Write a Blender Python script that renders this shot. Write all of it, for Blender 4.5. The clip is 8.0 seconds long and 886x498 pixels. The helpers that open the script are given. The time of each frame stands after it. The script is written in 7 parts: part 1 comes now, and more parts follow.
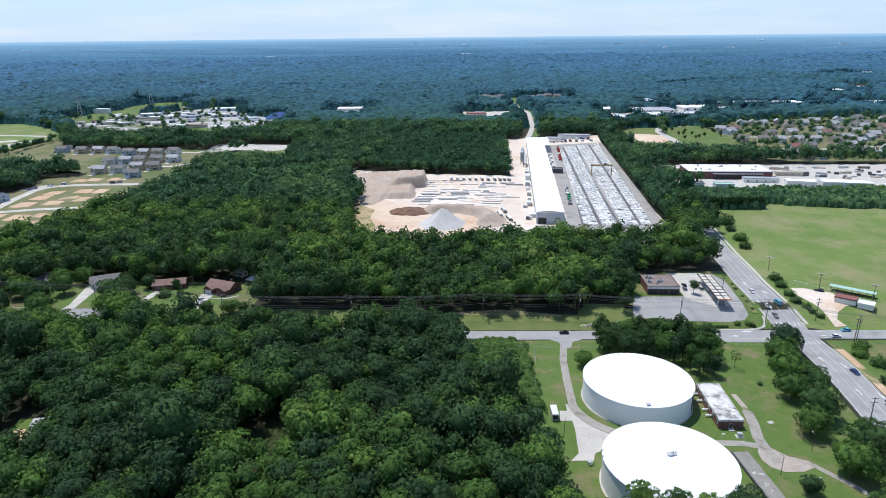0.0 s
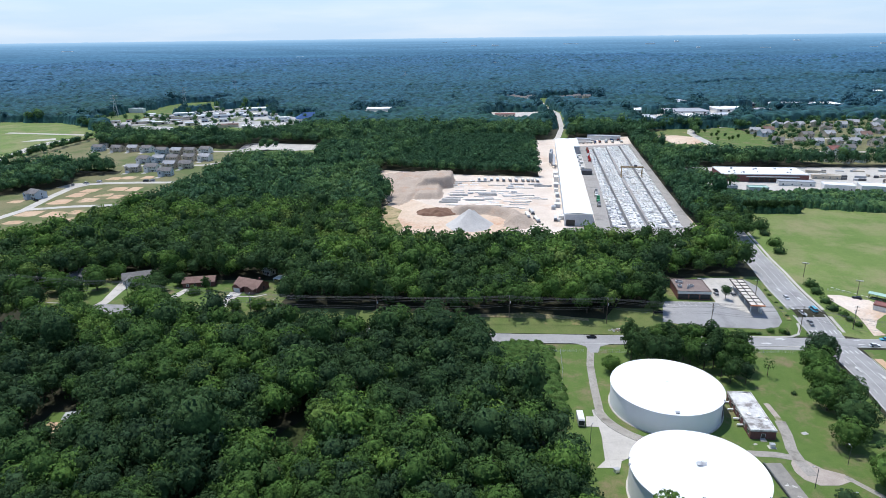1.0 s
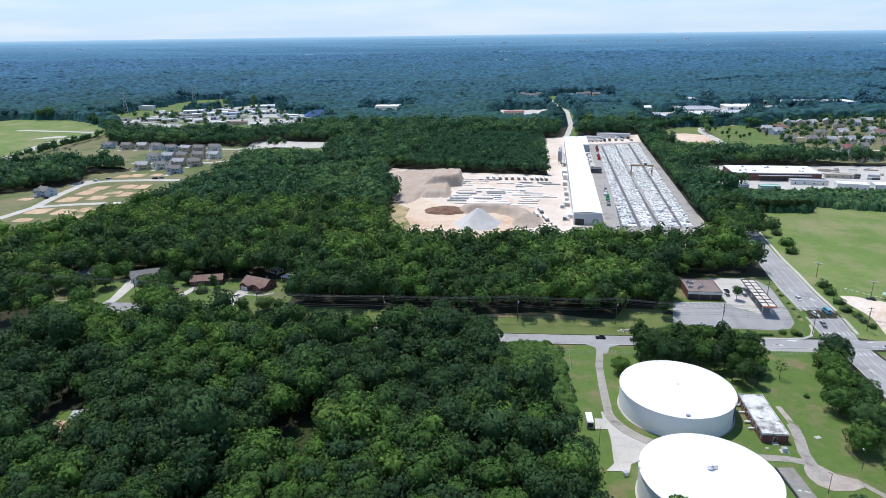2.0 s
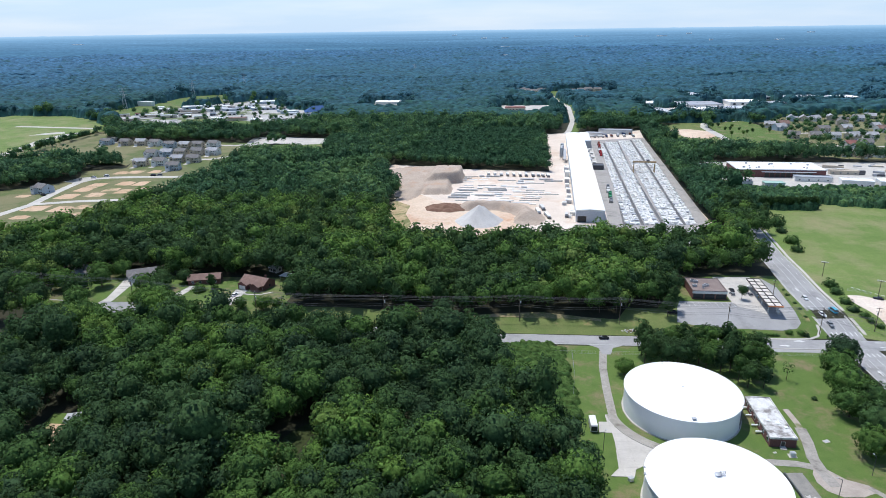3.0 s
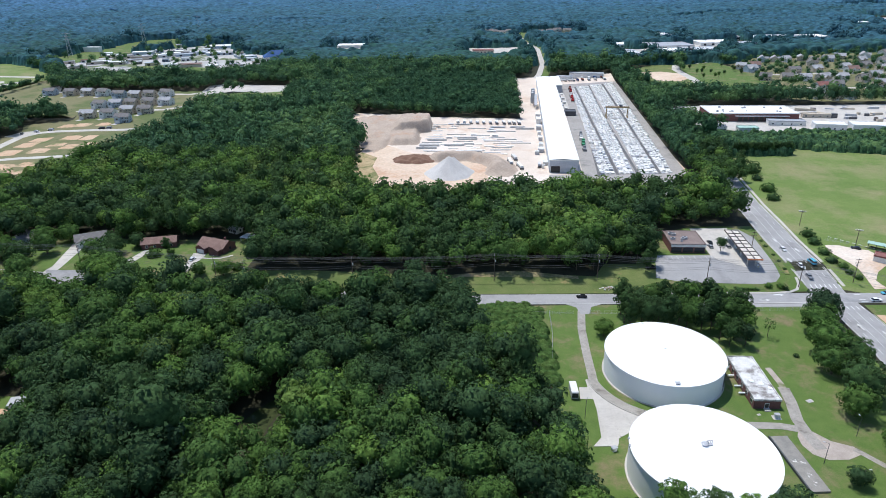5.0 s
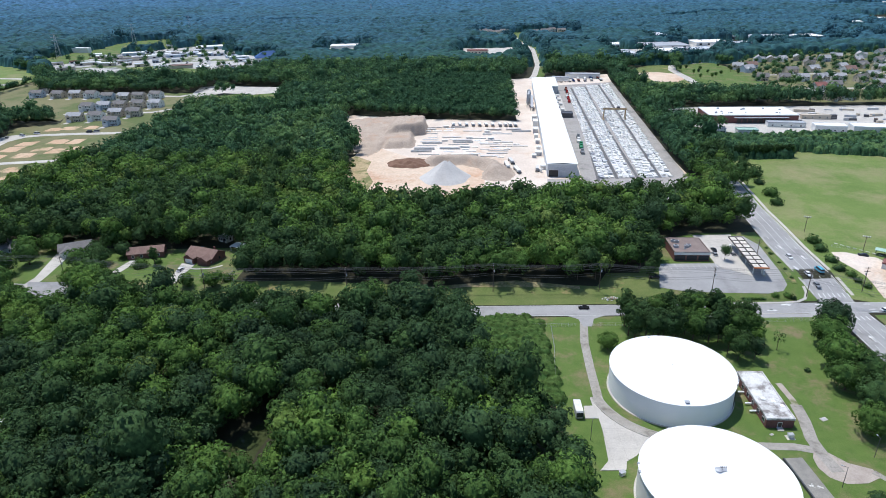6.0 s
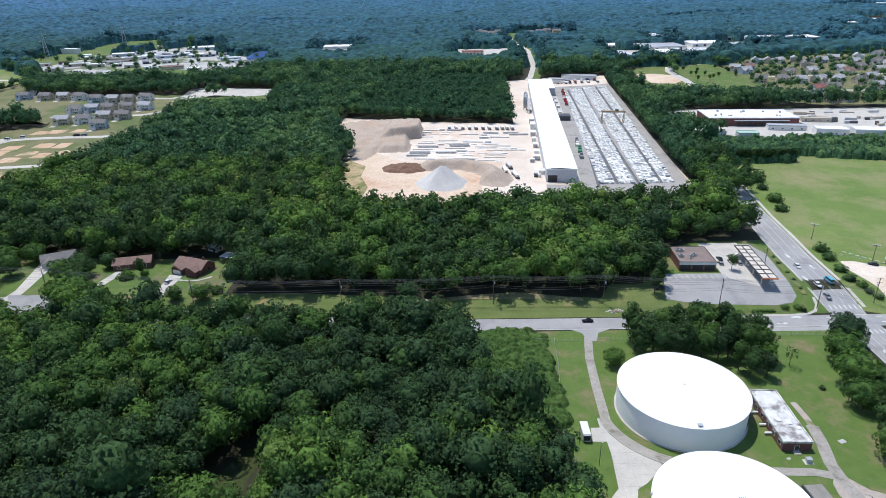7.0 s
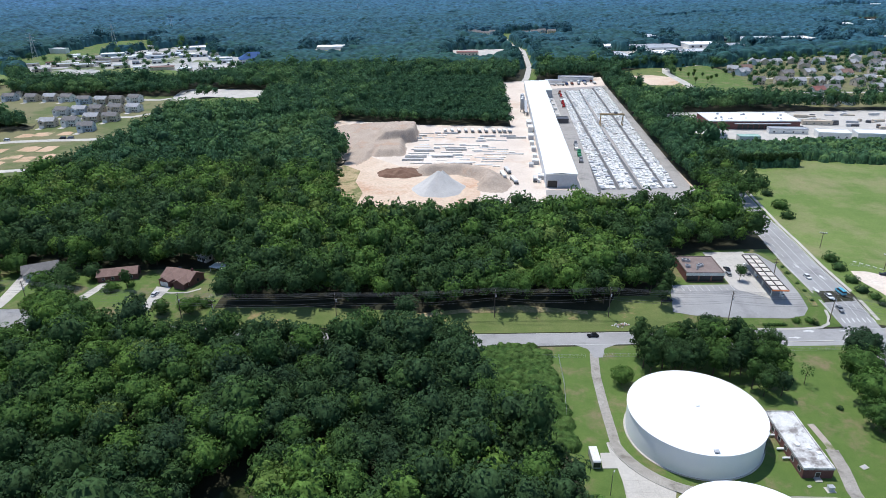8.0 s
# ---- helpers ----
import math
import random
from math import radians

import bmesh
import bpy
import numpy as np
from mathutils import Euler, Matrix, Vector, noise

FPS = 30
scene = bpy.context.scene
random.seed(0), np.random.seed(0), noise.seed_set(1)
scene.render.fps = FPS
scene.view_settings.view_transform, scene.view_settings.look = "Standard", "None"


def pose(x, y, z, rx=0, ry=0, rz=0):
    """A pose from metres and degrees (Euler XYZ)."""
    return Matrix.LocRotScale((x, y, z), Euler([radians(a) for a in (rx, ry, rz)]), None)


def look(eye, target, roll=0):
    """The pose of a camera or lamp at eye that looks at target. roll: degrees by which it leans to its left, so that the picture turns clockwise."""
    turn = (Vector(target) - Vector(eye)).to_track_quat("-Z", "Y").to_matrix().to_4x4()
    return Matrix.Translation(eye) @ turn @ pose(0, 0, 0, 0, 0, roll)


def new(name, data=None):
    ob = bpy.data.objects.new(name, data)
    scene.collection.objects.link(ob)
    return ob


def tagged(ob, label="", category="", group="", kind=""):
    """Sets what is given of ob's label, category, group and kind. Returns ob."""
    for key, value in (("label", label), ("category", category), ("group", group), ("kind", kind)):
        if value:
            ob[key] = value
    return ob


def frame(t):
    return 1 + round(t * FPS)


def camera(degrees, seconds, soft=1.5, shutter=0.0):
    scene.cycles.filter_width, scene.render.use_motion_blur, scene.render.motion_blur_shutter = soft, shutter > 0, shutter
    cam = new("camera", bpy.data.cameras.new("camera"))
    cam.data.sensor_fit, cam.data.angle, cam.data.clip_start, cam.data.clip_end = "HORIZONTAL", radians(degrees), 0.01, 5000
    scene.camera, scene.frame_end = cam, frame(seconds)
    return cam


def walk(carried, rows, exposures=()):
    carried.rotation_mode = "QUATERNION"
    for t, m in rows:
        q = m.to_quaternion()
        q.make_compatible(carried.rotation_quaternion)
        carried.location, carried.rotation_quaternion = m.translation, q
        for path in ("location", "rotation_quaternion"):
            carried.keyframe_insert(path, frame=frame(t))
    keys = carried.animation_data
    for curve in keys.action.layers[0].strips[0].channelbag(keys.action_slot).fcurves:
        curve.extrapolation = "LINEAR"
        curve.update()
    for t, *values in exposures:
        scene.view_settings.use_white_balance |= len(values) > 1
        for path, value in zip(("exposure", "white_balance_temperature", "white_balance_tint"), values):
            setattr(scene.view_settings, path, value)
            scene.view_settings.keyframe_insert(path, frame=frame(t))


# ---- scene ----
cam = camera(69.4, 8.0, soft=0.5)
PATH = [
    (0, (2.068, 1.979, 135.484), (2.052, 3.877, 134.851), -0.6),
    (0.5, (2.242, 2.744, 135.52), (2.172, 4.64, 134.889), -0.7),
    (1, (2.193, 3.469, 135.539), (2.093, 5.364, 134.908), -0.7),
    (1.5, (2.376, 4.181, 135.676), (2.255, 6.074, 135.044), -0.7),
    (3, (1.863, 10.799, 135.574), (1.735, 12.686, 134.923), -0.8),
    (3.5, (1.737, 14.134, 135.825), (1.645, 16.023, 135.173), -1.0),
    (4, (1.217, 18.373, 135.45), (1.174, 20.264, 134.799), -1.1),
    (4.1, (1.132, 19.242, 135.465), (1.092, 21.133, 134.813), -1.0),
    (4.2, (1.047, 20.112, 135.479), (1.008, 21.986, 134.781), -0.9),
    (4.3, (0.963, 20.981, 135.494), (0.924, 22.831, 134.737), -0.9),
    (4.4, (0.878, 21.851, 135.508), (0.839, 23.681, 134.704), -1.0),
    (4.5, (0.793, 22.72, 135.523), (0.755, 24.548, 134.714), -1.0),
    (6, (-1.036, 38.204, 135.938), (-1.05, 40.032, 135.126), -1.0),
    (6.5, (-1.916, 43.765, 135.841), (-1.92, 45.593, 135.03), -0.9),
    (7, (-2.904, 49.617, 136.019), (-2.899, 51.445, 135.207), -0.9),
    (7.5, (-4.005, 55.563, 136.1), (-3.989, 57.39, 135.287), -0.8),
    (8, (-5.22, 61.598, 136.073), (-5.194, 63.425, 135.26), -0.7),
]
walk(cam, [(t, look(eye, target, roll)) for t, eye, target, roll in PATH], [(0, 0.2, 6180, 10), (8, 0.2, 6180, 10)])

# ---- world, sun ----
world = bpy.data.worlds.new("sky")
scene.world = world
world.use_nodes = True
wn = world.node_tree
sky = wn.nodes.new("ShaderNodeTexSky")
sky.sky_type = "NISHITA"
sky.sun_disc = False
SUN_DIR = Vector((-3.0, 3.6, 12.6)).normalized()
sky.sun_elevation = math.asin(SUN_DIR.z)
sky.sun_rotation = math.atan2(SUN_DIR.x, SUN_DIR.y)
sky.altitude = 300
sky.air_density = 1.0
sky.dust_density = 0.15
sky.ozone_density = 1.5
# pale summer haze low in the sky, with thin high cloud
coord = wn.nodes.new("ShaderNodeTexCoord")
parts_ = wn.nodes.new("ShaderNodeSeparateXYZ")
wn.links.new(coord.outputs["Generated"], parts_.inputs[0])
low = wn.nodes.new("ShaderNodeMapRange")
low.inputs["From Min"].default_value, low.inputs["From Max"].default_value = 0.0, 0.45
low.inputs["To Min"].default_value, low.inputs["To Max"].default_value = 0.92, 0.0
wn.links.new(parts_.outputs["Z"], low.inputs["Value"])
stretch_ = wn.nodes.new("ShaderNodeVectorMath")
stretch_.operation = "MULTIPLY"
stretch_.inputs[1].default_value = (3.0, 3.0, 22.0)
wn.links.new(coord.outputs["Generated"], stretch_.inputs[0])
cloud = wn.nodes.new("ShaderNodeTexNoise")
cloud.inputs["Scale"].default_value = 1.6
cloud.inputs["Detail"].default_value = 6
wn.links.new(stretch_.outputs[0], cloud.inputs["Vector"])
tone_ = wn.nodes.new("ShaderNodeValToRGB")
tone_.color_ramp.elements[0].position, tone_.color_ramp.elements[1].position = 0.40, 0.68
tone_.color_ramp.elements[0].color = (3.55, 4.6, 5.85, 1)
tone_.color_ramp.elements[1].color = (4.4, 5.1, 5.9, 1)
wn.links.new(cloud.outputs["Fac"], tone_.inputs[0])
blend = wn.nodes.new("ShaderNodeMix")
blend.data_type = "RGBA"
wn.links.new(low.outputs[0], blend.inputs["Factor"])
wn.links.new(sky.outputs[0], blend.inputs["A"])
wn.links.new(tone_.outputs[0], blend.inputs["B"])
wn.links.new(blend.outputs["Result"], wn.nodes["Background"].inputs[0])
wn.nodes["Background"].inputs[1].default_value = 0.14
sun = new("sun", bpy.data.lights.new("sun", "SUN"))
sun.data.energy = 3.6
sun.data.angle = radians(0.53)
sun.data.color = (1.0, 0.96, 0.9)
sun.matrix_world = look(SUN_DIR * 500, (0, 0, 0))

# ---- materials ----


def rgb(c):
    return (*c, 1.0)


def surface(name, base, other, scale=1.0, rough=0.85, fine=8.0, bump=0.0, metal=0.0, amount=0.5, third=None, third_scale=0.02, third_at=(0.5, 0.62), spec=0.3, grit=0.28):
    """A two-scale mottled surface: base and other mixed by coarse noise, fine grain on top, a third tone in large patches."""
    m = bpy.data.materials.new(name)
    m.use_nodes = True
    n, l = m.node_tree.nodes, m.node_tree.links
    p = n["Principled BSDF"]
    p.inputs["Roughness"].default_value = rough
    p.inputs["Metallic"].default_value = metal
    p.inputs["Specular IOR Level"].default_value = spec
    geo = n.new("ShaderNodeNewGeometry")
    coarse = n.new("ShaderNodeTexNoise")
    coarse.inputs["Scale"].default_value = scale
    coarse.inputs["Detail"].default_value = 6
    coarse.inputs["Roughness"].default_value = 0.65
    l.new(geo.outputs["Position"], coarse.inputs["Vector"])
    ramp = n.new("ShaderNodeValToRGB")
    ramp.color_ramp.elements[0].position = 0.5 - amount * 0.36
    ramp.color_ramp.elements[1].position = 0.5 + amount * 0.36
    ramp.color_ramp.elements[0].color = rgb(base)
    ramp.color_ramp.elements[1].color = rgb(other)
    l.new(coarse.outputs["Fac"], ramp.inputs[0])
    colour = ramp.outputs[0]
    if third:
        patch = n.new("ShaderNodeTexNoise")
        patch.inputs["Scale"].default_value = third_scale
        patch.inputs["Detail"].default_value = 7
        patch.inputs["Roughness"].default_value = 0.7
        l.new(geo.outputs["Position"], patch.inputs["Vector"])
        step = n.new("ShaderNodeMapRange")
        step.inputs["From Min"].default_value, step.inputs["From Max"].default_value = third_at
        l.new(patch.outputs["Fac"], step.inputs["Value"])
        mix = n.new("ShaderNodeMix")
        mix.data_type = "RGBA"
        l.new(step.outputs[0], mix.inputs["Factor"])
        l.new(colour, mix.inputs["A"])
        mix.inputs["B"].default_value = rgb(third)
        colour = mix.outputs["Result"]
    grain = n.new("ShaderNodeTexNoise")
    grain.inputs["Scale"].default_value = fine
    grain.inputs["Detail"].default_value = 4
    l.new(geo.outputs["Position"], grain.inputs["Vector"])
    gr = n.new("ShaderNodeMapRange")
    gr.inputs["To Min"].default_value, gr.inputs["To Max"].default_value = 1 - grit, 1 + grit
    l.new(grain.outputs["Fac"], gr.inputs["Value"])
    mul = n.new("ShaderNodeVectorMath")
    mul.operation = "SCALE"
    l.new(colour, mul.inputs[0])
    l.new(gr.outputs[0], mul.inputs["Scale"])
    l.new(mul.outputs[0], p.inputs["Base Color"])
    if bump:
        b = n.new("ShaderNodeBump")
        b.inputs["Strength"].default_value = bump
        b.inputs["Distance"].default_value = 0.3
        l.new(grain.outputs["Fac"], b.inputs["Height"])
        l.new(b.outputs[0], p.inputs["Normal"])
    return m


def foliage(name, tones, attribute, clump=0.35, translucent=0.28):
    """Leaves: one tone per tree from its own random number, mottled by noise, with light passing through."""
    m = bpy.data.materials.new(name)
    m.use_nodes = True
    n, l = m.node_tree.nodes, m.node_tree.links
    p = n["Principled BSDF"]
    p.inputs["Roughness"].default_value = 0.75
    p.inputs["Specular IOR Level"].default_value = 0.06
    if attribute:
        src = n.new("ShaderNodeAttribute")
        src.attribute_name = "tint"
        value = src.outputs["Fac"]
    else:
        src = n.new("ShaderNodeObjectInfo")
        value = src.outputs["Random"]
    ramp = n.new("ShaderNodeValToRGB")
    el = ramp.color_ramp.elements
    while len(el) < len(tones):
        el.new(0.5)
    for i, c in enumerate(tones):
        el[i].position = i / (len(tones) - 1)
        el[i].color = rgb(c)
    l.new(value, ramp.inputs[0])
    geo = n.new("ShaderNodeNewGeometry")
    noise_ = n.new("ShaderNodeTexNoise")
    noise_.inputs["Scale"].default_value = clump
    noise_.inputs["Detail"].default_value = 5
    l.new(geo.outputs["Position"], noise_.inputs["Vector"])
    gr = n.new("ShaderNodeMapRange")
    gr.inputs["From Min"].default_value, gr.inputs["From Max"].default_value = 0.3, 0.7
    gr.inputs["To Min"].default_value, gr.inputs["To Max"].default_value = 0.5, 1.5
    l.new(noise_.outputs["Fac"], gr.inputs["Value"])
    mul = n.new("ShaderNodeVectorMath")
    mul.operation = "SCALE"
    l.new(ramp.outputs[0], mul.inputs[0])
    l.new(gr.outputs[0], mul.inputs["Scale"])
    l.new(mul.outputs[0], p.inputs["Base Color"])
    if translucent:
        tr = n.new("ShaderNodeBsdfTranslucent")
        l.new(mul.outputs[0], tr.inputs["Color"])
        mixs = n.new("ShaderNodeMixShader")
        mixs.inputs[0].default_value = translucent
        l.new(p.outputs[0], mixs.inputs[1])
        l.new(tr.outputs[0], mixs.inputs[2])
        l.new(mixs.outputs[0], n["Material Output"].inputs["Surface"])
    return m


def plain(name, c, rough=0.6, metal=0.0, jitter=0.12, scale=0.8):
    return surface(name, tuple(v * (1 - jitter) for v in c), tuple(min(1, v * (1 + jitter)) for v in c), scale, rough, 6.0, 0.0, metal, 0.8)


GREENS = [(0.038, 0.072, 0.034), (0.053, 0.100, 0.036), (0.048, 0.090, 0.041), (0.068, 0.129, 0.036), (0.091, 0.170, 0.040), (0.127, 0.220, 0.047), (0.134, 0.195, 0.053)]
PINES = [(0.040, 0.079, 0.030), (0.052, 0.099, 0.034), (0.067, 0.119, 0.040)]
# mid-distance greens with a slight blue haze mixed into leaf and needle colour
HILL_HAZE = [(0.041, 0.096, 0.048), (0.058, 0.123, 0.054), (0.052, 0.111, 0.059), (0.072, 0.143, 0.057), (0.092, 0.170, 0.063), (0.121, 0.204, 0.072), (0.110, 0.184, 0.072)]
# distance haze put into the leaf colour, bluer for woods further off
FAR_HAZE = [(0.033, 0.089, 0.074), (0.036, 0.097, 0.114), (0.043, 0.116, 0.160), (0.051, 0.133, 0.206), (0.062, 0.152, 0.256)]
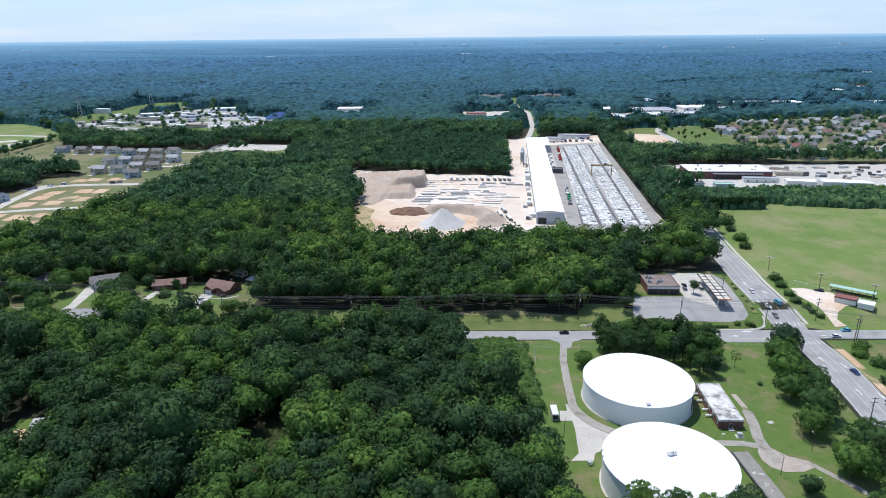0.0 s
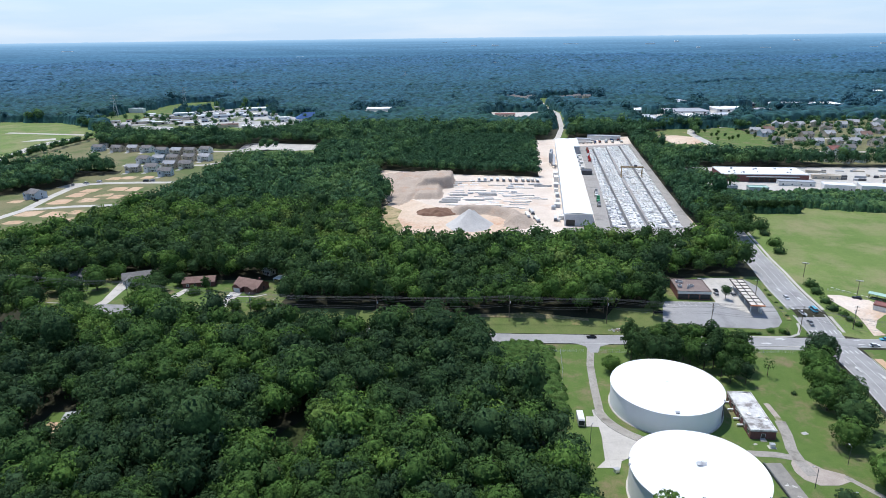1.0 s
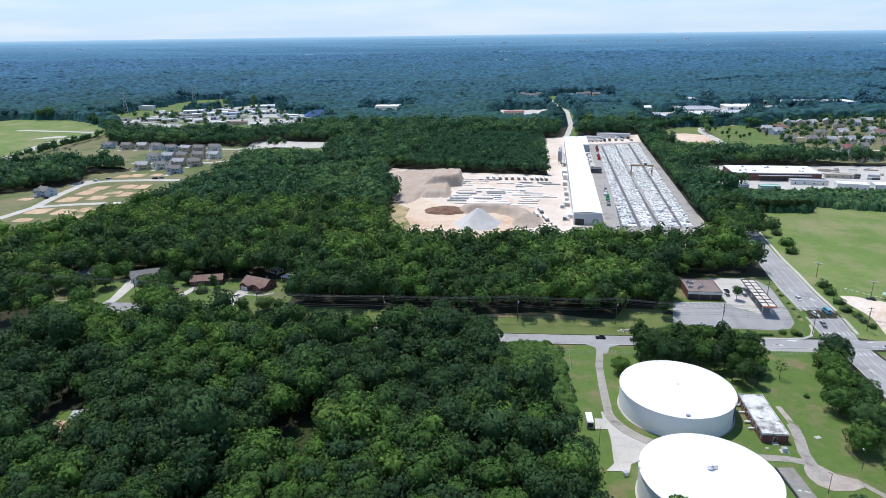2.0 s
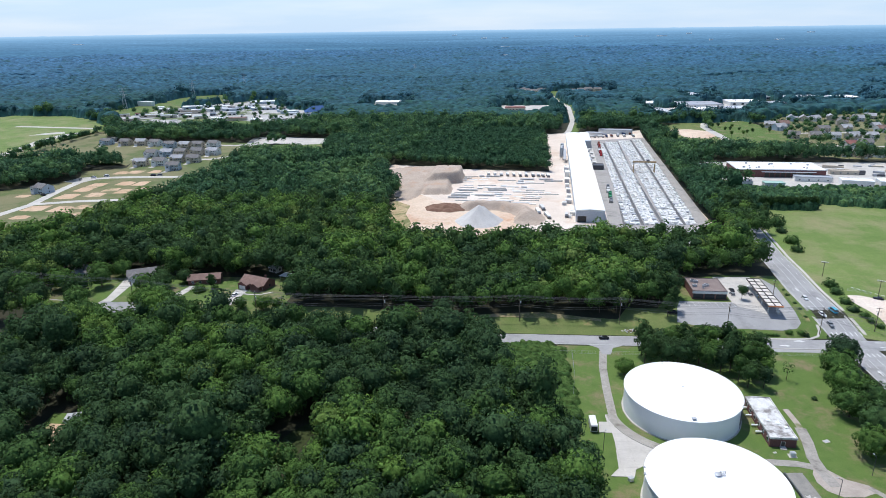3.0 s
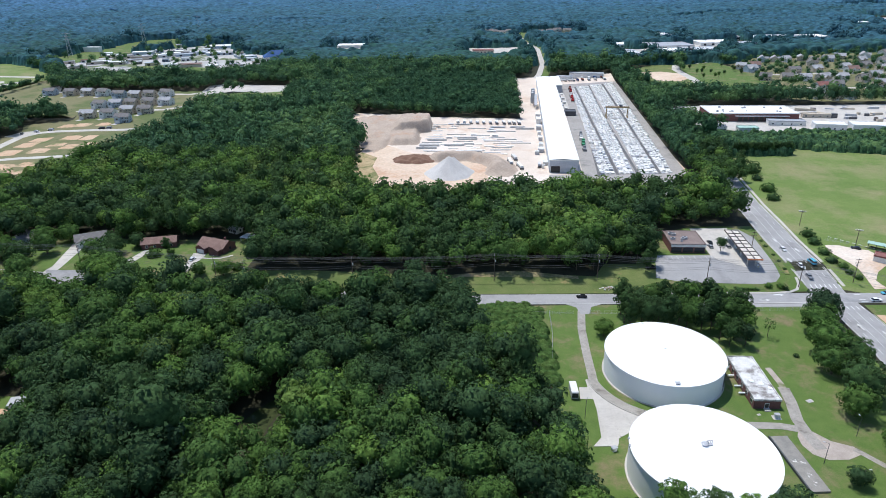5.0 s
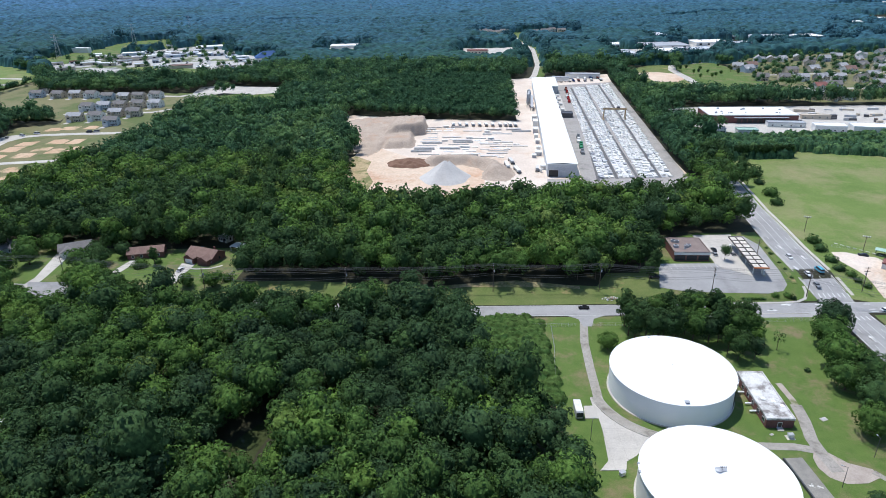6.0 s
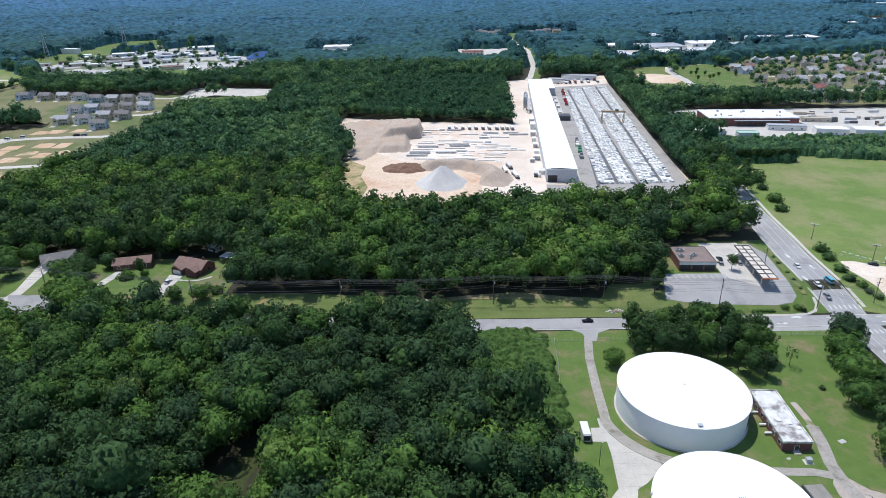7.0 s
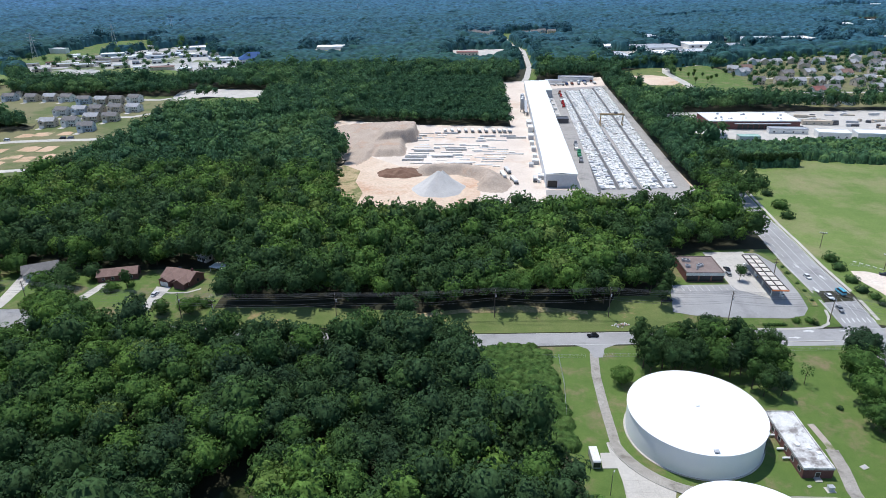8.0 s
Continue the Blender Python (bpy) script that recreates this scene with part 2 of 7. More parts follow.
M = {
    "leaf": foliage("broad_leaves", [GREENS[k] for k in (0, 1, 2, 3, 1, 3, 4, 3, 5)], False),
    "leaf_mass": foliage("broad_leaves_mass", GREENS, True, 0.8),
    "needle": foliage("pine_needles", PINES, False, translucent=0.3),
    "needle_mass": foliage("pine_needles_mass", PINES, True, translucent=0.3),
    "leaf_hill": foliage("hazy_distant_leaves", HILL_HAZE, True, 0.4, 0.25),
    "needle_hill": foliage("hazy_distant_needles", HILL_HAZE[:4], True, 0.4, 0.25),
    "leaf_far_haze": foliage("hazy_far_leaves", FAR_HAZE, True, 0.10, 0.15),
    "leaf_bright": foliage("scrub_leaves", [(0.048, 0.105, 0.030), (0.078, 0.142, 0.038), (0.105, 0.172, 0.048)], True, 0.5),
    "bark": plain("bark", (0.10, 0.075, 0.055), 0.95),
    # leaf litter, its colour darkened further to hold the shade under trees
    "floor": surface("shaded_forest_floor", (0.026, 0.030, 0.015), (0.046, 0.042, 0.024), 0.15, 0.95, 2.0, 0.3),
    "grass": surface("mown_grass", (0.072, 0.130, 0.024), (0.122, 0.178, 0.042), 0.22, 0.9, 4.0, 0.4, amount=0.9, third=(0.21, 0.17, 0.095), third_scale=0.075, third_at=(0.50, 0.68), grit=0.42),
    "field": surface("field_grass", (0.108, 0.172, 0.036), (0.165, 0.222, 0.060), 0.035, 0.9, 1.6, 0.4, third=(0.26, 0.235, 0.12), third_scale=0.028, third_at=(0.47, 0.70), grit=0.36),
    "verge": surface("dry_verge", (0.105, 0.150, 0.040), (0.165, 0.190, 0.065), 0.12, 0.95, 2.5, 0.4, third=(0.36, 0.24, 0.13), third_scale=0.09, third_at=(0.58, 0.70), grit=0.4),
    "clay": surface("red_clay", (0.50, 0.32, 0.20), (0.58, 0.42, 0.29), 0.05, 0.95, 1.5, 0.3, third=(0.14, 0.17, 0.06), third_scale=0.04, third_at=(0.52, 0.62)),
    "yard": surface("yard_sand", (0.60, 0.50, 0.41), (0.74, 0.65, 0.56), 0.03, 0.95, 0.9, 0.3, third=(0.54, 0.36, 0.23), third_scale=0.016, third_at=(0.52, 0.68)),
    "ochre": surface("ochre_sand", (0.58, 0.43, 0.31), (0.68, 0.56, 0.44), 0.06, 0.95, 0.7, 0.3, third=(0.50, 0.30, 0.19), third_scale=0.03, third_at=(0.52, 0.68)),
    "gravel": surface("pale_gravel", (0.48, 0.46, 0.44), (0.60, 0.58, 0.55), 0.1, 0.95, 2.0, 0.5),
    "sandpile": surface("sand_heap", (0.36, 0.285, 0.225), (0.50, 0.41, 0.33), 0.10, 0.95, 1.2, 0.6, amount=0.9, third=(0.44, 0.30, 0.21), third_scale=0.045, third_at=(0.54, 0.66), grit=0.4),
    "soil": surface("brown_soil", (0.165, 0.092, 0.062), (0.24, 0.145, 0.10), 0.2, 0.95, 2.0, 0.5),
    "asphalt": surface("worn_asphalt", (0.29, 0.285, 0.28), (0.37, 0.362, 0.355), 0.08, 0.9, 4.0, 0.0, third=(0.24, 0.235, 0.23), third_scale=0.06, third_at=(0.54, 0.68)),
    "dark_asphalt": surface("dark_asphalt", (0.10, 0.10, 0.105), (0.16, 0.155, 0.15), 0.06, 0.9, 4.0, 0.0),
    "lane": surface("yard_lane", (0.29, 0.27, 0.25), (0.41, 0.385, 0.355), 0.05, 0.9, 1.2, 0.0, third=(0.22, 0.21, 0.20), third_scale=0.05, third_at=(0.52, 0.66)),
    "concrete": surface("concrete_paving", (0.44, 0.41, 0.37), (0.55, 0.52, 0.47), 0.1, 0.9, 3.0, 0.0, third=(0.30, 0.28, 0.25), third_scale=0.12, third_at=(0.58, 0.75)),
    "drive": surface("cracked_drive", (0.27, 0.25, 0.22), (0.40, 0.37, 0.33), 0.5, 0.9, 4.0, 0.0, third=(0.18, 0.165, 0.14), third_scale=0.25, third_at=(0.52, 0.66), grit=0.4),
    "line": plain("road_paint", (0.62, 0.62, 0.60), 0.7),
    "yellow": plain("yellow_paint", (0.62, 0.45, 0.10), 0.7),
    "white": surface("white_tank_paint", (0.84, 0.85, 0.86), (0.87, 0.87, 0.87), 0.06, 0.4, 0.3, 0.0, grit=0.03),
    "white_roof": surface("white_membrane", (0.76, 0.76, 0.74), (0.86, 0.86, 0.84), 0.05, 0.6, 0.5, 0.0, grit=0.06),
    "stained_roof": surface("stained_white_roof", (0.52, 0.51, 0.49), (0.76, 0.75, 0.73), 0.5, 0.8, 3.0, 0.0, amount=0.8, third=(0.22, 0.20, 0.185), third_scale=0.2, third_at=(0.48, 0.62), grit=0.4),
    "metal": plain("grey_sheet_metal", (0.42, 0.43, 0.45), 0.5, 0.2),
    "steel": plain("dark_steel", (0.10, 0.10, 0.11), 0.5, 0.5),
    "brick": surface("red_brown_brick", (0.145, 0.065, 0.06), (0.20, 0.095, 0.085), 1.2, 0.9, 6.0, 0.2),
    "red_roof": plain("rust_red_roof", (0.24, 0.105, 0.09), 0.8),
    "slab": surface("mossy_slab", (0.22, 0.21, 0.19), (0.30, 0.28, 0.25), 0.4, 0.95, 3.0, 0.0, third=(0.62, 0.60, 0.56), third_scale=0.3, third_at=(0.62, 0.66)),
    "pinkgravel": surface("pinkish_gravel", (0.34, 0.29, 0.25), (0.44, 0.38, 0.33), 0.3, 0.95, 3.0, 0.0, third=(0.14, 0.17, 0.06), third_scale=0.12, third_at=(0.55, 0.68)),
    "brown_roof": surface("brown_gravel_roof", (0.19, 0.145, 0.13), (0.25, 0.20, 0.18), 0.3, 0.95, 3.0, 0.0),
    "shingle": surface("grey_shingles", (0.145, 0.137, 0.135), (0.215, 0.205, 0.195), 0.5, 0.9, 4.0, 0.0),
    "shingle_pale": surface("pale_grey_shingles", (0.30, 0.30, 0.31), (0.40, 0.40, 0.41), 0.5, 0.9, 4.0, 0.0),
    "shingle_brown": surface("brown_shingles", (0.19, 0.12, 0.10), (0.26, 0.17, 0.14), 0.5, 0.9, 4.0, 0.0),
    "siding": plain("pale_siding", (0.70, 0.69, 0.66), 0.8),
    "siding_tan": plain("tan_siding", (0.52, 0.45, 0.36), 0.8),
    "siding_blue": plain("blue_grey_siding", (0.42, 0.48, 0.54), 0.8),
    "glass": plain("dark_window_glass", (0.03, 0.035, 0.045), 0.12),
    "door": plain("dark_door", (0.06, 0.055, 0.05), 0.6),
    "blue_roof": plain("blue_metal_roof", (0.018, 0.075, 0.22), 0.75, 0.0),
    "green_roof": plain("pale_green_roof", (0.36, 0.52, 0.44), 0.5),
    "stone": surface("white_stone_blocks", (0.70, 0.685, 0.66), (0.86, 0.85, 0.82), 0.25, 0.85, 3.0, 0.2, third=(0.50, 0.46, 0.42), third_scale=0.12, third_at=(0.55, 0.66)),
    "plots": surface("plot_grass", (0.150, 0.155, 0.070), (0.215, 0.190, 0.100), 0.05, 0.95, 1.5, 0.3, amount=0.8, third=(0.105, 0.135, 0.045), third_scale=0.022, third_at=(0.48, 0.60)),
    "shop_ground": surface("shop_paving", (0.33, 0.325, 0.31), (0.52, 0.50, 0.47), 0.03, 0.9, 0.5, 0.0, amount=0.8, third=(0.12, 0.15, 0.065), third_scale=0.016, third_at=(0.53, 0.58)),
    "stone_bed": surface("dusty_white_gravel", (0.56, 0.54, 0.51), (0.70, 0.68, 0.65), 0.15, 0.95, 1.5, 0.4),
    "pale_sheet": plain("pale_grey_sheet", (0.56, 0.58, 0.61), 0.5, 0.1),
    "weeds": surface("weedy_clay", (0.36, 0.27, 0.15), (0.46, 0.36, 0.21), 0.12, 0.95, 1.2, 0.4, third=(0.17, 0.18, 0.07), third_scale=0.09, third_at=(0.46, 0.58), grit=0.5),
    "precast": surface("grey_precast", (0.52, 0.51, 0.49), (0.66, 0.65, 0.63), 0.4, 0.9, 3.0, 0.0),
    "rust": plain("rusty_steel", (0.22, 0.075, 0.05), 0.8, 0.1),
    "yellow_steel": plain("yellow_steel", (0.34, 0.25, 0.14), 0.6, 0.1),
    "beige_panel": plain("beige_sheet", (0.60, 0.56, 0.49), 0.6),
    "dark_beam": plain("dark_brown_beam", (0.075, 0.06, 0.055), 0.6),
    "orange": plain("orange_fascia", (0.75, 0.25, 0.10), 0.6),
    "wood": plain("weathered_pole_wood", (0.13, 0.10, 0.08), 0.95),
    "wire": plain("aluminium_wire", (0.16, 0.16, 0.16), 0.5, 0.4),
    "tyre": plain("black_rubber", (0.02, 0.02, 0.02), 0.8),
    "car_white": plain("white_car_paint", (0.75, 0.75, 0.76), 0.25, 0, 0.03),
    "car_black": plain("black_car_paint", (0.015, 0.015, 0.018), 0.25, 0, 0.03),
    "car_blue": plain("blue_car_paint", (0.02, 0.05, 0.16), 0.25, 0, 0.03),
    "car_teal": plain("light_blue_car_paint", (0.10, 0.40, 0.55), 0.25, 0, 0.03),
    "car_grey": plain("silver_car_paint", (0.30, 0.31, 0.32), 0.25, 0.3, 0.03),
    "car_red": plain("red_car_paint", (0.35, 0.03, 0.03), 0.25, 0, 0.03),
    "green_paint": plain("green_machine_paint", (0.05, 0.25, 0.12), 0.5),
}


def water_material():
    m = surface("pond_water", (0.040, 0.055, 0.022), (0.062, 0.075, 0.03), 0.2, 0.12, 1.0)
    return m


M["water"] = water_material()

# ---- builders ----


def rise(y):
    u = min(1.0, max(0.0, (y - 276) / 30))
    return 4.5 * u * u * (3 - 2 * u)


def finish(name, bm, mat):
    me = bpy.data.meshes.new(name)
    bm.normal_update()
    bm.to_mesh(me)
    bm.free()
    me.materials.append(mat)
    return me


def part(name, bm, mat, parent, label=""):
    me = bm if isinstance(bm, bpy.types.Mesh) else finish(name, bm, mat)
    ob = new(name, me)
    ob.parent = parent
    if label:
        ob["label"] = label
    return ob


def thing(name, x, y, rz=0.0, label="", category="", group="", kind="", z=None):
    ob = new(name)
    ob.matrix_basis = pose(x, y, rise(y) if z is None else z, 0, 0, rz)
    ob.empty_display_size = 0.3
    return tagged(ob, label, category, group, kind)


def box(bm, x, y, z, sx, sy, sz, rz=0.0, bevel=0.0):
    """A box standing on z, centred at x, y."""
    m = pose(x, y, z + sz / 2, 0, 0, rz) @ Matrix.Diagonal((sx, sy, sz, 1))
    made = bmesh.ops.create_cube(bm, size=1, matrix=m)
    if bevel:
        edges = list({e for v in made["verts"] for e in v.link_edges})
        bmesh.ops.bevel(bm, geom=edges, offset=bevel, segments=1, affect="EDGES")
    return bm


def boxes(*rows):
    bm = bmesh.new()
    for r in rows:
        box(bm, *r)
    return bm


def rod(bm, a, b, r, r2=None, seg=8):
    a, b = Vector(a), Vector(b)
    d = b - a
    m = Matrix.Translation((a + b) / 2) @ d.to_track_quat("Z", "Y").to_matrix().to_4x4()
    bmesh.ops.create_cone(bm, cap_ends=True, segments=seg, radius1=r, radius2=r if r2 is None else r2, depth=d.length, matrix=m)
    return bm


SHEETS = []


def sheet(name, outline, mat, lift=0.03, label="", parent=None, kind="structure", category="", curb=0.0):
    """A flat-lying surface that follows the rise of the land, given by its outline in plan."""
    if parent is None:
        SHEETS.append(name)
        lift += len(SHEETS) * 0.0011
    bm = bmesh.new()
    bm.faces.new([bm.verts.new((x, y, 0)) for x, y in outline])
    bmesh.ops.triangulate(bm, faces=bm.faces[:])
    for y in (276, 280, 284, 288, 292, 296, 300, 303, 306):
        bmesh.ops.bisect_plane(bm, geom=bm.verts[:] + bm.edges[:] + bm.faces[:], plane_co=(0, y, 0), plane_no=(0, 1, 0))
    for v in bm.verts:
        v.co.z = rise(v.co.y) + lift
    bmesh.ops.recalc_face_normals(bm, faces=bm.faces[:])
    if sum(f.normal.z for f in bm.faces) < 0:
        bmesh.ops.reverse_faces(bm, faces=bm.faces[:])
    ob = part(name, bm, mat, parent)
    return tagged(ob, label, category, "", kind if parent is None else "")


def offset_line(line, d):
    """The line moved sideways by d to its right."""
    out = []
    for i, (x, y) in enumerate(line):
        a, b = line[max(0, i - 1)], line[min(len(line) - 1, i + 1)]
        t = Vector((b[0] - a[0], b[1] - a[1])).normalized()
        out.append((x + t.y * d, y - t.x * d))
    return out


def fine(line, step=6.0):
    out = []
    for a, b in zip(line, line[1:]):
        k = max(1, int(math.dist(a, b) / step))
        out += [(a[0] + (b[0] - a[0]) * i / k, a[1] + (b[1] - a[1]) * i / k) for i in range(k)]
    return out + [line[-1]]


def strip(name, line, left, right, mat, lift, label="", parent=None, category="", height=0.0):
    """A ribbon along a line in plan, from left to right of it."""
    if parent is None:
        SHEETS.append(name)
        lift += len(SHEETS) * 0.0011
    line = fine(line)
    bm = bmesh.new()
    rows = []
    for (ax, ay), (bx, by) in zip(offset_line(line, left), offset_line(line, right)):
        rows.append((bm.verts.new((ax, ay, rise(ay) + lift)), bm.verts.new((bx, by, rise(by) + lift))))
    for (a, b), (c, d) in zip(rows, rows[1:]):
        bm.faces.new((a, b, d, c))
    if height:
        made = bmesh.ops.extrude_face_region(bm, geom=bm.faces[:])
        for v in made["geom"]:
            if isinstance(v, bmesh.types.BMVert):
                v.co.z += height
    bmesh.ops.recalc_face_normals(bm, faces=bm.faces[:])
    if not height and sum(f.normal.z for f in bm.faces) < 0:
        bmesh.ops.reverse_faces(bm, faces=bm.faces[:])
    ob = part(name, bm, mat, parent)
    return tagged(ob, label, category, "", "structure" if parent is None else "")


def clip_half(poly, axis, limit, keep_less):
    """The part of an outline on one side of a line along an axis."""
    out = []
    for i, p in enumerate(poly):
        q = poly[(i + 1) % len(poly)]
        a, b = (p[axis] < limit) == keep_less, (q[axis] < limit) == keep_less
        if a:
            out.append(p)
        if a != b:
            u = (limit - p[axis]) / (q[axis] - p[axis])
            out.append((p[0] + (q[0] - p[0]) * u, p[1] + (q[1] - p[1]) * u))
    return out


def slabs(parent, outline, size, gap, mat, lift, name="slab"):
    """Cast slabs that fill an outline, with open joints between them."""
    xs, ys = [p[0] for p in outline], [p[1] for p in outline]
    x = min(xs)
    while x < max(xs):
        y = min(ys)
        while y < max(ys):
            cell = outline
            for axis, limit, less in ((0, x + gap, False), (0, x + size - gap, True), (1, y + gap, False), (1, y + size - gap, True)):
                cell = clip_half(cell, axis, limit, less) if cell else cell
            if len(cell) > 2:
                area = abs(sum(a[0] * b[1] - b[0] * a[1] for a, b in zip(cell, cell[1:] + cell[:1]))) / 2
                if area > 0.8:
                    sheet(name, cell, mat, lift, parent=parent)
            y += size
        x += size


def inside(poly, x, y):
    hit = False
    j = len(poly) - 1
    for i in range(len(poly)):
        (xi, yi), (xj, yj) = poly[i], poly[j]
        if (yi > y) != (yj > y) and x < (xj - xi) * (y - yi) / (yj - yi) + xi:
            hit = not hit
        j = i
    return hit


# ---- the plan ----
ROAD = [(-300, 307), (-240, 303), (-180, 295), (-90, 283.5), (0, 277.5), (60, 277), (150, 276.5), (168, 276.5), (210, 275.5), (300, 273), (480, 268)]
SOUTH_ARM = [(138, 40), (149, 110), (159.5, 190), (163.5, 217), (166.6, 243)]
NORTH_ARM = [(165.8, 296), (165.7, 306), (167.4, 331), (170.6, 357), (173.2, 384), (177, 410), (184, 460)]
HIGHWAY = SOUTH_ARM + [(167.2, 262), (166.6, 280)] + NORTH_ARM
COMPOUND = [(35, 272), (159, 272), (157, 240), (152, 200), (146, 140), (100, 138), (96, 146), (60, 148), (47, 150), (35, 158), (34.5, 175), (35, 200), (34.5, 214), (34, 230), (34, 250)]
VERGE = [(-14, 282.2), (96, 281.6), (96, 304), (72, 304), (66, 294), (44, 296), (30, 298.5), (12, 297), (-14, 294)]
FORECOURT = [(84, 281.6), (159, 281.6), (161, 350), (130, 350), (104, 340), (98, 316), (88, 308)]
YARD = [(-97, 648), (-90, 655), (-27, 634), (40, 624), (64, 620), (76, 850), (207, 880), (199, 826), (163, 486), (158, 400), (60, 398), (0, 388), (-40, 388), (-66, 410), (-68, 461), (-74, 495), (-68, 520), (-93, 599)]
LAWNS = [(-232, 296), (-175, 295), (-100, 289), (-98, 316), (-104, 330), (-110, 339), (-165, 339), (-205, 347), (-235, 336)]
FIELD = [(174, 283), (176, 330), (181, 400), (192, 470), (208, 487), (249, 487), (259, 503), (312, 488), (480, 476), (480, 274), (186, 279)]
DEPOT = [(206, 596), (240, 562), (300, 552), (520, 522), (560, 660), (224, 668)]
NEWHOMES = [(-440, 525), (-420, 450), (-385, 385), (-285, 395), (-262, 470), (-258, 540), (-258, 610), (-262, 700), (-262, 778), (-300, 792), (-480, 802), (-500, 832), (-515, 800), (-510, 735), (-478, 724), (-447, 750), (-409, 712), (-376, 668), (-366, 640), (-402, 620), (-380, 580), (-420, 546)]
HOLLOW = [(-660, 720), (-560, 620), (-500, 640), (-460, 662), (-430, 655), (-402, 670), (-372, 650), (-376, 672), (-409, 714), (-447, 752), (-478, 726), (-510, 737), (-515, 800), (-500, 834), (-535, 900), (-556, 850), (-545, 760), (-560, 695)]
SHOPS = [(-640, 1040), (-555, 960), (-480, 950), (-390, 1000), (-300, 960), (-245, 1010), (-290, 1120), (-360, 1150), (-420, 1320), (-490, 1260), (-580, 1140)]
CARLOT = [(-292, 750), (-257, 786), (-219, 774), (-190, 784), (-186, 818), (-285, 838)]
MEADOW = [(-620, 690), (-560, 695), (-545, 760), (-556, 850), (-535, 900), (-560, 930), (-600, 1000), (-690, 1062), (-800, 1075), (-930, 980), (-780, 800)]
GAPS = [[(-160, 210), (-141, 209), (-139, 190), (-146, 180), (-158, 184)], [(-194, 300), (-164, 300), (-158, 272), (-178, 266)], [(196, 602), (238, 560), (242, 600), (206, 640)], [(-292, 760), (-262, 700), (-176, 702), (-186, 800)], [(-560, 980), (-500, 880), (-280, 890), (-240, 1010), (-400, 1010)], [(14, 1110), (20, 1020), (90, 1020), (130, 1110)], [(225, 900), (222, 722), (300, 716), (388, 716), (388, 800), (372, 830)], [(-212, 1210), (-205, 1110), (-140, 1105), (-140, 1200)], [(60, 1445), (70, 1330), (250, 1330), (262, 1450)]]
SCRUB = [(34, 272), (2, 272), (4, 258), (11, 240), (23, 214), (33, 200)]
NORTHROAD = [(106, 850), (114, 880), (130, 969), (136, 1035), (146, 1152), (137, 1247), (136, 1358), (128, 1440)]
STORE = [(14, 1030), (84, 1030), (128, 1100), (150, 1165), (230, 1172), (230, 1186), (20, 1180)]
CLAYLOT = [(232, 905), (288, 955), (309, 945), (297, 900), (297, 860), (288, 806), (246, 806), (234, 830)]
PARK = [(297, 870), (312, 935), (330, 955), (372, 975), (378, 925), (372, 870), (388, 838), (368, 795), (296, 800)]
ESTATE = [(346, 700), (372, 682), (540, 672), (720, 780), (760, 1000), (690, 1060), (560, 1040), (440, 1000), (384, 950), (370, 855), (350, 780)]
WORKS = [(255, 1085), (300, 1050), (330, 1010), (400, 1040), (420, 1110), (560, 1190), (560, 1240), (400, 1180), (300, 1135)]
SHED = [(-212, 1200), (-140, 1195), (-138, 1240), (-212, 1245)]
CUT = [(-680, 1085), (-590, 1060), (-575, 1130), (-560, 1180), (-495, 1262), (-540, 1343), (-545, 1430), (-620, 1400), (-645, 1349), (-640, 1250)]
POND = [(-73, 185), (-70.5, 193), (-66, 202), (-60, 209), (-57.5, 203), (-60.5, 192), (-60.5, 183), (-66, 180)]
CORNER = [(176, 270), (260, 270), (240, 230), (190, 150), (166, 150), (172, 200)]
POND_BANK = [(-75, 186), (-71, 196), (-65, 205), (-58, 211), (-54, 203), (-56, 190), (-57, 177), (-67, 175)]
ROADSIDE = [(-107, 299), (-94, 301), (-70, 301), (-40, 298.5), (-14, 296), (-14, 288), (-40, 287), (-72, 288), (-106, 291)]
CLEAR = [POND_BANK, COMPOUND, VERGE, FORECOURT, YARD, LAWNS, FIELD, DEPOT, NEWHOMES, SHOPS, CARLOT, STORE, CLAYLOT, PARK, SHED, CUT, POND, WORKS, CORNER, SCRUB, MEADOW, HOLLOW, ROADSIDE] + GAPS


def near_line(line, x, y, d):
    for (ax, ay), (bx, by) in zip(line, line[1:]):
        ux, uy = bx - ax, by - ay
        s = max(0, min(1, ((x - ax) * ux + (y - ay) * uy) / (ux * ux + uy * uy)))
        if math.hypot(x - ax - s * ux, y - ay - s * uy) < d:
            return True
    return False


def wooded(x, y):
    if near_line(ROAD, x, y, 8) or (y < 412 and near_line(HIGHWAY, x, y, 12.5)) or near_line(NORTHROAD, x, y, 13):
        return False
    return not any(inside(p, x, y) for p in CLEAR)


def far_rise(r):
    """Land beyond 2 km swells to the skyline."""
    if r < 1700:
        return 0.0
    d = 1700 * 18 ** ((r - 1700) / 3200)
    return 135 * (1 - r / d)


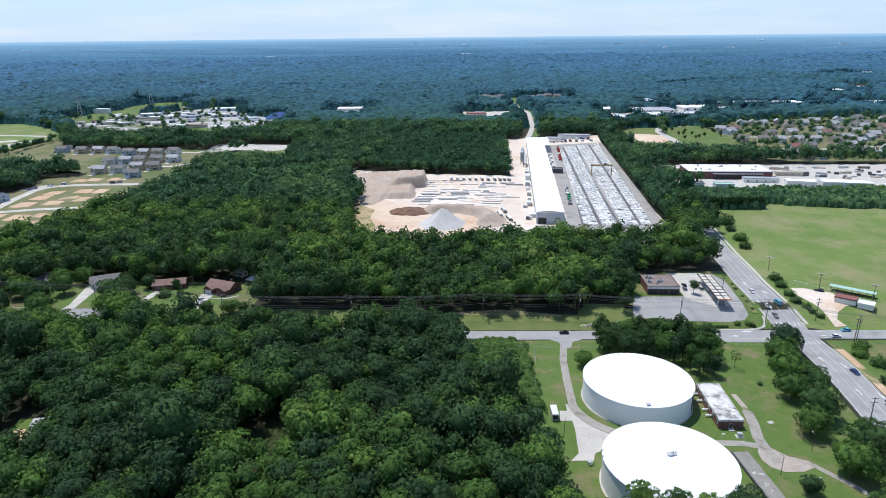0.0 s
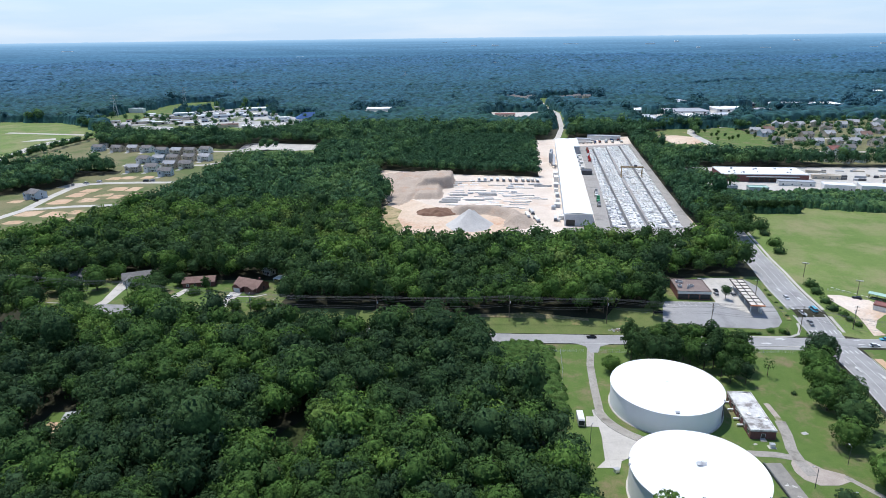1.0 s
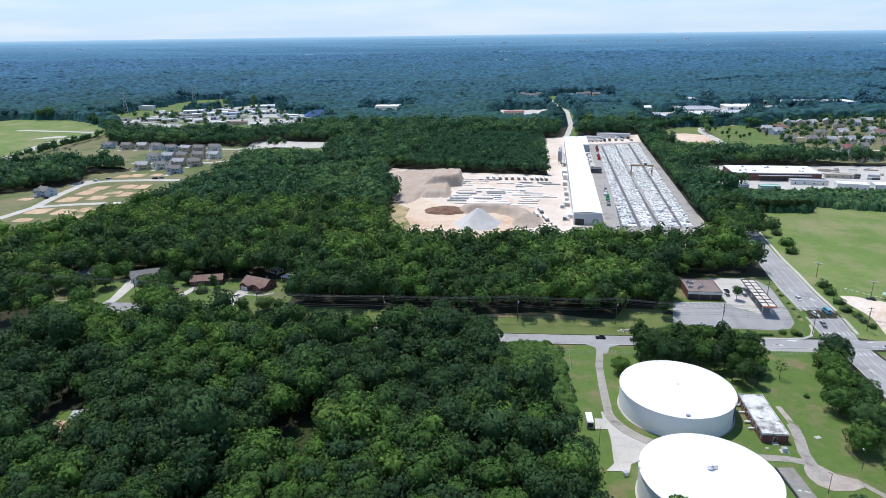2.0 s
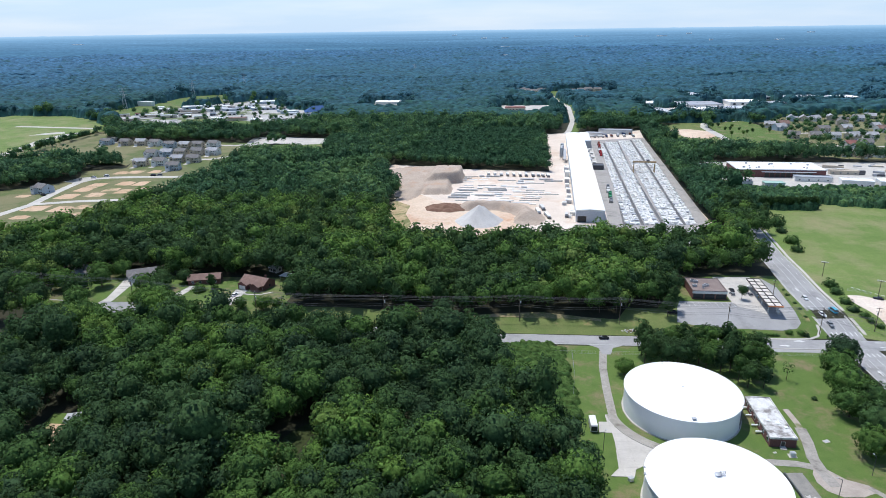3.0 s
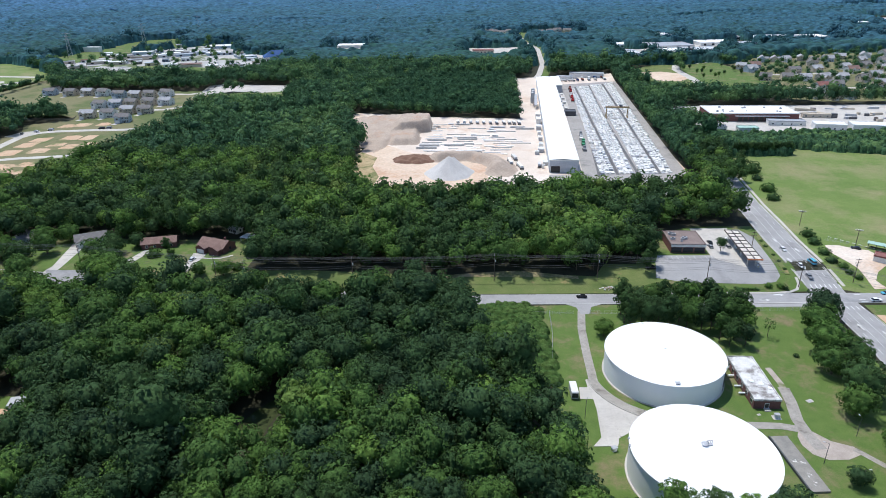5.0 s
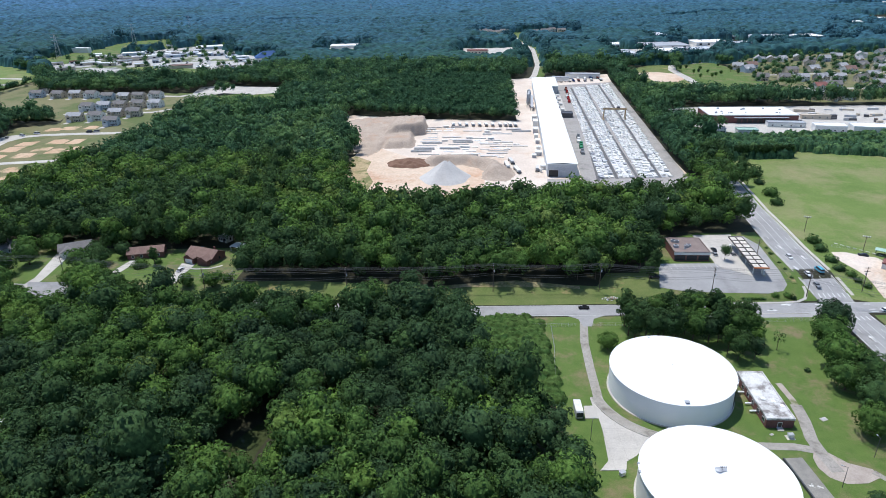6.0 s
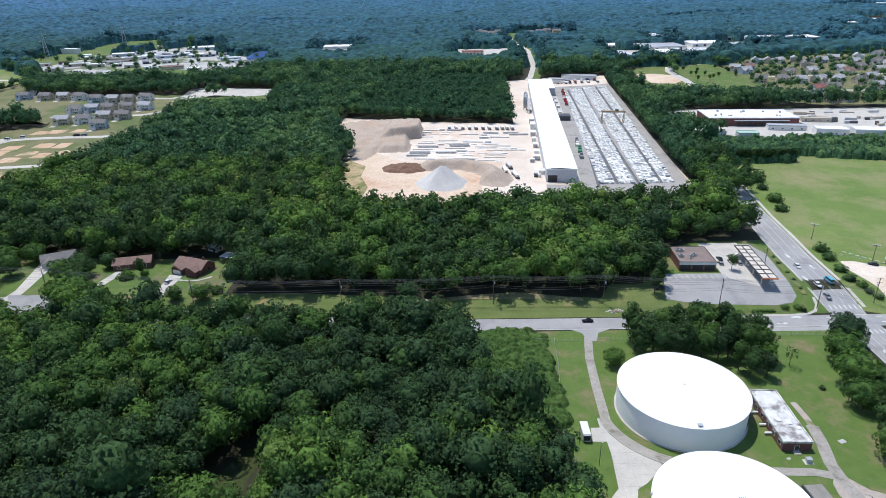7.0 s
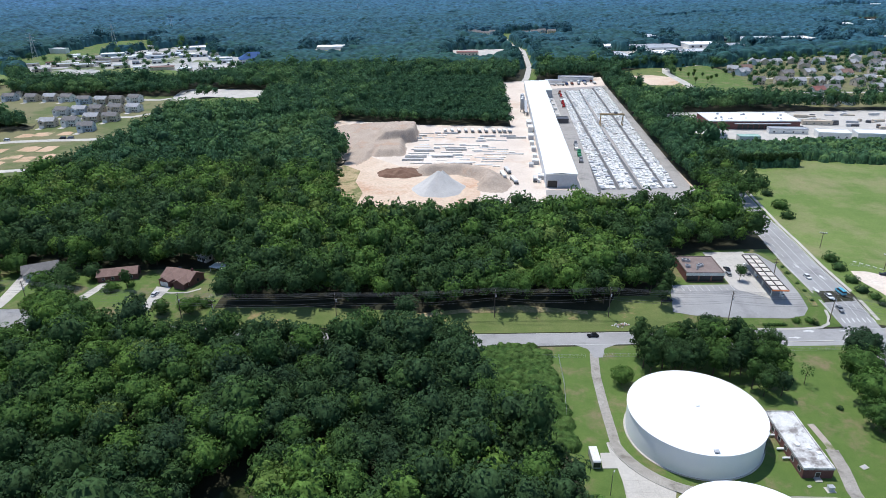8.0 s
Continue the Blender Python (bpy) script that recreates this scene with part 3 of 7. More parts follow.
def make_ground():
    bm = bmesh.new()
    near = [-400, -100, 0, 100, 180, 230, 276, 280, 284, 288, 292, 296, 300, 303, 306, 360, 500, 800, 1200, 1700]
    xs = [-1700, -1300, -900, -500, -250, -100, 0, 100, 250, 500, 900, 1300, 1700]
    grid = [[bm.verts.new((x, y, rise(y))) for x in xs] for y in near]
    for a, b in zip(grid, grid[1:]):
        for i in range(len(xs) - 1):
            bm.faces.new((a[i], a[i + 1], b[i + 1], b[i]))
    rim = [v for v in grid[-1]]
    side_l = [row[0] for row in grid]
    side_r = [row[-1] for row in grid]
    border = side_l + rim[1:] + side_r[-2::-1]
    border += [v for v in grid[0][-2:0:-1]]
    last = border
    for k in range(1, 9):
        u = k / 8
        ring = []
        for v in border:
            r0 = math.hypot(v.co.x, v.co.y)
            r1 = 4930
            r = r0 + (r1 - r0) * u
            x, y = v.co.x / r0 * r, v.co.y / r0 * r
            ring.append(bm.verts.new((x, y, max(rise(y) * (1 - u), far_rise(r)))))
        for i in range(len(border)):
            j = (i + 1) % len(border)
            bm.faces.new((last[i], last[j], ring[j], ring[i]))
        last = ring
    bmesh.ops.recalc_face_normals(bm, faces=bm.faces[:])
    if sum(f.normal.z for f in bm.faces) < 0:
        bmesh.ops.reverse_faces(bm, faces=bm.faces[:])
    return tagged(part("ground", bm, M["floor"], None), "leaf-littered ground under the woods, coloured dark as tree shade", "ground", "", "structure")


make_ground()


def make_distance():
    """Remote wooded hills up to the skyline, with blue distance haze painted in and glowing."""
    m = bpy.data.materials.new("hazy_glow_hills")
    m.use_nodes = True
    n, l = m.node_tree.nodes, m.node_tree.links
    p = n["Principled BSDF"]
    p.inputs["Roughness"].default_value = 1.0
    p.inputs["Specular IOR Level"].default_value = 0.0
    geo = n.new("ShaderNodeNewGeometry")
    sep = n.new("ShaderNodeSeparateXYZ")
    l.new(geo.outputs["Position"], sep.inputs[0])
    def bands(scale, detail, low_, high_):
        """Uneven tone: patches drawn out across the view."""
        stretch = n.new("ShaderNodeVectorMath")
        stretch.operation = "MULTIPLY"
        stretch.inputs[1].default_value = scale
        l.new(geo.outputs["Position"], stretch.inputs[0])
        noise_ = n.new("ShaderNodeTexNoise")
        noise_.inputs["Scale"].default_value = 1.0
        noise_.inputs["Detail"].default_value = detail
        noise_.inputs["Roughness"].default_value = 0.62
        l.new(stretch.outputs[0], noise_.inputs["Vector"])
        tone = n.new("ShaderNodeMapRange")
        tone.inputs["From Min"].default_value, tone.inputs["From Max"].default_value = 0.32, 0.68
        tone.inputs["To Min"].default_value, tone.inputs["To Max"].default_value = low_, high_
        l.new(noise_.outputs["Fac"], tone.inputs["Value"])
        return tone.outputs[0]

    # wide bands put remote cloud shadow into the tone; clumps are tree groups
    wide = bands((0.0012, 0.0050, 0.0), 7, 0.45, 1.50)
    clumps = bands((0.060, 0.030, 0.0), 6, 0.42, 1.58)
    both = n.new("ShaderNodeMath")
    both.operation = "MULTIPLY"
    l.new(wide, both.inputs[0])
    l.new(clumps, both.inputs[1])
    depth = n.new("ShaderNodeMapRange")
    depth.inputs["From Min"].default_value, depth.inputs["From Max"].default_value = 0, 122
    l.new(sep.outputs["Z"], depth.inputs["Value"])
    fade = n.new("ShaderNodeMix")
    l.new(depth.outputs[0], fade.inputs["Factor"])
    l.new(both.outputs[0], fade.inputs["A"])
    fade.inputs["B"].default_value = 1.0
    # haze colour by height, bluer and paler towards the skyline, given off as glow
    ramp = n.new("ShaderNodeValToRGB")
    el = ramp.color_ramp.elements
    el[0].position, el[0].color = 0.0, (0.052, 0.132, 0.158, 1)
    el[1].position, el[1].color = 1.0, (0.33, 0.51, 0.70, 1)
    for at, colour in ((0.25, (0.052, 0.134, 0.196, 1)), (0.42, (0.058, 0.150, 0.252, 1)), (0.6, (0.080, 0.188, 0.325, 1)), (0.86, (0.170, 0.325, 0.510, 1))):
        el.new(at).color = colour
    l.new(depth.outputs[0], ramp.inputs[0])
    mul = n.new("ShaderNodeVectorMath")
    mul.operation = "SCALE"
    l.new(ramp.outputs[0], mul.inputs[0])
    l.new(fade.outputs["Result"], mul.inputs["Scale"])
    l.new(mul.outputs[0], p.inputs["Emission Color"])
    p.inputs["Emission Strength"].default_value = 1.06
    p.inputs["Base Color"].default_value = (0.012, 0.02, 0.022, 1)
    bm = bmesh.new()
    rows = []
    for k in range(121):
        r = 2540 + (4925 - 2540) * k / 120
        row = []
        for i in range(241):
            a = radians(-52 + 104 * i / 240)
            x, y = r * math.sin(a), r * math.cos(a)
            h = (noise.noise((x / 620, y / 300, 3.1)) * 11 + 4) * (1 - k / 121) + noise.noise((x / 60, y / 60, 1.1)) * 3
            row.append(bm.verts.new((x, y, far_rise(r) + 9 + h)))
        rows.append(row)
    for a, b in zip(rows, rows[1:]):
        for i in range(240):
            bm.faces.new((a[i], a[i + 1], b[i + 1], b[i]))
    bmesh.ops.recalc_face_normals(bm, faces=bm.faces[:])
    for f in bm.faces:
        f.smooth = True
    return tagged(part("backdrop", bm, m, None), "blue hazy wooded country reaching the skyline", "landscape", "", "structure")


make_distance()

# ---- roads and paved ground ----
road = strip("road_1", ROAD, -4.2, 4.2, M["asphalt"], 0.06, "two-lane grey asphalt road past the tank grounds", category="road")
strip("turning_lane", [(100, 277), (150, 276.6), (166, 276.5)], 4.2, 7.5, M["asphalt"], 0.058, parent=road)
for off in (-4.0, 4.0):
    strip("edge_line", ROAD, off - 0.08, off + 0.08, M["line"], 0.16, parent=road)
strip("centre_line", ROAD[:6] + [(120, 276.7)], -0.22, -0.08, M["yellow"], 0.16, parent=road)
strip("centre_line", ROAD[:6] + [(120, 276.7)], 0.08, 0.22, M["yellow"], 0.16, parent=road)
highway = strip("road_2", HIGHWAY, -7.5, 7.5, M["asphalt"], 0.066, "wide multi-lane asphalt road with white lane markings", category="road")
for off in (-7.1, 7.1):
    strip("edge_line", SOUTH_ARM + [(167.2, 264)], off - 0.1, off + 0.1, M["line"], 0.18, parent=highway)
    strip("edge_line", [(166.3, 287)] + NORTH_ARM, off - 0.1, off + 0.1, M["line"], 0.18, parent=highway)
for off in (-1.9, 1.9):
    strip("centre_line", SOUTH_ARM + [(167.2, 264)], off - 0.08, off + 0.08, M["line"], 0.18, parent=highway)
    strip("centre_line", [(166.3, 288)] + NORTH_ARM, off - 0.08, off + 0.08, M["line"], 0.18, parent=highway)
for off in (-4.6, 4.6):
    side = offset_line(fine(HIGHWAY, 1.0), off)
    i = 0
    while i < len(side) - 4:
        if not 262 < side[i][1] < 290 and 150 < side[i][1] < 470:
            strip("lane_dash", side[i:i + 4], -0.1, 0.1, M["line"], 0.185, parent=highway)
        i += 12
for yy in (267.5, 285.5):
    for k in range(7):
        x = 161 + k * 2.1
        sheet("crossing_bar", [(x, yy - 1.4), (x + 0.5, yy - 1.4), (x + 0.5, yy + 1.4), (x, yy + 1.4)], M["line"], 0.19, parent=highway)
for xx in (157.5, 178):
    for k in range(4):
        y = 272.5 + k * 2.1
        sheet("crossing_bar", [(xx - 1.4, y), (xx + 1.4, y), (xx + 1.4, y + 0.5), (xx - 1.4, y + 0.5)], M["line"], 0.19, parent=highway)


def arrow(x, y, rz, s=1.0):
    pts = [(-0.25, -2), (0.25, -2), (0.25, 0.4), (0.8, 0.4), (0, 2), (-0.8, 0.4), (-0.25, 0.4)]
    c, q = math.cos(radians(rz)), math.sin(radians(rz))
    sheet("lane_arrow", [(x + s * (u * c - v * q), y + s * (u * q + v * c)) for u, v in pts], M["line"], 0.195, parent=highway)


for x, y, rz in ((164, 252, 0), (164, 225, 0), (170.5, 246, 180), (171, 222, 180), (164.2, 300, 180), (164.6, 330, 180), (170, 318, 0), (144, 279.3, -90), (136, 275, -90), (160.6, 306, 180)):
    arrow(x, y, rz, 1.2)
strip("pavement_1", [(166.4, 285)] + NORTH_ARM, 8.6, 10.2, M["concrete"], 0.07, "pale concrete footpath along the wide road", category="footpath", height=0.05)
strip("pavement_2", SOUTH_ARM[1:] + [(167.4, 262)], 8.6, 12.0, M["clay"], 0.05, "reddish earth and brick footpath beside the road", category="footpath")
strip("kerb_1", SOUTH_ARM[1:] + [(167.3, 262)], 7.55, 7.95, M["concrete"], 0.05, "pale concrete kerb of the wide road", category="kerb", height=0.15)
strip("kerb_2", [(166.3, 288)] + NORTH_ARM[:5], 7.55, 7.95, M["concrete"], 0.05, "pale concrete kerb of the wide road", category="kerb", height=0.15)
strip("kerb_3", [(166.2, 290)] + NORTH_ARM[:4], -7.95, -7.55, M["concrete"], 0.05, "pale concrete kerb of the wide road", category="kerb", height=0.15)
strip("kerb_4", [(90, 281.6), (127, 281.2), (143, 281.0), (150, 281.6), (154, 283.6), (156.4, 287.5), (157.2, 292)], -0.6, 0.6, M["concrete"], 0.05, "pale concrete kerb of the two-lane road", category="kerb", height=0.14)
strip("kerb_7", [(72, 273.0), (110, 272.6), (150, 272.2)], -0.2, 0.2, M["concrete"], 0.05, "pale concrete kerb of the two-lane road", category="kerb", height=0.14)

sheet("lawn_1", COMPOUND, M["grass"], 0.02, "mown green grass with bare patches round the tanks", category="grass")
sheet("verge", VERGE, M["verge"], 0.02, "dry roadside grass with orange bare soil", category="grass")
sheet("verge_3", ROADSIDE, M["verge"], 0.018, "rough roadside grass below the power line", category="grass")
sheet("lawn_2", FORECOURT, M["grass"], 0.015, "mown grass strip round the filling station", category="grass")
sheet("lawn_3", LAWNS, M["grass"], 0.02, "green front lawns of the brick houses", category="grass")
sheet("field", FIELD, M["field"], 0.02, "broad mown green sports field", category="field")
sheet("lawn_4", CORNER, M["grass"], 0.02, "grass on the street corner", category="grass")
sheet("yard", YARD, M["yard"], 0.04, "pale sandy ground of the stone works", category="yard")
sheet("depot_ground", DEPOT, M["concrete"], 0.04, "pale concrete ground of the depot", category="yard")
sheet("building_plots", NEWHOMES, M["plots"], 0.03, "dry grass of the new housing plots", category="ground")
sheet("shop_ground", SHOPS, M["shop_ground"], 0.04, "pale parking ground among shops", category="parking")
sheet("car_park", CARLOT, M["concrete"], 0.04, "pale empty car park among trees", category="parking")
sheet("store_ground", STORE, M["concrete"], 0.04, "pale parking ground of a roadside store", category="parking")
sheet("hollow", HOLLOW, M["plots"], 0.02, "rough grass hollow between woods and meadow", category="grass")
sheet("meadow", MEADOW, M["field"], 0.03, "open green meadow beside the woods", category="field")
for gap in GAPS:
    sheet("rough_grass", gap, M["grass"], 0.015, "rough grass clearing among the woods", category="grass")
sheet("clay_lot", CLAYLOT, M["verge"], 0.04, "dry grass of an empty building plot", category="ground")
sheet("bare_clay", [(245, 884), (274, 888), (294, 869), (289, 830), (275, 813), (250, 816)], M["ochre"], 0.09, "bare orange clay worn through a building plot", category="ground")
sheet("shop_lawn", [(-477, 1004), (-431, 1022), (-408, 976), (-455, 965)], M["field"], 0.09, "patch of grass beside the shops", category="grass")
sheet("park_lawn", PARK, M["grass"], 0.04, "grass slope with young trees", category="grass")
sheet("estate_ground", ESTATE, M["plots"], 0.03, "lawns of the housing estate", category="grass")
sheet("works_ground", WORKS, M["concrete"], 0.03, "pale ground between industrial sheds", category="yard")
sheet("shed_ground", SHED, M["concrete"], 0.03, "pale ground round a long shed", category="yard")
sheet("power_cut", CUT, M["grass"], 0.03, "grass strip under the power line", category="grass")
sheet("pond", POND, M["water"], 0.05, "murky green pond among the trees", category="pond")
strip("road_3", NORTHROAD, -3.6, 3.6, M["concrete"], 0.08, "pale road leading away through the woods", category="road")
strip("verge_2", NORTHROAD, 4, 13, M["grass"], 0.05, "grass beside the road through the woods", category="grass")
strip("road_4", [(291, 795), (295, 837), (296, 872), (298, 904), (309, 938), (325, 955), (365, 968), (420, 975)], -5, 5, M["concrete"], 0.08, "pale curving estate road", category="road")
strip("road_5", [(-400, 420), (-372, 457), (-366, 493), (-373, 536), (-376, 571), (-371, 587), (-355, 593), (-323, 596), (-298, 596), (-272, 600)], -4, 4, M["concrete"], 0.08, "pale new street with kerbs", category="road")
strip("road_6", [(-364, 494), (-334, 504), (-285, 511)], -3.5, 3.5, M["concrete"], 0.08, "pale new street with kerbs", category="road")
strip("road_7", [(-492, 838), (-470, 795), (-432, 795), (-369, 786), (-328, 773), (-301, 769), (-288, 781), (-294, 825), (-278, 834)], -4, 4, M["concrete"], 0.08, "pale street behind the new houses", category="road")
strip("road_8", [(-385, 682), (-340, 680), (-296, 684), (-280, 700)], -3.5, 3.5, M["concrete"], 0.08, "pale street between the new houses", category="road")
strip("road_11", [(-704, 942), (-633, 929), (-564, 916)], -5, 5, M["concrete"], 0.08, "pale straight track across the meadow", category="road")
strip("road_12", [(-552, 690), (-556, 735), (-572, 805), (-574, 852), (-559, 880)], -7, 7, M["concrete"], 0.08, "broad pale road beside the meadow", category="road")
sheet("bare_patch", [(-622, 853), (-612, 875), (-592, 886), (-582, 870), (-606, 857)], M["concrete"], 0.09, "pale bare patch in the meadow", category="ground")
sheet("turning_head", [(-392, 574), (-386, 592), (-372, 596), (-366, 584), (-374, 570)], M["concrete"], 0.1, "pale turning head of the new street", category="road")
strip("road_9", [(190, 650), (206, 612), (252, 606), (300, 604)], -4, 4, M["concrete"], 0.07, "pale access road of the depot", category="road")
for k, (x, y, w, d) in enumerate(((-353, 520, 17, 16), (-333, 526, 16, 14), (-351, 545, 15, 15), (-330, 545, 14, 14), (-349, 562, 15, 13), (-330, 568, 16, 16), (-312, 568, 12, 16), (-314, 538, 12, 14), (-358, 614, 14, 12), (-343, 618, 16, 12), (-328, 620, 12, 12), (-352, 481, 18, 14), (-334, 480, 17, 16), (-316, 487, 14, 12), (-316, 466, 16, 10), (-350, 456, 14, 9), (-391, 520, 12, 8), (-303, 545, 10, 14))):
    c = 2.5 * math.sin(k * 2.7)
    sheet("building_plot", [(x - w / 2 + c, y - d / 2), (x - c, y - d / 2 - 1.5), (x + w / 2 + c, y - d / 2 + 1), (x + w / 2 - 1 + c, y + d / 2 - c), (x + c, y + d / 2 + 1), (x - w / 2 + 1 + c, y + d / 2)], M["clay"], 0.06, "levelled bare clay plot for a new house", category="plot")

# tank grounds
strip("driveway_1", [(57.5, 273), (54.5, 266), (52.0, 252), (50.6, 235), (49.6, 217)], -1.6, 1.6, M["drive"], 0.05, "cracked grey driveway to the tanks", category="driveway")
sheet("driveway_apron", [(48, 273.4), (53, 270), (54, 264), (57.5, 264), (59.5, 270), (66, 273.4)], M["asphalt"], 0.054, "asphalt mouth of the driveway", category="driveway")
PAD = [(46.8, 217.2), (49.4, 217.2), (48.6, 212), (49.0, 209.8), (51.0, 206.2), (53.4, 203.0), (57.0, 199.6), (61.4, 196.6), (60.4, 194.4), (54.8, 188.7), (51.4, 186.4), (50.3, 182.8), (42.7, 182.8), (46.0, 186.8), (47.4, 201), (47.4, 206.2), (43.0, 206.3), (43.8, 212.8), (46.8, 212.8)]
pad = sheet("driveway_pad", PAD, M["drive"], 0.055, "pale stained concrete turning pad of cast slabs", category="paving")
slabs(pad, PAD, 4.6, 0.025, M["concrete"], 0.2)
ARC = [(75 + 26.4 * math.cos(radians(a)), 221.2 + 26.4 * math.sin(radians(a))) for a in range(188, 262, 4)]
strip("driveway_7", ARC, -1.7, 1.7, M["drive"], 0.27, "worn grey lane curving round the tank", category="driveway")
for off in (-1.85, 1.7):
    strip("kerb_6", ARC, off, off + 0.15, M["concrete"], 0.2, "thin pale kerb of the curved lane", category="kerb", height=0.15)
strip("driveway_2", [(84, 192.4), (93.6, 192.4), (104, 191.8), (110, 190)], -1.6, 1.6, M["drive"], 0.05, "grey service lane between the tanks", category="driveway")
strip("driveway_3", [(111, 181), (110.4, 188), (110.6, 195), (113, 204), (114.2, 212)], -1.9, 1.9, M["drive"], 0.052, "grey service lane beside the pump house", category="driveway")
strip("driveway_4", [(113.8, 208), (114.4, 215), (114.2, 224)], -1.1, 1.1, M["pinkgravel"], 0.05, "reddish gravel end of the service lane", category="driveway")
sb_ = thing("reservoir_slab", 101.2, 175, 3, "raised mossy grey concrete slab with pale patches", "slab")
part("slab", boxes((0, 0, 0, 5.4, 23, 0.7, 0, 0.05)), M["slab"], sb_)
part("kerb", boxes((-2.9, 0, 0, 0.4, 23.2, 0.9)), M["steel"], sb_)
sheet("gravel_spot", [(108.6, 190), (112.6, 189), (116, 184.6), (121.5, 182), (121.5, 178.6), (117, 176.6), (111, 176.4), (107.4, 179), (106.2, 183), (106.8, 187)], M["pinkgravel"], 0.048, "pinkish gravel parking spot", category="gravel")
strip("footpath_1", [(121, 181), (130, 168), (137, 150)], -1, 1, M["drive"], 0.05, "narrow worn footpath across the grass", category="footpath")

# filling station
LOT = [(93.5, 292.5), (102, 290.2), (115, 288.6), (140, 287.4), (147, 289), (150.5, 293), (152.6, 310), (155.6, 333), (152.5, 345), (131, 346), (127, 312.5), (100, 313), (97, 306)]
lot = sheet("forecourt", LOT, M["asphalt"], 0.05, "grey asphalt forecourt with parking bays", category="parking")
APRON = [(125.5, 312), (127, 347), (147, 347), (138.5, 299), (127, 307)]
apron = sheet("forecourt_slab", APRON, M["drive"], 0.07, "pale concrete paving of the filling station", category="paving")
slabs(apron, APRON, 5.0, 0.03, M["concrete"], 0.24)
for k in range(10):
    sheet("bay_line", [(100.5 + k * 2.75, 306.8), (100.7 + k * 2.75, 306.8), (100.7 + k * 2.75, 312), (100.5 + k * 2.75, 312)], M["line"], 0.26, parent=lot)
strip("kerb_5", [(154.4, 294), (155, 306), (156.4, 322), (158.6, 336)], -1.3, 1.0, M["verge"], 0.04, "mulched planting strip with kerb beside the road", category="kerb", height=0.12)

for pts in ([(-131, 321), (-124, 320), (-126, 302), (-131, 290), (-135, 290), (-130, 303)], [(-158, 325), (-153.5, 325), (-157, 312), (-166, 296), (-171, 297), (-161, 314)], [(-200, 335), (-192, 333), (-190, 306), (-191, 298), (-197, 299), (-195, 307)]):
    sheet("driveway_5", pts, M["concrete"], 0.06, "pale concrete house driveway", category="driveway")

sheet("yard_west", [(-72, 398), (-40, 390), (-4, 392), (18, 412), (24, 440), (26, 470), (6, 500), (-30, 505), (-52, 530), (-90, 598), (-97, 640), (-92, 600), (-68, 520), (-74, 495), (-68, 461)], M["ochre"], 0.05, "orange-tinted bare sand on the west of the yard", category="yard")
sheet("weedy_slope", [(-84, 400), (-62, 388), (-48, 402), (-52, 424), (-50, 446), (-57, 470), (-56, 494), (-70, 510), (-84, 480)], M["weeds"], 0.09, "eroded orange clay slope with weeds", category="slope")
sheet("road_junction", [(-196, 303), (-178, 302.5), (-164, 283), (-184, 281)], M["asphalt"], 0.09, "grey asphalt at the mouth of a side street", category="road")
# yard lanes
BANDS = (((100.5, 446), (110.3, 446), (137, 776), (141, 776)), ((113.7, 446), (123.2, 446), (145, 785), (158.5, 785)), ((128.2, 446), (139.2, 446), (162.5, 795), (176, 795)), ((142.2, 447), (149.5, 447), (181, 806), (191, 806)))
sheet("yard_east", [(88, 436), (158, 436), (163, 486), (198, 818), (125, 800)], M["lane"], 0.06, "grey worn ground between the stone rows", category="yard")
for line_ in ([(98.8, 440), (123, 620), (134.5, 776)], [(112, 444), (128, 620), (143, 782)], [(125.8, 444), (141, 620), (160.5, 792)], [(140.7, 445), (160, 620), (178.5, 802)]):
    strip("rail_lane", line_, -1.0, 1.0, M["dark_asphalt"], 0.09, "dark narrow lane between rows of stone", category="lane")
sheet("yard_apron", [(60, 402), (158, 402), (158, 440), (88, 444), (66, 446)], M["lane"], 0.067, "grey worn ground before the long hall", category="yard")

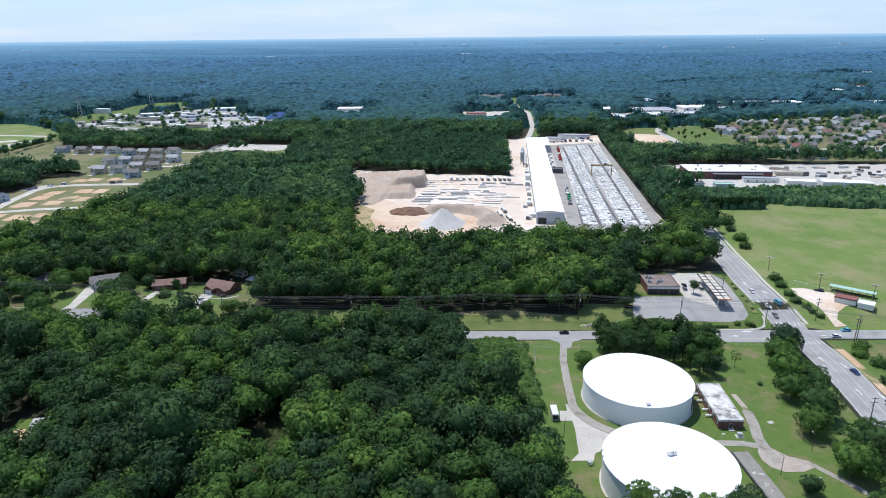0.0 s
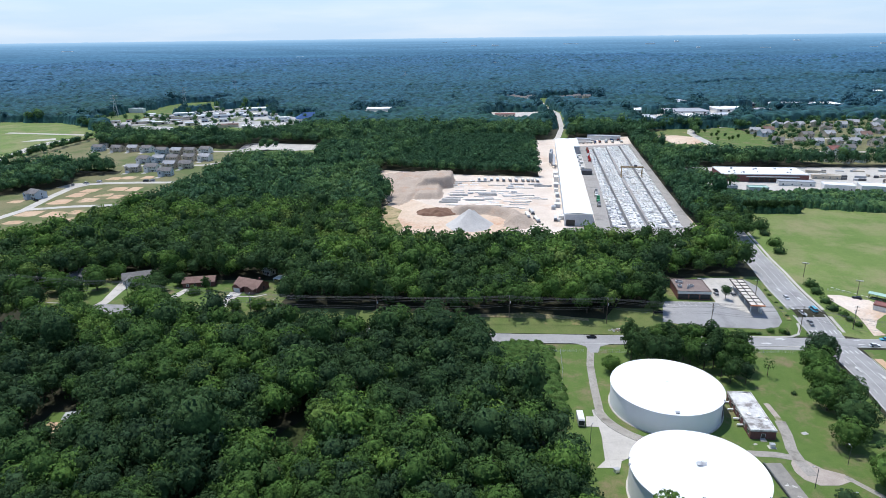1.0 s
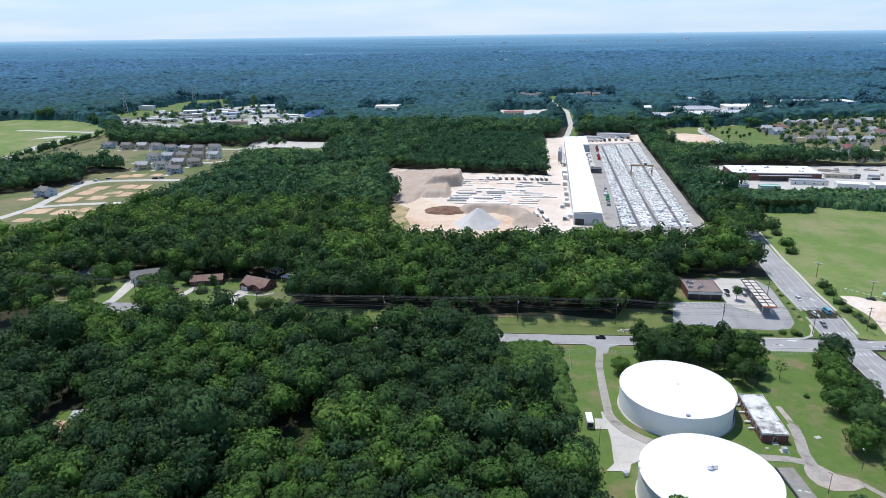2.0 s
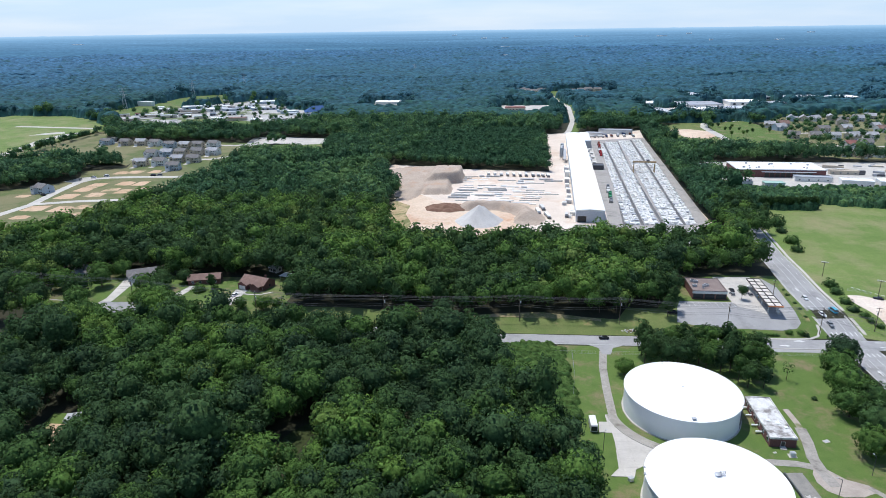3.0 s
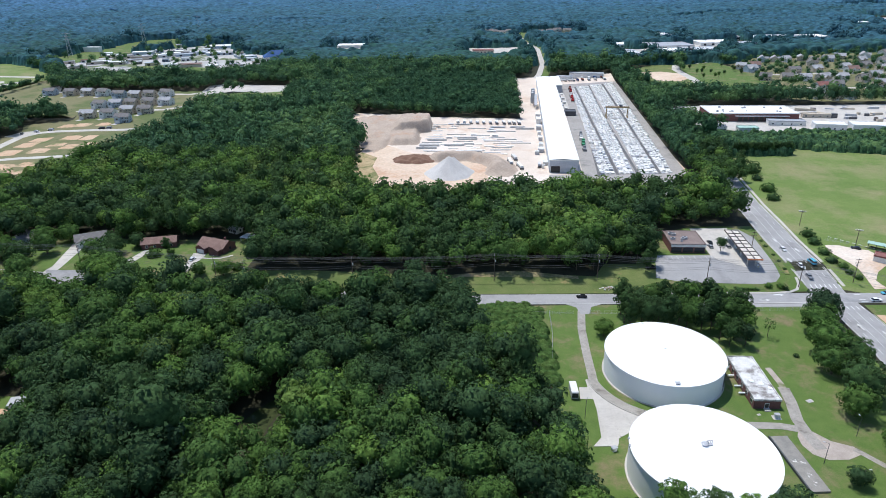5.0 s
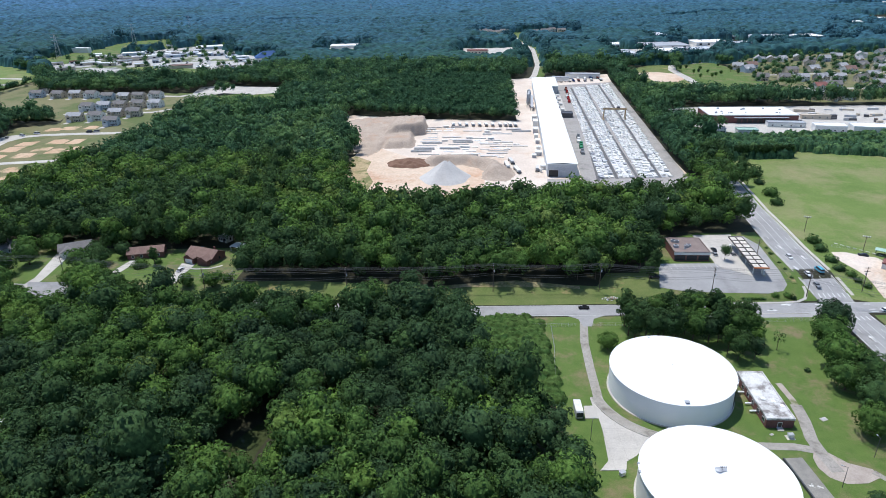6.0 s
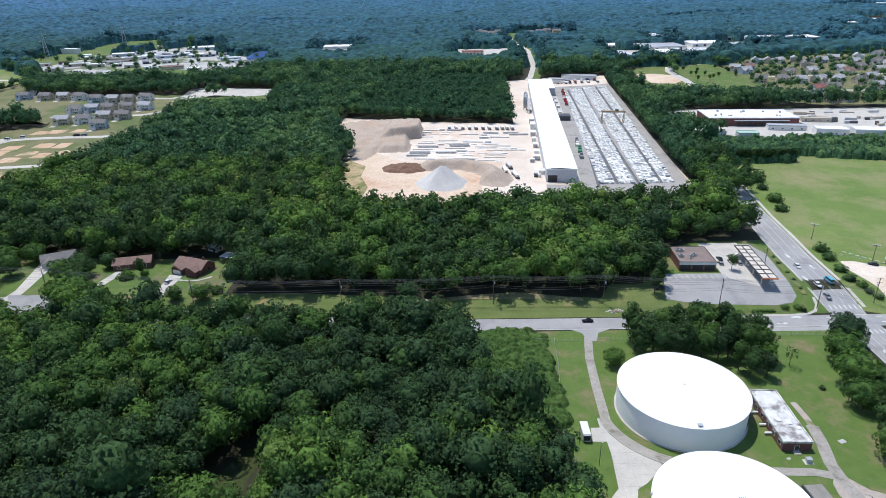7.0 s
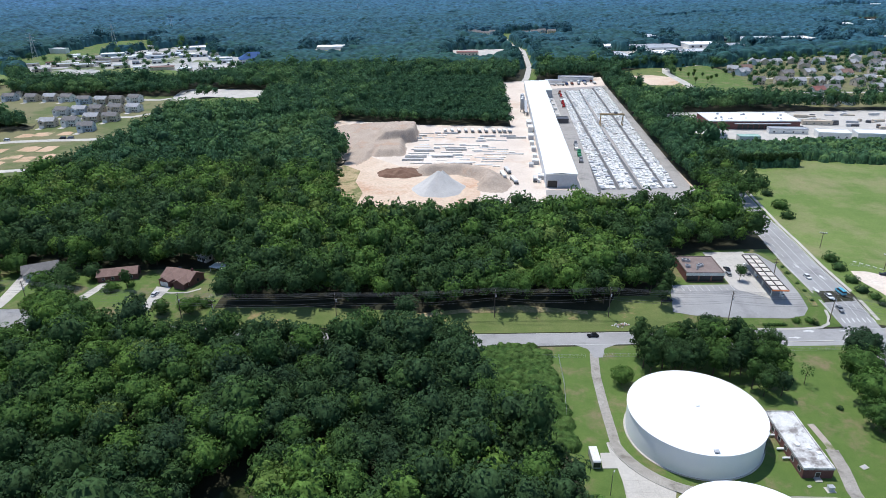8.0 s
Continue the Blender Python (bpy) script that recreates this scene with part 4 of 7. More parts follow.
# ---- tanks ----


def disc_tank(x, y, radius, height, dome, label):
    t = thing("water_tank", x, y, 0, label, "tank", "water tanks")
    n = 96
    bm = bmesh.new()
    levels = [0, height * 0.25, height * 0.5, height * 0.75, height]
    rings = [[bm.verts.new((radius * math.cos(2 * math.pi * i / n), radius * math.sin(2 * math.pi * i / n), z)) for i in range(n)] for z in levels]
    for a, b in zip(rings, rings[1:]):
        for i in range(n):
            f = bm.faces.new((a[i], a[(i + 1) % n], b[(i + 1) % n], b[i]))
            f.smooth = True
    part("shell", bm, M["white"], t, "white painted welded steel shell")
    bm = bmesh.new()
    rows = []
    for k in range(9):
        r = (radius + 0.15) * (1 - k / 8)
        z = height + 0.12 + dome * (1 - (1 - k / 8) ** 2)
        rows.append([bm.verts.new((r * math.cos(2 * math.pi * i / n), r * math.sin(2 * math.pi * i / n), z)) for i in range(n)] if k < 8 else [bm.verts.new((0, 0, z))])
    for a, b in zip(rows, rows[1:]):
        for i in range(n):
            f = bm.faces.new((a[i], a[(i + 1) % n], b[(i + 1) % n], b[i]) if len(b) > 1 else (a[i], a[(i + 1) % n], b[0]))
            f.smooth = True
    part("roof", bm, M["white"], t, "white shallow domed roof")
    bm = bmesh.new()
    prof = [(radius + 0.02, height - 0.35), (radius + 0.3, height - 0.3), (radius + 0.3, height + 0.1), (radius - 0.1, height + 0.14)]
    rr = [[bm.verts.new((r * math.cos(2 * math.pi * i / n), r * math.sin(2 * math.pi * i / n), z)) for i in range(n)] for r, z in prof]
    for a, b in zip(rr, rr[1:]):
        for i in range(n):
            bm.faces.new((a[i], a[(i + 1) % n], b[(i + 1) % n], b[i]))
    part("rim", bm, M["white"], t, "white stiffening rim")
    bm = bmesh.new()
    prof = [(radius + 0.5, 0.0), (radius + 0.5, 0.25), (radius - 0.1, 0.25)]
    rr = [[bm.verts.new((r * math.cos(2 * math.pi * i / n), r * math.sin(2 * math.pi * i / n), z)) for i in range(n)] for r, z in prof]
    for a, b in zip(rr, rr[1:]):
        for i in range(n):
            bm.faces.new((a[i], a[(i + 1) % n], b[(i + 1) % n], b[i]))
    part("footing", bm, M["concrete"], t, "concrete ring footing")
    # seams between the plates
    for z in levels[1:-1]:
        bm = bmesh.new()
        rr = [[bm.verts.new((r * math.cos(2 * math.pi * i / n), r * math.sin(2 * math.pi * i / n), zz)) for i in range(n)] for r, zz in ((radius - 0.004, z - 0.03), (radius + 0.008, z), (radius - 0.004, z + 0.03))]
        for a, b in zip(rr, rr[1:]):
            for i in range(n):
                bm.faces.new((a[i], a[(i + 1) % n], b[(i + 1) % n], b[i]))
        part("seam", bm, M["white"], t)
    return t


def ladder(parent, x, y, height, rz):
    bm = bmesh.new()
    c, s = math.cos(radians(rz)), math.sin(radians(rz))
    for d in (-0.3, 0.3):
        rod(bm, (x - s * d, y + c * d, 0.4), (x - s * d, y + c * d, height + 1.0), 0.05)
    for k in range(int(height / 0.35)):
        rod(bm, (x + s * 0.3, y - c * 0.3, 0.6 + k * 0.35), (x - s * 0.3, y + c * 0.3, 0.6 + k * 0.35), 0.03, seg=5)
    for k in range(int(height / 1.2)):
        for a in range(5):
            a0, a1 = radians(rz - 90 + a * 36), radians(rz - 90 + (a + 1) * 36)
            rod(bm, (x + math.cos(a0) * 0.6, y + math.sin(a0) * 0.6, 2.4 + k * 1.1), (x + math.cos(a1) * 0.6, y + math.sin(a1) * 0.6, 2.4 + k * 1.1), 0.03, seg=5)
    part("ladder", bm, M["steel"], parent, "dark steel caged ladder")


def hatch(parent, x, y, z):
    bm = boxes((x, y, z, 1.3, 1.0, 0.55), (x, y, z + 0.55, 1.5, 1.2, 0.1))
    h = part("hatch", bm, M["metal"], parent, "grey roof hatch")
    part("handle", boxes((x, y - 0.65, z + 0.2, 0.5, 0.08, 0.08)), M["steel"], h)


TANK_A = (75.0, 221.2, 20.5, 9.0)
TANK_B = (70.2, 169.8, 20.1, 10.1)
ta = disc_tank(*TANK_A, 1.5, "broad white steel water tank with a low domed roof on grass")
tb = disc_tank(*TANK_B, 1.6, "broad white steel water tank with roof vents beside trees")
hatch(ta, -1.6, -19.3, 9.15)
bm = rod(bmesh.new(), (0, 0, 10.5), (0, 0, 10.9), 0.5, 0.5, 16)
rod(bm, (0, 0, 10.9), (0, 0, 11.05), 0.8, 0.3, 16)
part("vent", bm, M["white"], ta, "white mushroom vent")
part("hatch", boxes((-2.5, 19.3, 9.1, 0.8, 0.8, 0.5)), M["white"], ta)
ladder(ta, 20.6 * math.cos(radians(-32)) + 0.1, 20.6 * math.sin(radians(-32)), 9.0, -32)
part("ladder_guard", boxes((20.62 * math.cos(radians(-32)), 20.62 * math.sin(radians(-32)), 2.2, 0.16, 1.0, 5.6, -32)), M["steel"], ta, "dark steel ladder guard plate")
bm = rod(bmesh.new(), (20.65 * math.cos(radians(-16)), 20.65 * math.sin(radians(-16)), 0.3), (20.65 * math.cos(radians(-16)), 20.65 * math.sin(radians(-16)), 8.9), 0.22)
part("pipe", bm, M["metal"], ta, "grey overflow pipe")
bm = rod(bmesh.new(), (0, 0, 11.6), (0, 0, 12.3), 0.6, 0.6, 16)
rod(bm, (0, 0, 12.3), (0, 0, 12.5), 1.0, 0.4, 16)
part("vent", bm, M["metal"], tb, "grey mushroom vent")
bm = bmesh.new()
for k in range(4):
    rod(bm, (0.8 + k * 0.55, 0.9, 11.5), (0.8 + k * 0.55, 0.9, 12.6), 0.05, seg=6)
for zz in (12.1, 12.6):
    rod(bm, (0.8, 0.9, zz), (2.45, 0.9, zz), 0.05, seg=6)
    rod(bm, (0.8, 0.9, zz), (0.8, -0.6, zz), 0.05, seg=6)
part("guard_rail", bm, M["steel"], tb, "dark guard rail by the vent")
part("hatch", boxes((1.6, 0.2, 11.55, 1.2, 1.0, 0.5)), M["metal"], tb)
for k, (a, w) in enumerate(((175, 0.9), (166, 0.7))):
    part("bracket", boxes((20.3 * math.cos(radians(a)), 20.3 * math.sin(radians(a)), 9.7, 0.6, w, 0.7)), M["metal"], tb)

# inlet fitting beside the tank
fit_ = thing("valve_box", 48.6, 181, 25, "white steel valve housing beside the tank", "valve")
part("housing", boxes((0, 0, 0, 1.6, 1.2, 1.3, 0, 0.1)), M["white"], fit_)
part("lid", boxes((0, 0, 1.3, 1.8, 1.4, 0.12)), M["metal"], fit_)

# ---- generic buildings ----


def flat_block(name, x, y, rz, w, d, h, wall, roof, label, category="building", group="", windows=(), units=0, z=None, seed=0, trim="siding"):
    """A flat-roofed building: walls, parapet, roof deck, windows as (face, count, sill, width, height), roof units."""
    t = thing(name, x, y, rz, label, category, group, z=z)
    part("wall", boxes((0, 0, 0, w, d, h)), wall, t)
    part("roof", boxes((0, 0, h + 0.004, w - 0.5, d - 0.5, 0.12)), roof, t)
    for sx, sy, lx, ly in ((0, 1, w + 0.3, 0.3), (0, -1, w + 0.3, 0.3), (1, 0, 0.3, d - 0.3), (-1, 0, 0.3, d - 0.3)):
        part("parapet", boxes((sx * w / 2, sy * d / 2, h - 0.35, lx, ly, 0.75)), roof, t)
    for face, count, sill, ww, wh in windows:
        for k in range(count):
            u = (k + 0.5) / count - 0.5
            if face == "s":
                win = boxes((u * w, -d / 2 - 0.03, sill, ww, 0.1, wh))
                fr = boxes((u * w, -d / 2, sill - 0.12, ww + 0.24, 0.12, wh + 0.24))
            else:
                s = -1 if face == "w" else 1
                win = boxes((s * (w / 2 + 0.03), u * d, sill, 0.1, ww, wh))
                fr = boxes((s * (w / 2), u * d, sill - 0.12, 0.12, ww + 0.24, wh + 0.24))
            wo = part("window" if sill > 0.2 else "door", win, M["glass"] if sill > 0.2 else M["door"], t)
            if y < 900:
                part("frame", fr, M[trim], wo)
            else:
                fr.free()
    r = random.Random(seed + int(x * 7 + y))
    for k in range(units):
        ux, uy, us = r.uniform(-0.4, 0.4) * w, r.uniform(-0.35, 0.35) * d, r.uniform(1.0, 2.2)
        un = part("roof_unit", boxes((ux, uy, h + 0.12, us, us * 0.8, us * 0.55, 0, 0.06)), M["metal"], t)
        part("cap", boxes((ux, uy, h + 0.12 + us * 0.55, us * 0.6, us * 0.5, 0.12)), M["steel"], un)
    return t


def gable_house(x, y, rz, w, d, h, rh, wall, roof, label, group, garage=True, wing=True, chimney=False, name="house", second=False):
    """A house with its ridge along local x and its front to local -y."""
    t = thing(name, x, y, rz, label, "house", group)
    bm = bmesh.new()
    prof = [(-d / 2, 0), (d / 2, 0), (d / 2, h), (0, h + rh), (-d / 2, h)]
    a = [bm.verts.new((-w / 2, u, v)) for u, v in prof]
    b = [bm.verts.new((w / 2, u, v)) for u, v in prof]
    bm.faces.new(a[::-1]), bm.faces.new(b)
    for i in range(5):
        bm.faces.new((a[i], a[(i + 1) % 5], b[(i + 1) % 5], b[i]))
    cx, ww, wd = -w * 0.24, w * 0.36, 3.0
    fronts = ([cx] if wing else []) + ([w * 0.27] if second else [])
    for at in fronts:
        prof = [(at - cx - ww / 2, 0), (at - cx + ww / 2, 0), (at - cx + ww / 2, h), (at - cx, h + rh * 0.62), (at - cx - ww / 2, h)]
        a = [bm.verts.new((cx + u, -d / 2 - wd, v)) for u, v in prof]
        b = [bm.verts.new((cx + u, -d * 0.05, v)) for u, v in prof]
        bm.faces.new(a), bm.faces.new(b[::-1])
        for i in range(5):
            bm.faces.new((a[i], a[(i + 1) % 5], b[(i + 1) % 5], b[i]))
    bmesh.ops.recalc_face_normals(bm, faces=bm.faces[:])
    part("wall", bm, wall, t)
    over, th = 0.45, 0.16

    def slopes(bm, p, q, dirx):
        """A pair of roof planes; p: ridge ends, q: half span with eave height."""
        for s in (-1, 1):
            e = [(p[0], p[2], 0), (p[1], p[2], 0), (p[1], q[1], s * q[0]), (p[0], q[1], s * q[0])]
            vs = []
            for dz in (0.03, 0.03 + th):
                vs.append([bm.verts.new(((u, v, z + dz) if dirx else (v, u, z + dz))) for u, z, v in e])
            lo, hi = vs
            bm.faces.new(lo), bm.faces.new(hi[::-1])
            for i in range(4):
                bm.faces.new((lo[i], lo[(i + 1) % 4], hi[(i + 1) % 4], hi[i]))

    bm = bmesh.new()
    drop = over * rh / (d / 2)
    slopes(bm, (-w / 2 - over, w / 2 + over, h + rh), (d / 2 + over, h - drop), True)
    for at in fronts:
        rr = rh * 0.62
        bm2 = bmesh.new()
        dr = over * rr / (ww / 2)
        slopes(bm2, (-d / 2 - wd - over, -d * 0.12, h + rr), (ww / 2 + over, h - dr), False)
        bmesh.ops.translate(bm2, vec=(at, 0, 0), verts=bm2.verts[:])
        bmesh.ops.recalc_face_normals(bm2, faces=bm2.faces[:])
        part("roof", bm2, roof, t)
    bmesh.ops.recalc_face_normals(bm, faces=bm.faces[:])
    part("roof", bm, roof, t)
    storeys = 2 if h > 4.2 else 1
    far_off = y > 800
    for s in range(storeys):
        for u in (0.1, 0.36) if far_off else ((0.08, 0.28, 0.42) if wing else (-0.35, -0.12, 0.12, 0.35)):
            wo = part("window", boxes((u * w, -d / 2 - 0.03, 0.9 + s * 2.7, 1.0, 0.1, 1.3)), M["glass"], t)
            if not far_off:
                part("frame", boxes((u * w, -d / 2, 0.78 + s * 2.7, 1.24, 0.12, 1.54)), M["siding"], wo)
        for sx in () if far_off else (-1, 1):
            wo = part("window", boxes((sx * (w / 2 + 0.03), 0.5, 0.9 + s * 2.7, 0.1, 1.0, 1.3)), M["glass"], t)
    if wing and storeys == 2:
        part("window", boxes((cx, -d / 2 - 3.03, 3.6, 1.6, 0.1, 1.3)), M["glass"], t)
    if garage and wing:
        g = part("garage_door", boxes((cx, -d / 2 - 3.04, 0.05, min(4.2, ww - 0.6), 0.1, 2.2)), M["siding"], t, "white panelled garage door")
    part("door", boxes((w * 0.18, -d / 2 - 0.04, 0.05, 0.95, 0.1, 2.05)), M["door"], t)
    if chimney:
        part("chimney", boxes((w * 0.3, d * 0.15, h, 0.9, 0.7, rh + 0.9)), M["brick"], t)
    return t

# ---- pump house ----
ph = flat_block("pump_house", 103.8, 213.3, -2.5, 8.6, 25.4, 3.5, M["brick"], M["stained_roof"], "long red-brick pump house with a stained white flat roof", "pump house",
                windows=(("w", 6, 1.2, 1.6, 1.3), ("s", 1, 0.05, 1.2, 2.1), ("e", 5, 1.2, 1.6, 1.3)))
for u, v in ((-1.6, -2.8), (1.2, -4.2), (3.0, -6.4)):
    bm = rod(bmesh.new(), (u, v, 3.62), (u, v, 3.95), 0.45, 0.45, 16)
    rod(bm, (u, v, 3.95), (u, v, 4.15), 0.75, 0.25, 16)
    part("roof_vent", bm, M["white_roof"], ph, "round white roof vent")
for y in (10.0, 5.0, -1.2, -5.2):
    bm = rod(bmesh.new(), (-4.3, y, 0.75), (-5.9, y, 0.75), 0.36, 0.36, 12)
    bmesh.ops.create_uvsphere(bm, u_segments=12, v_segments=6, radius=0.40, matrix=pose(-5.95, y, 0.72) @ Matrix.Diagonal((1.2, 1, 1, 1)))
    part("air_duct", bm, M["white"], ph, "white rounded air duct")
part("steps", boxes((0, -13.5, 0, 2.0, 1.6, 0.3), (0, -13.2, 0.3, 1.6, 0.9, 0.2)), M["concrete"], ph)
unit = thing("transformer_box", 104.5, 196, 0, "small pale equipment cabinet on a concrete pad", "cabinet")
part("pad", boxes((0, 0, 0, 2.6, 2.2, 0.15)), M["concrete"], unit)
part("body", boxes((0, 0, 0.15, 1.6, 1.2, 1.3, 0, 0.05)), M["siding"], unit)
part("lid", boxes((0, 0, 1.45, 1.75, 1.35, 0.08)), M["metal"], unit)
for x, y, s in ((119.5, 204.5, 1.5), (99.5, 197.5, 0.8)):
    slab = thing("utility_cover", x, y, 20, "flat concrete utility cover set in the grass", "cover")
    part("slab", boxes((0, 0, 0, s * 1.5, s, 0.18)), M["concrete"], slab)
    part("lid", boxes((0, 0, 0.18, s * 0.7, s * 0.6, 0.05)), M["metal"], slab)

# ---- white kiosk container ----
kc = thing("storage_container", 41.2, 209.3, -1, "white metal site container with a dark glazed end", "container")
part("body", boxes((0, 0, 0.3, 2.3, 6.6, 2.5, 0, 0.08)), M["metal"], kc)
part("roof", boxes((0, 0.3, 2.8, 2.4, 6.2, 0.14)), M["siding"], kc)
part("window", boxes((0, -3.33, 0.9, 2.0, 0.1, 1.7)), M["glass"], kc)
part("window", boxes((1.18, -2.2, 1.1, 0.1, 1.6, 1.3)), M["glass"], kc)
part("door", boxes((1.18, 0.6, 0.35, 0.1, 1.0, 2.1)), M["door"], kc)
for s in (-2.6, 0, 2.6):
    part("skid", boxes((0, s, 0, 2.4, 0.4, 0.3)), M["steel"], kc)

# ---- filling station ----
st = flat_block("station_shop", 116, 324.5, -3, 16.5, 17.5, 4.4, M["brick"], M["brown_roof"], "brick filling-station shop with a brown flat roof and white band", "shop",
                windows=(("s", 3, 0.5, 4.6, 2.3), ("e", 2, 0.5, 2.4, 2.2)), units=6, trim="door")
part("fascia", boxes((0, -8.85, 3.2, 17.0, 0.25, 1.3), (8.35, 0, 3.2, 0.25, 17.9, 1.3)), M["siding"], st, "white fascia band")
cp = thing("fuel_canopy", 141.5, 315.5, -4.8, "long flat fuel canopy on posts with an orange end fascia", "canopy")
for k in range(8):
    for u in (-1.75, 1.75):
        part("deck_panel", boxes((u, -15.6 + k * 4.46, 4.62, 2.9, 3.7, 0.08)), M["beige_panel"], cp)
part("deck", boxes((0, 0, 4.45, 6.6, 36, 0.14)), M["brown_roof"], cp, "dark brown canopy underdeck")
for u in (-3.3, 0, 3.3):
    part("edge_beam", boxes((u, 0, 4.4, 0.3, 36, 0.55)), M["dark_beam"], cp)
for k in range(9):
    part("purlin", boxes((0, -17.8 + k * 4.46, 4.6, 6.4, 0.34, 0.3)), M["dark_beam"], cp)
part("fascia", boxes((0, -18.15, 4.35, 6.9, 0.25, 0.6)), M["orange"], cp, "orange painted fascia")
for k in range(4):
    for s in (-1.9, 1.9):
        part("post", boxes((s, -14.5 + k * 9.6, 0, 0.4, 0.4, 4.4)), M["siding"], cp)
for k in range(4):
    pu = thing("fuel_pump", 141.5 - 1.2 * (k - 1.5), 315.5 + (-14.5 + k * 9.6), -4.8, "white fuel pump on a raised kerb", "fuel pump", "fuel pumps")
    part("island", boxes((0, 0, 0, 1.6, 4.2, 0.16)), M["concrete"], pu)
    part("body", boxes((0, 0.2, 0.16, 0.7, 1.1, 1.8, 0, 0.05)), M["white"], pu)
    part("display", boxes((0, -0.36, 1.2, 0.5, 0.06, 0.5)), M["glass"], pu)
    part("bollard", rod(bmesh.new(), (0, -1.7, 0.16), (0, -1.7, 1.2), 0.12), M["yellow"], pu)

# ---- brick houses on the lane ----
h1 = gable_house(-121, 327, -22, 16, 9.5, 3.0, 2.5, M["brick"], M["shingle_brown"], "low brick house with two gabled wings and a brown shingle roof", "brick houses", chimney=True, second=True)
gable_house(-152, 331.5, 12, 17, 8.0, 3.0, 2.0, M["brick"], M["shingle_brown"], "long low brick house with a dull plum-brown roof", "brick houses", wing=False, garage=False)
gable_house(-191, 337.5, 25, 15, 8.5, 3.0, 2.3, M["siding"], M["shingle"], "low house with grey shingle roof behind its driveway", "brick houses")
gable_house(-224, 341, -20, 15, 9.5, 3.0, 2.5, M["siding_blue"], M["shingle"], "pale blue-grey house with grey roof among trees", "brick houses")
gable_house(-250, 338, 10, 15, 9.5, 3.0, 2.5, M["siding"], M["shingle"], "pale house with grey roof among trees", "brick houses")
sh_ = gable_house(-118, 349, -30, 6, 4.5, 2.6, 1.2, M["siding"], M["metal"], "white garden shed behind the brick house", "sheds", wing=False, garage=False, name="garden_shed")
cr = thing("carport", -107, 337, -22, "flat white carport roof beside the brick house", "carport")
part("roof", boxes((0, 0, 2.4, 8, 6, 0.18)), M["white_roof"], cr)
for u in (-3.6, 3.6):
    for v in (-2.6, 2.6):
        part("post", boxes((u, v, 0, 0.15, 0.15, 2.4)), M["siding"], cr)

# shed in a clearing of the wood
ws = thing("wooden_shed", -147.5, 204, 15, "small blue-grey shed in a clearing of the wood", "shed")
part("wall", boxes((0, 0, 0, 6.5, 4.5, 2.6)), M["siding_blue"], ws)
part("roof", boxes((0, 0, 2.62, 7.1, 5.1, 0.2)), M["metal"], ws)
part("door", boxes((1.2, -2.28, 0.05, 1.2, 0.1, 2.0)), M["door"], ws)
sheet("bare_clearing", [(-157, 203), (-143, 202), (-141, 194), (-147, 188), (-156, 192)], M["clay"], 0.06, "bare reddish earth in a clearing", category="ground")

# ---- long white hall ----
hall = thing("long_hall", 93.3, 626.3, -5.5, "very long white-roofed industrial hall with grey sheet walls", "hall")
HW, HL, HH = 19.6, 353.0, 9.0
part("wall", boxes((0, 0, 0, HW, HL, HH)), M["pale_sheet"], hall)
bm = bmesh.new()
for s in (-1, 1):
    v = [bm.verts.new(p) for p in ((0, -HL / 2 - 0.4, HH + 0.75), (0, HL / 2 + 0.4, HH + 0.75), (s * (HW / 2 + 0.4), HL / 2 + 0.4, HH + 0.03), (s * (HW / 2 + 0.4), -HL / 2 - 0.4, HH + 0.03))]
    bm.faces.new(v)
made = bmesh.ops.extrude_face_region(bm, geom=bm.faces[:])
for v in made["geom"]:
    if isinstance(v, bmesh.types.BMVert):
        v.co.z += 0.14
bmesh.ops.recalc_face_normals(bm, faces=bm.faces[:])
part("roof", bm, M["white_roof"], hall, "white low-pitched sheet roof")
for k in range(30):
    part("cladding_rib", boxes((-HW / 2 + 0.33 + k * 0.65, -HL / 2 - 0.04, 0.2, 0.08, 0.1, HH - 0.5)), M["pale_sheet"], hall)
gate = part("door", boxes((-HW / 2 + 4.2, -HL / 2 - 0.1, 0.05, 6.2, 0.14, 4.6)), M["door"], hall, "dark open loading door")
part("frame", boxes((-HW / 2 + 4.2, -HL / 2 - 0.03, 0.02, 6.8, 0.1, 4.95)), M["siding"], gate)
part("trim", boxes((0, -HL / 2 - 0.1, HH - 0.6, HW + 0.2, 0.16, 0.6)), M["white_roof"], hall)
for k in range(24):
    part("side_door", boxes((HW / 2 + 0.05, -HL / 2 + 12 + k * 14, 0.1, 0.12, 5.0, 4.4)), M["door"], hall)
an = flat_block("hall_annex", 119.6, 776, -5.5, 10, 62, 8.9, M["metal"], M["white_roof"], "white-roofed annex along the far end of the long hall", "hall", units=0)
pf = thing("work_platform", 114.5, 698, -5.5, "low grey concrete work platform beside the hall", "platform")
part("slab", boxes((0, 0, 0, 9.5, 90, 0.9)), M["concrete"], pf)
for k in range(7):
    part("bench", boxes((1.5 - (k % 2) * 3.0, -38 + k * 12.0, 0.9, 3.2, 5.5, 1.2 + 0.4 * (k % 3), 0, 0.06)), M["metal" if k % 2 else "precast"], pf)
flat_block("loading_dock", 112, 634, -5.5, 10, 10, 4.0, M["steel"], M["steel"], "dark open loading dock beside the hall", "dock")
silo_x = ((91.5, 690), (92.5, 702), (89.5, 680))
